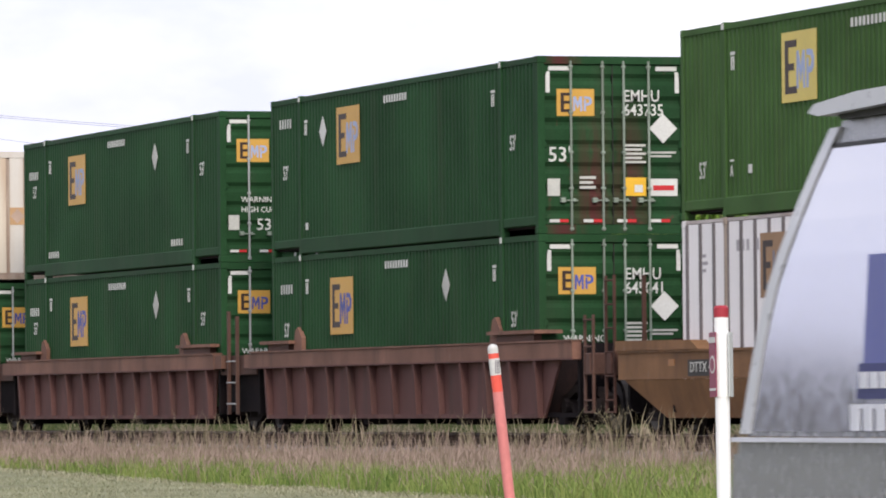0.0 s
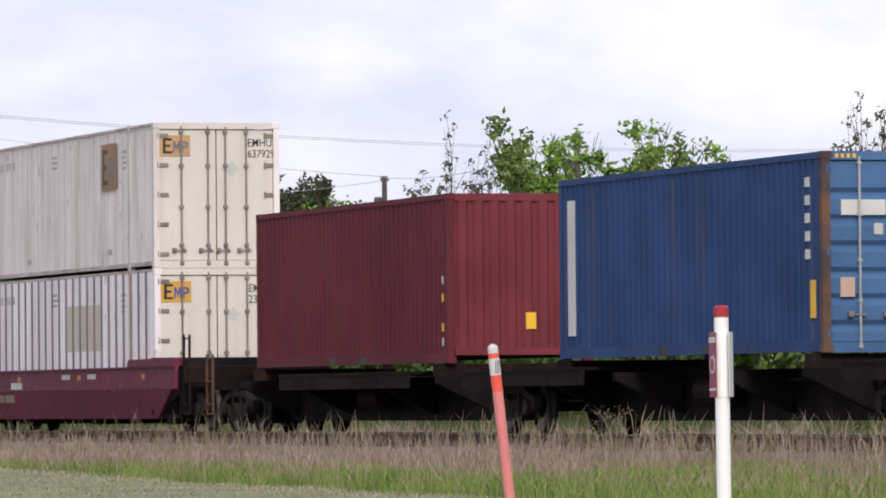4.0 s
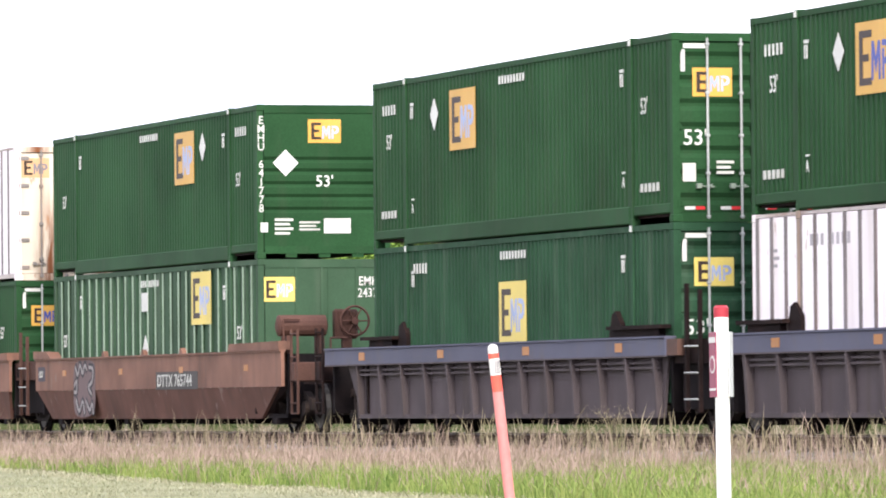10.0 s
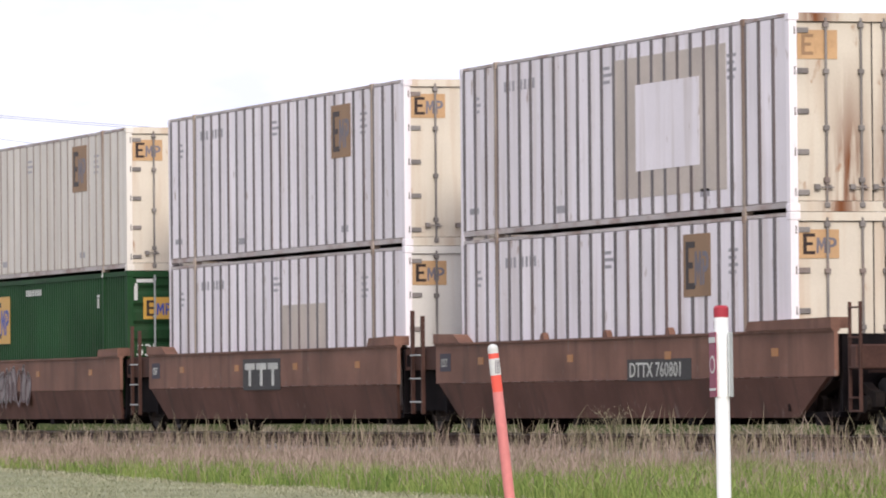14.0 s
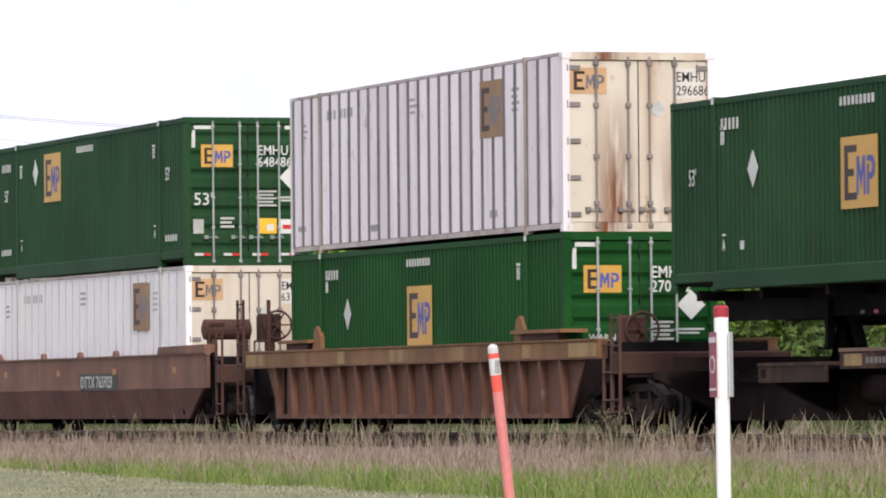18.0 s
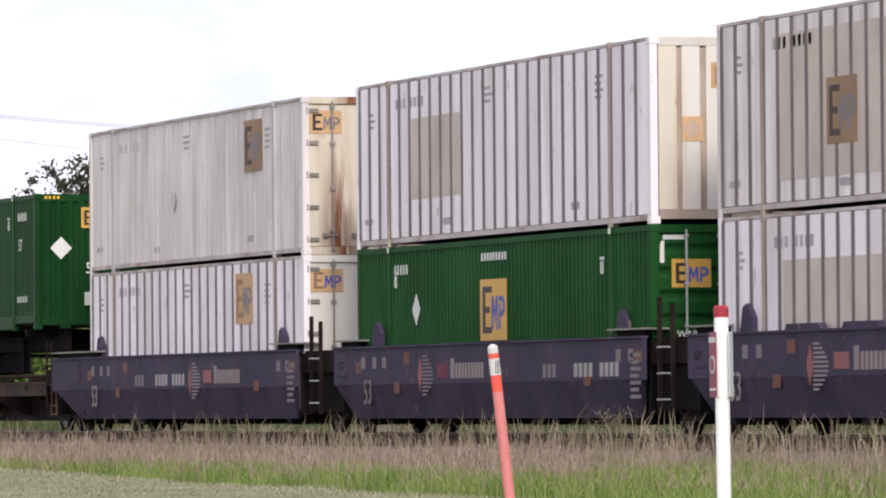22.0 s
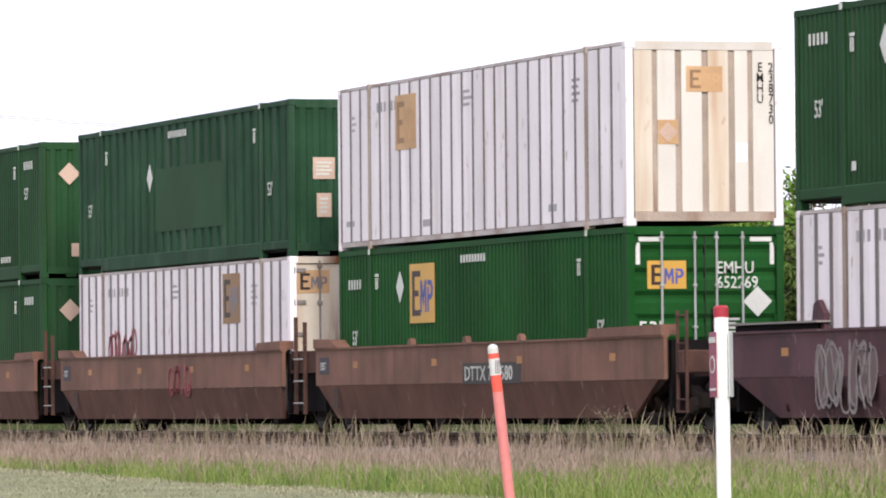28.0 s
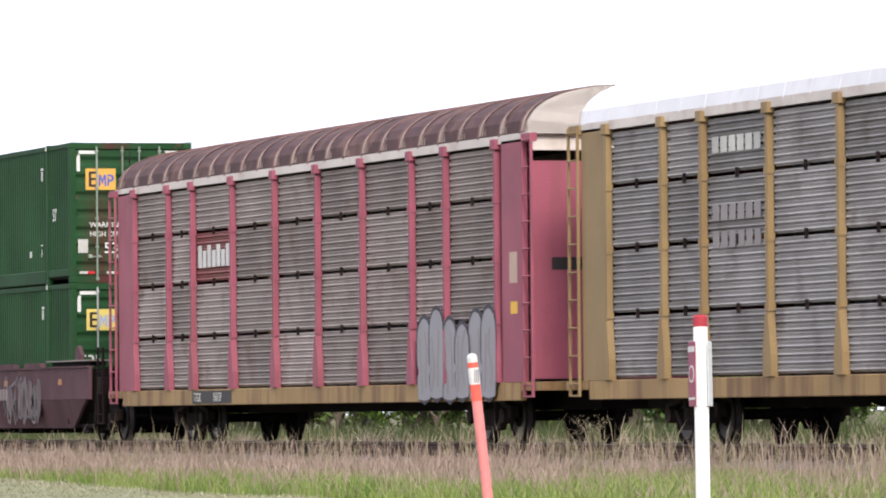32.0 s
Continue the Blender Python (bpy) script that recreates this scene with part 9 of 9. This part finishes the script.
def orange_post():
    x, y = -35.6, 11.2
    z0 = ground_height(x, y)
    ob = thing("marker_post", x, y, z0 - 0.05, "leaning orange plastic marker post with white top", "marker post")
    h = 0.84 - z0 + 0.06
    d = Vector((-0.02, -0.103, 1)).normalized()
    def at(a):
        return d * a + Vector((0.03, 0.146, 0))
    shape("shaft", ("faded_shaft",), lambda bm: tube(bm, at(-0.2), at(h - 0.265), 0.030, 18), "post_faded", ob)
    shape("upper_shaft", ("orange_shaft",), lambda bm: tube(bm, at(h - 0.265), at(h - 0.045), 0.0302, 18), "post_orange", ob)
    shape("label_sleeve", ("label_sleeve",), lambda bm: tube(bm, at(h - 0.17), at(h - 0.075), 0.0312, 18), "decal_white", ob)
    for k in range(3):
        bar("print_bar", 0.030, 0.032, -0.012 + k * 0.009, -0.007 + k * 0.009, 0, 0.075, "logo_grey", ob).location = at(h - 0.16) + Vector((0.031, -0.012 + k * 0.010, 0))
    shape("cap", ("white_dome",), lambda bm: [tube(bm, at(h - 0.045), at(h - 0.020), 0.0305, 16)] + [tube(bm, at(h - 0.020 + 0.028 * math.sin(k * 0.30)), at(h - 0.020 + 0.028 * math.sin(k * 0.30 + 0.30)), 0.0305 * math.cos(k * 0.30), 16, 0.0305 * math.cos(k * 0.30 + 0.30)) for k in range(5)], "decal_white", ob)


white_post()
orange_post()

# ---- van on the road ----
M["van_paint"] = surface("silver_grey_car_paint", (0.30, 0.305, 0.32), 0.25, metal=0.35, var=0.04, bump=0)
M["van_white"] = surface("pale_car_trim", (0.55, 0.56, 0.58), 0.3, metal=0.3, var=0.05, bump=0)
M["van_glass"] = surface("silver_tinted_glass", (0.66, 0.66, 0.74), 0.06, metal=0.75, var=0.02, bump=0, spec=0.8)
M["van_black"] = plain("black_trim_plastic", (0.02, 0.02, 0.02), 0.5)
M["van_tail"] = plain("red_tail_lamp_lens", (0.40, 0.02, 0.02), 0.2)
M["van_sign_dark"] = plain("dark_blue_sign_vinyl", (0.022, 0.028, 0.13), 0.35)
M["van_pale_print"] = plain("pale_vinyl_print", (0.62, 0.63, 0.68), 0.4)
M["van_sign"] = plain("blue_window_sticker", (0.10, 0.115, 0.32), 0.35)


def van():
    """A minivan; x runs to its front, y from its right side away, z from the road."""
    ob = thing("van", -13.86, 4.9, -0.60, "silver-grey minivan with lettered side and rear visor", "van")
    def body(bm):
        ring = [(0.02, 0.42), (0.0, 0.75), (0.062, 1.025), (4.15, 1.03), (4.95, 0.93), (5.08, 0.60), (5.05, 0.30), (4.6, 0.25), (0.6, 0.25), (0.1, 0.30)]
        prism(bm, ring, "y", 0.0, 1.95)
        bmesh.ops.bevel(bm, geom=[e for e in bm.edges if abs(e.verts[0].co.y - e.verts[1].co.y) > 1 or e.verts[0].co.z < 1 and e.verts[1].co.z < 1], offset=0.03, segments=2, affect="EDGES")
    shape("body", ("van_body",), body, "van_paint", ob)
    rear = ((0.075, 1.035), (0.115, 1.14), (0.16, 1.256), (0.235, 1.38), (0.345, 1.50), (0.45, 1.61), (0.55, 1.715))
    def lean(z):
        return 0.012 + (z - 1.02) * 0.045 + max(0, z - 1.4) ** 2 * 0.22
    def cabin(bm):
        rows = []
        for (x, z), front in zip(rear, (4.10, 3.97, 3.83, 3.68, 3.52, 3.38, 3.20)):
            e = lean(z)
            rows.append([bm.verts.new(p) for p in ((x + 0.05, e, z), (front, e, z), (front, 1.95 - e, z), (x + 0.05, 1.95 - e, z), (x - 0.01, 1.82, z), (x - 0.01, e + 0.06, z))])
        for a, b in zip(rows, rows[1:]):
            for q in range(6):
                r = (q + 1) % 6
                bm.faces.new((a[q], a[r], b[r], b[q]))
        bm.faces.new(rows[0][::-1])
        bm.faces.new(rows[-1])
    shape("cabin", ("van_cabin",), cabin, "van_paint", ob)
    def roof(bm):
        n = 12
        rows = []
        for k in range(n + 1):
            x = 0.62 + k * 2.66 / n
            crown = 0.16 * math.sin(math.pi * (0.06 + 0.88 * k / n)) ** 0.8
            rows.append([bm.verts.new((x, y, 1.70 + crown * (1 - (abs(y - 0.975) / 0.90) ** 3 * 0.75))) for y in (0.08, 0.18, 0.35, 0.975, 1.6, 1.77, 1.87)])
        for a, b in zip(rows, rows[1:]):
            for q in range(6):
                bm.faces.new((a[q], b[q], b[q + 1], a[q + 1]))
        geom = bmesh.ops.extrude_face_region(bm, geom=list(bm.faces))
        for v in geom["geom"]:
            if isinstance(v, bmesh.types.BMVert):
                v.co.z -= 0.05
    shape("roof", ("van_roof",), roof, "van_white", ob)
    shape("visor", ("van_visor",), lambda bm: prism(bm, [(0.50, 1.735), (0.56, 1.725), (1.30, 1.742), (1.30, 1.775), (0.80, 1.768), (0.54, 1.752)], "y", 0.02, 1.93), "van_white", ob, "pale roof visor with a black shadow strip under it")
    # Black strip stands in for the shadow below the visor.
    shape("visor_shadow_gap", ("visor_gap",), lambda bm: prism(bm, [(0.62, 1.716), (1.30, 1.716), (1.30, 1.742), (0.60, 1.728)], "y", 0.05, 1.90), "van_black", ob)
    def skin(bm, x_of, z0, z1, lift):
        """A sheet that follows the side of the cabin."""
        rows = []
        n = 8
        for k in range(n + 1):
            z = z0 + (z1 - z0) * k / n
            a, b = x_of(z)
            rows.append([bm.verts.new((x, lean(z) - d, z)) for x, d in ((a, lift), (b, lift), (b, -0.002), (a, -0.002))])
        for r0, r1 in zip(rows, rows[1:]):
            for q in range(4):
                e = (q + 1) % 4
                bm.faces.new((r0[q], r0[e], r1[e], r1[q]))
        bm.faces.new(rows[0][::-1])
        bm.faces.new(rows[-1])
    def edge(z):
        for (xa, za), (xb, zb) in zip(rear, rear[1:]):
            if z <= zb:
                return xa + (xb - xa) * (z - za) / (zb - za)
        return rear[-1][0]
    for k, (x0, x1) in enumerate(((None, 1.90), (1.95, 2.75), (2.80, 3.15))):
        shape("side_window", ("van_window", k), lambda bm: skin(bm, lambda z: ((edge(z) + 0.075 + 0.02 * max(0, 1.3 - z)) if k == 0 else x0, x1), 1.045, 1.655, 0.005), "van_glass", ob)
    shape("window_seam", ("van_seam",), lambda bm: skin(bm, lambda z: (edge(z) + 0.06, 3.1), 1.658, 1.666, 0.004), "van_black", ob)
    # Paler strip on the rear pillar paints the highlight along its rounded edge.
    shape("rear_pillar", ("van_pillar",), lambda bm: skin(bm, lambda z: (edge(z) + 0.012, edge(z) + 0.070), 1.04, 1.70, 0.009), "van_white", ob, "rear pillar edge with its highlight in pale paint")
    shape("side_sign", ("sticker", 1), lambda bm: skin(bm, lambda z: (0.86 - 0.05 * (1.4 - z), 1.75), 1.115, 1.42, 0.009), "van_sign", ob, "blue lettered panel")
    shape("side_sign", ("sticker", 3), lambda bm: skin(bm, lambda z: (0.82 + 0.10 * (z - 1.1), 1.75), 1.115, 1.19, 0.011), "van_sign_dark", ob, "dark blue lettered band")
    def letters(bm, z0, z1, x0, n, step, w):
        for k in range(n):
            e = lean((z0 + z1) / 2) - 0.016
            block(bm, x0 + k * step, x0 + k * step + w, e, e + 0.004, z0, z1)
    tagged(shape("print", ("van_print", 1), lambda bm: letters(bm, 1.137, 1.172, 0.845, 14, 0.06, 0.042), "van_pale_print", ob), kind="stuff")
    tagged(shape("print", ("van_print", 2), lambda bm: (letters(bm, 1.048, 1.100, 0.80, 12, 0.075, 0.050), letters(bm, 1.094, 1.104, 0.80, 1, 1, 0.9)), "van_pale_print", ob), kind="stuff")
    shape("belt_trim", ("belt",), lambda bm: prism(bm, [(0.06, 1.022), (4.0, 1.026), (4.0, 1.036), (0.07, 1.032)], "y", -0.010, 0.03), "van_pale_print", ob, "bright belt line")
    shape("rear_window", ("van_rear_glass",), lambda bm: prism(bm, [(0.10, 1.12), (0.11, 1.12), (0.44, 1.62), (0.43, 1.62)], "y", 0.3, 1.65), "van_glass", ob)
    for y in (0.10, 1.70):
        bar("tail_lamp", -0.03, 0.06, y, y + 0.15, 0.74, 1.0, "van_tail", ob, "", 0.02)
    bar("rear_bumper", -0.04, 0.25, 0.03, 1.92, 0.36, 0.62, "van_paint", ob, "", 0.05)
    bar("door_handle", 1.62, 1.84, -0.03, 0.0, 0.90, 0.94, "van_paint", ob, "", 0.008)
    for wx in (0.95, 4.05):
        for y, turn in ((0.0, None), (1.95, (0, 0, 180))):
            tyre = shape("tyre", ("van_tyre",), lambda bm: lathe(bm, [(0.10, 0.19), (0.0, 0.21), (0.0, 0.28), (0.03, 0.32), (0.08, 0.333), (0.16, 0.333), (0.21, 0.31), (0.21, 0.2)], "y", 24), "tyre", ob, "", (wx, y - 0.012 if turn is None else y + 0.012, 0.333), turn)
            shape("rim", ("van_rim",), lambda bm: lathe(bm, [(0.09, 0.205), (-0.004, 0.205), (0.04, 0.17), (0.03, 0.07), (0.0, 0.05), (0.0, 0.01)], "y", 20), "galv", tyre)
    return ob


VAN = van()

# the train's way along the track since the start, metres
WAY = ((0, 0.0), (1, -24.01), (2, -48.05), (2.2, -52.05), (3, -71.34), (4.5, -107.5), (6.5, -155.68), (8, -191.66), (10, -239.95), (12, -288.35), (14, -336.8),
       (16, -385.27), (18, -433.79), (20, -482.49), (22, -531.1), (24, -579.68), (26, -628.4), (28, -677.22), (30, -725.8), (32, -774.52))


def motions():
    for ob, start in TRAIN:
        walk(ob, [(t, pose(s, 0, 0) @ start) for t, s in WAY])
    here = VAN.matrix_basis.copy()
    walk(VAN, [(t, pose(13.5 * t, 0, 0) @ here) for t in (0, 8, 16, 24, 32)])


motions()
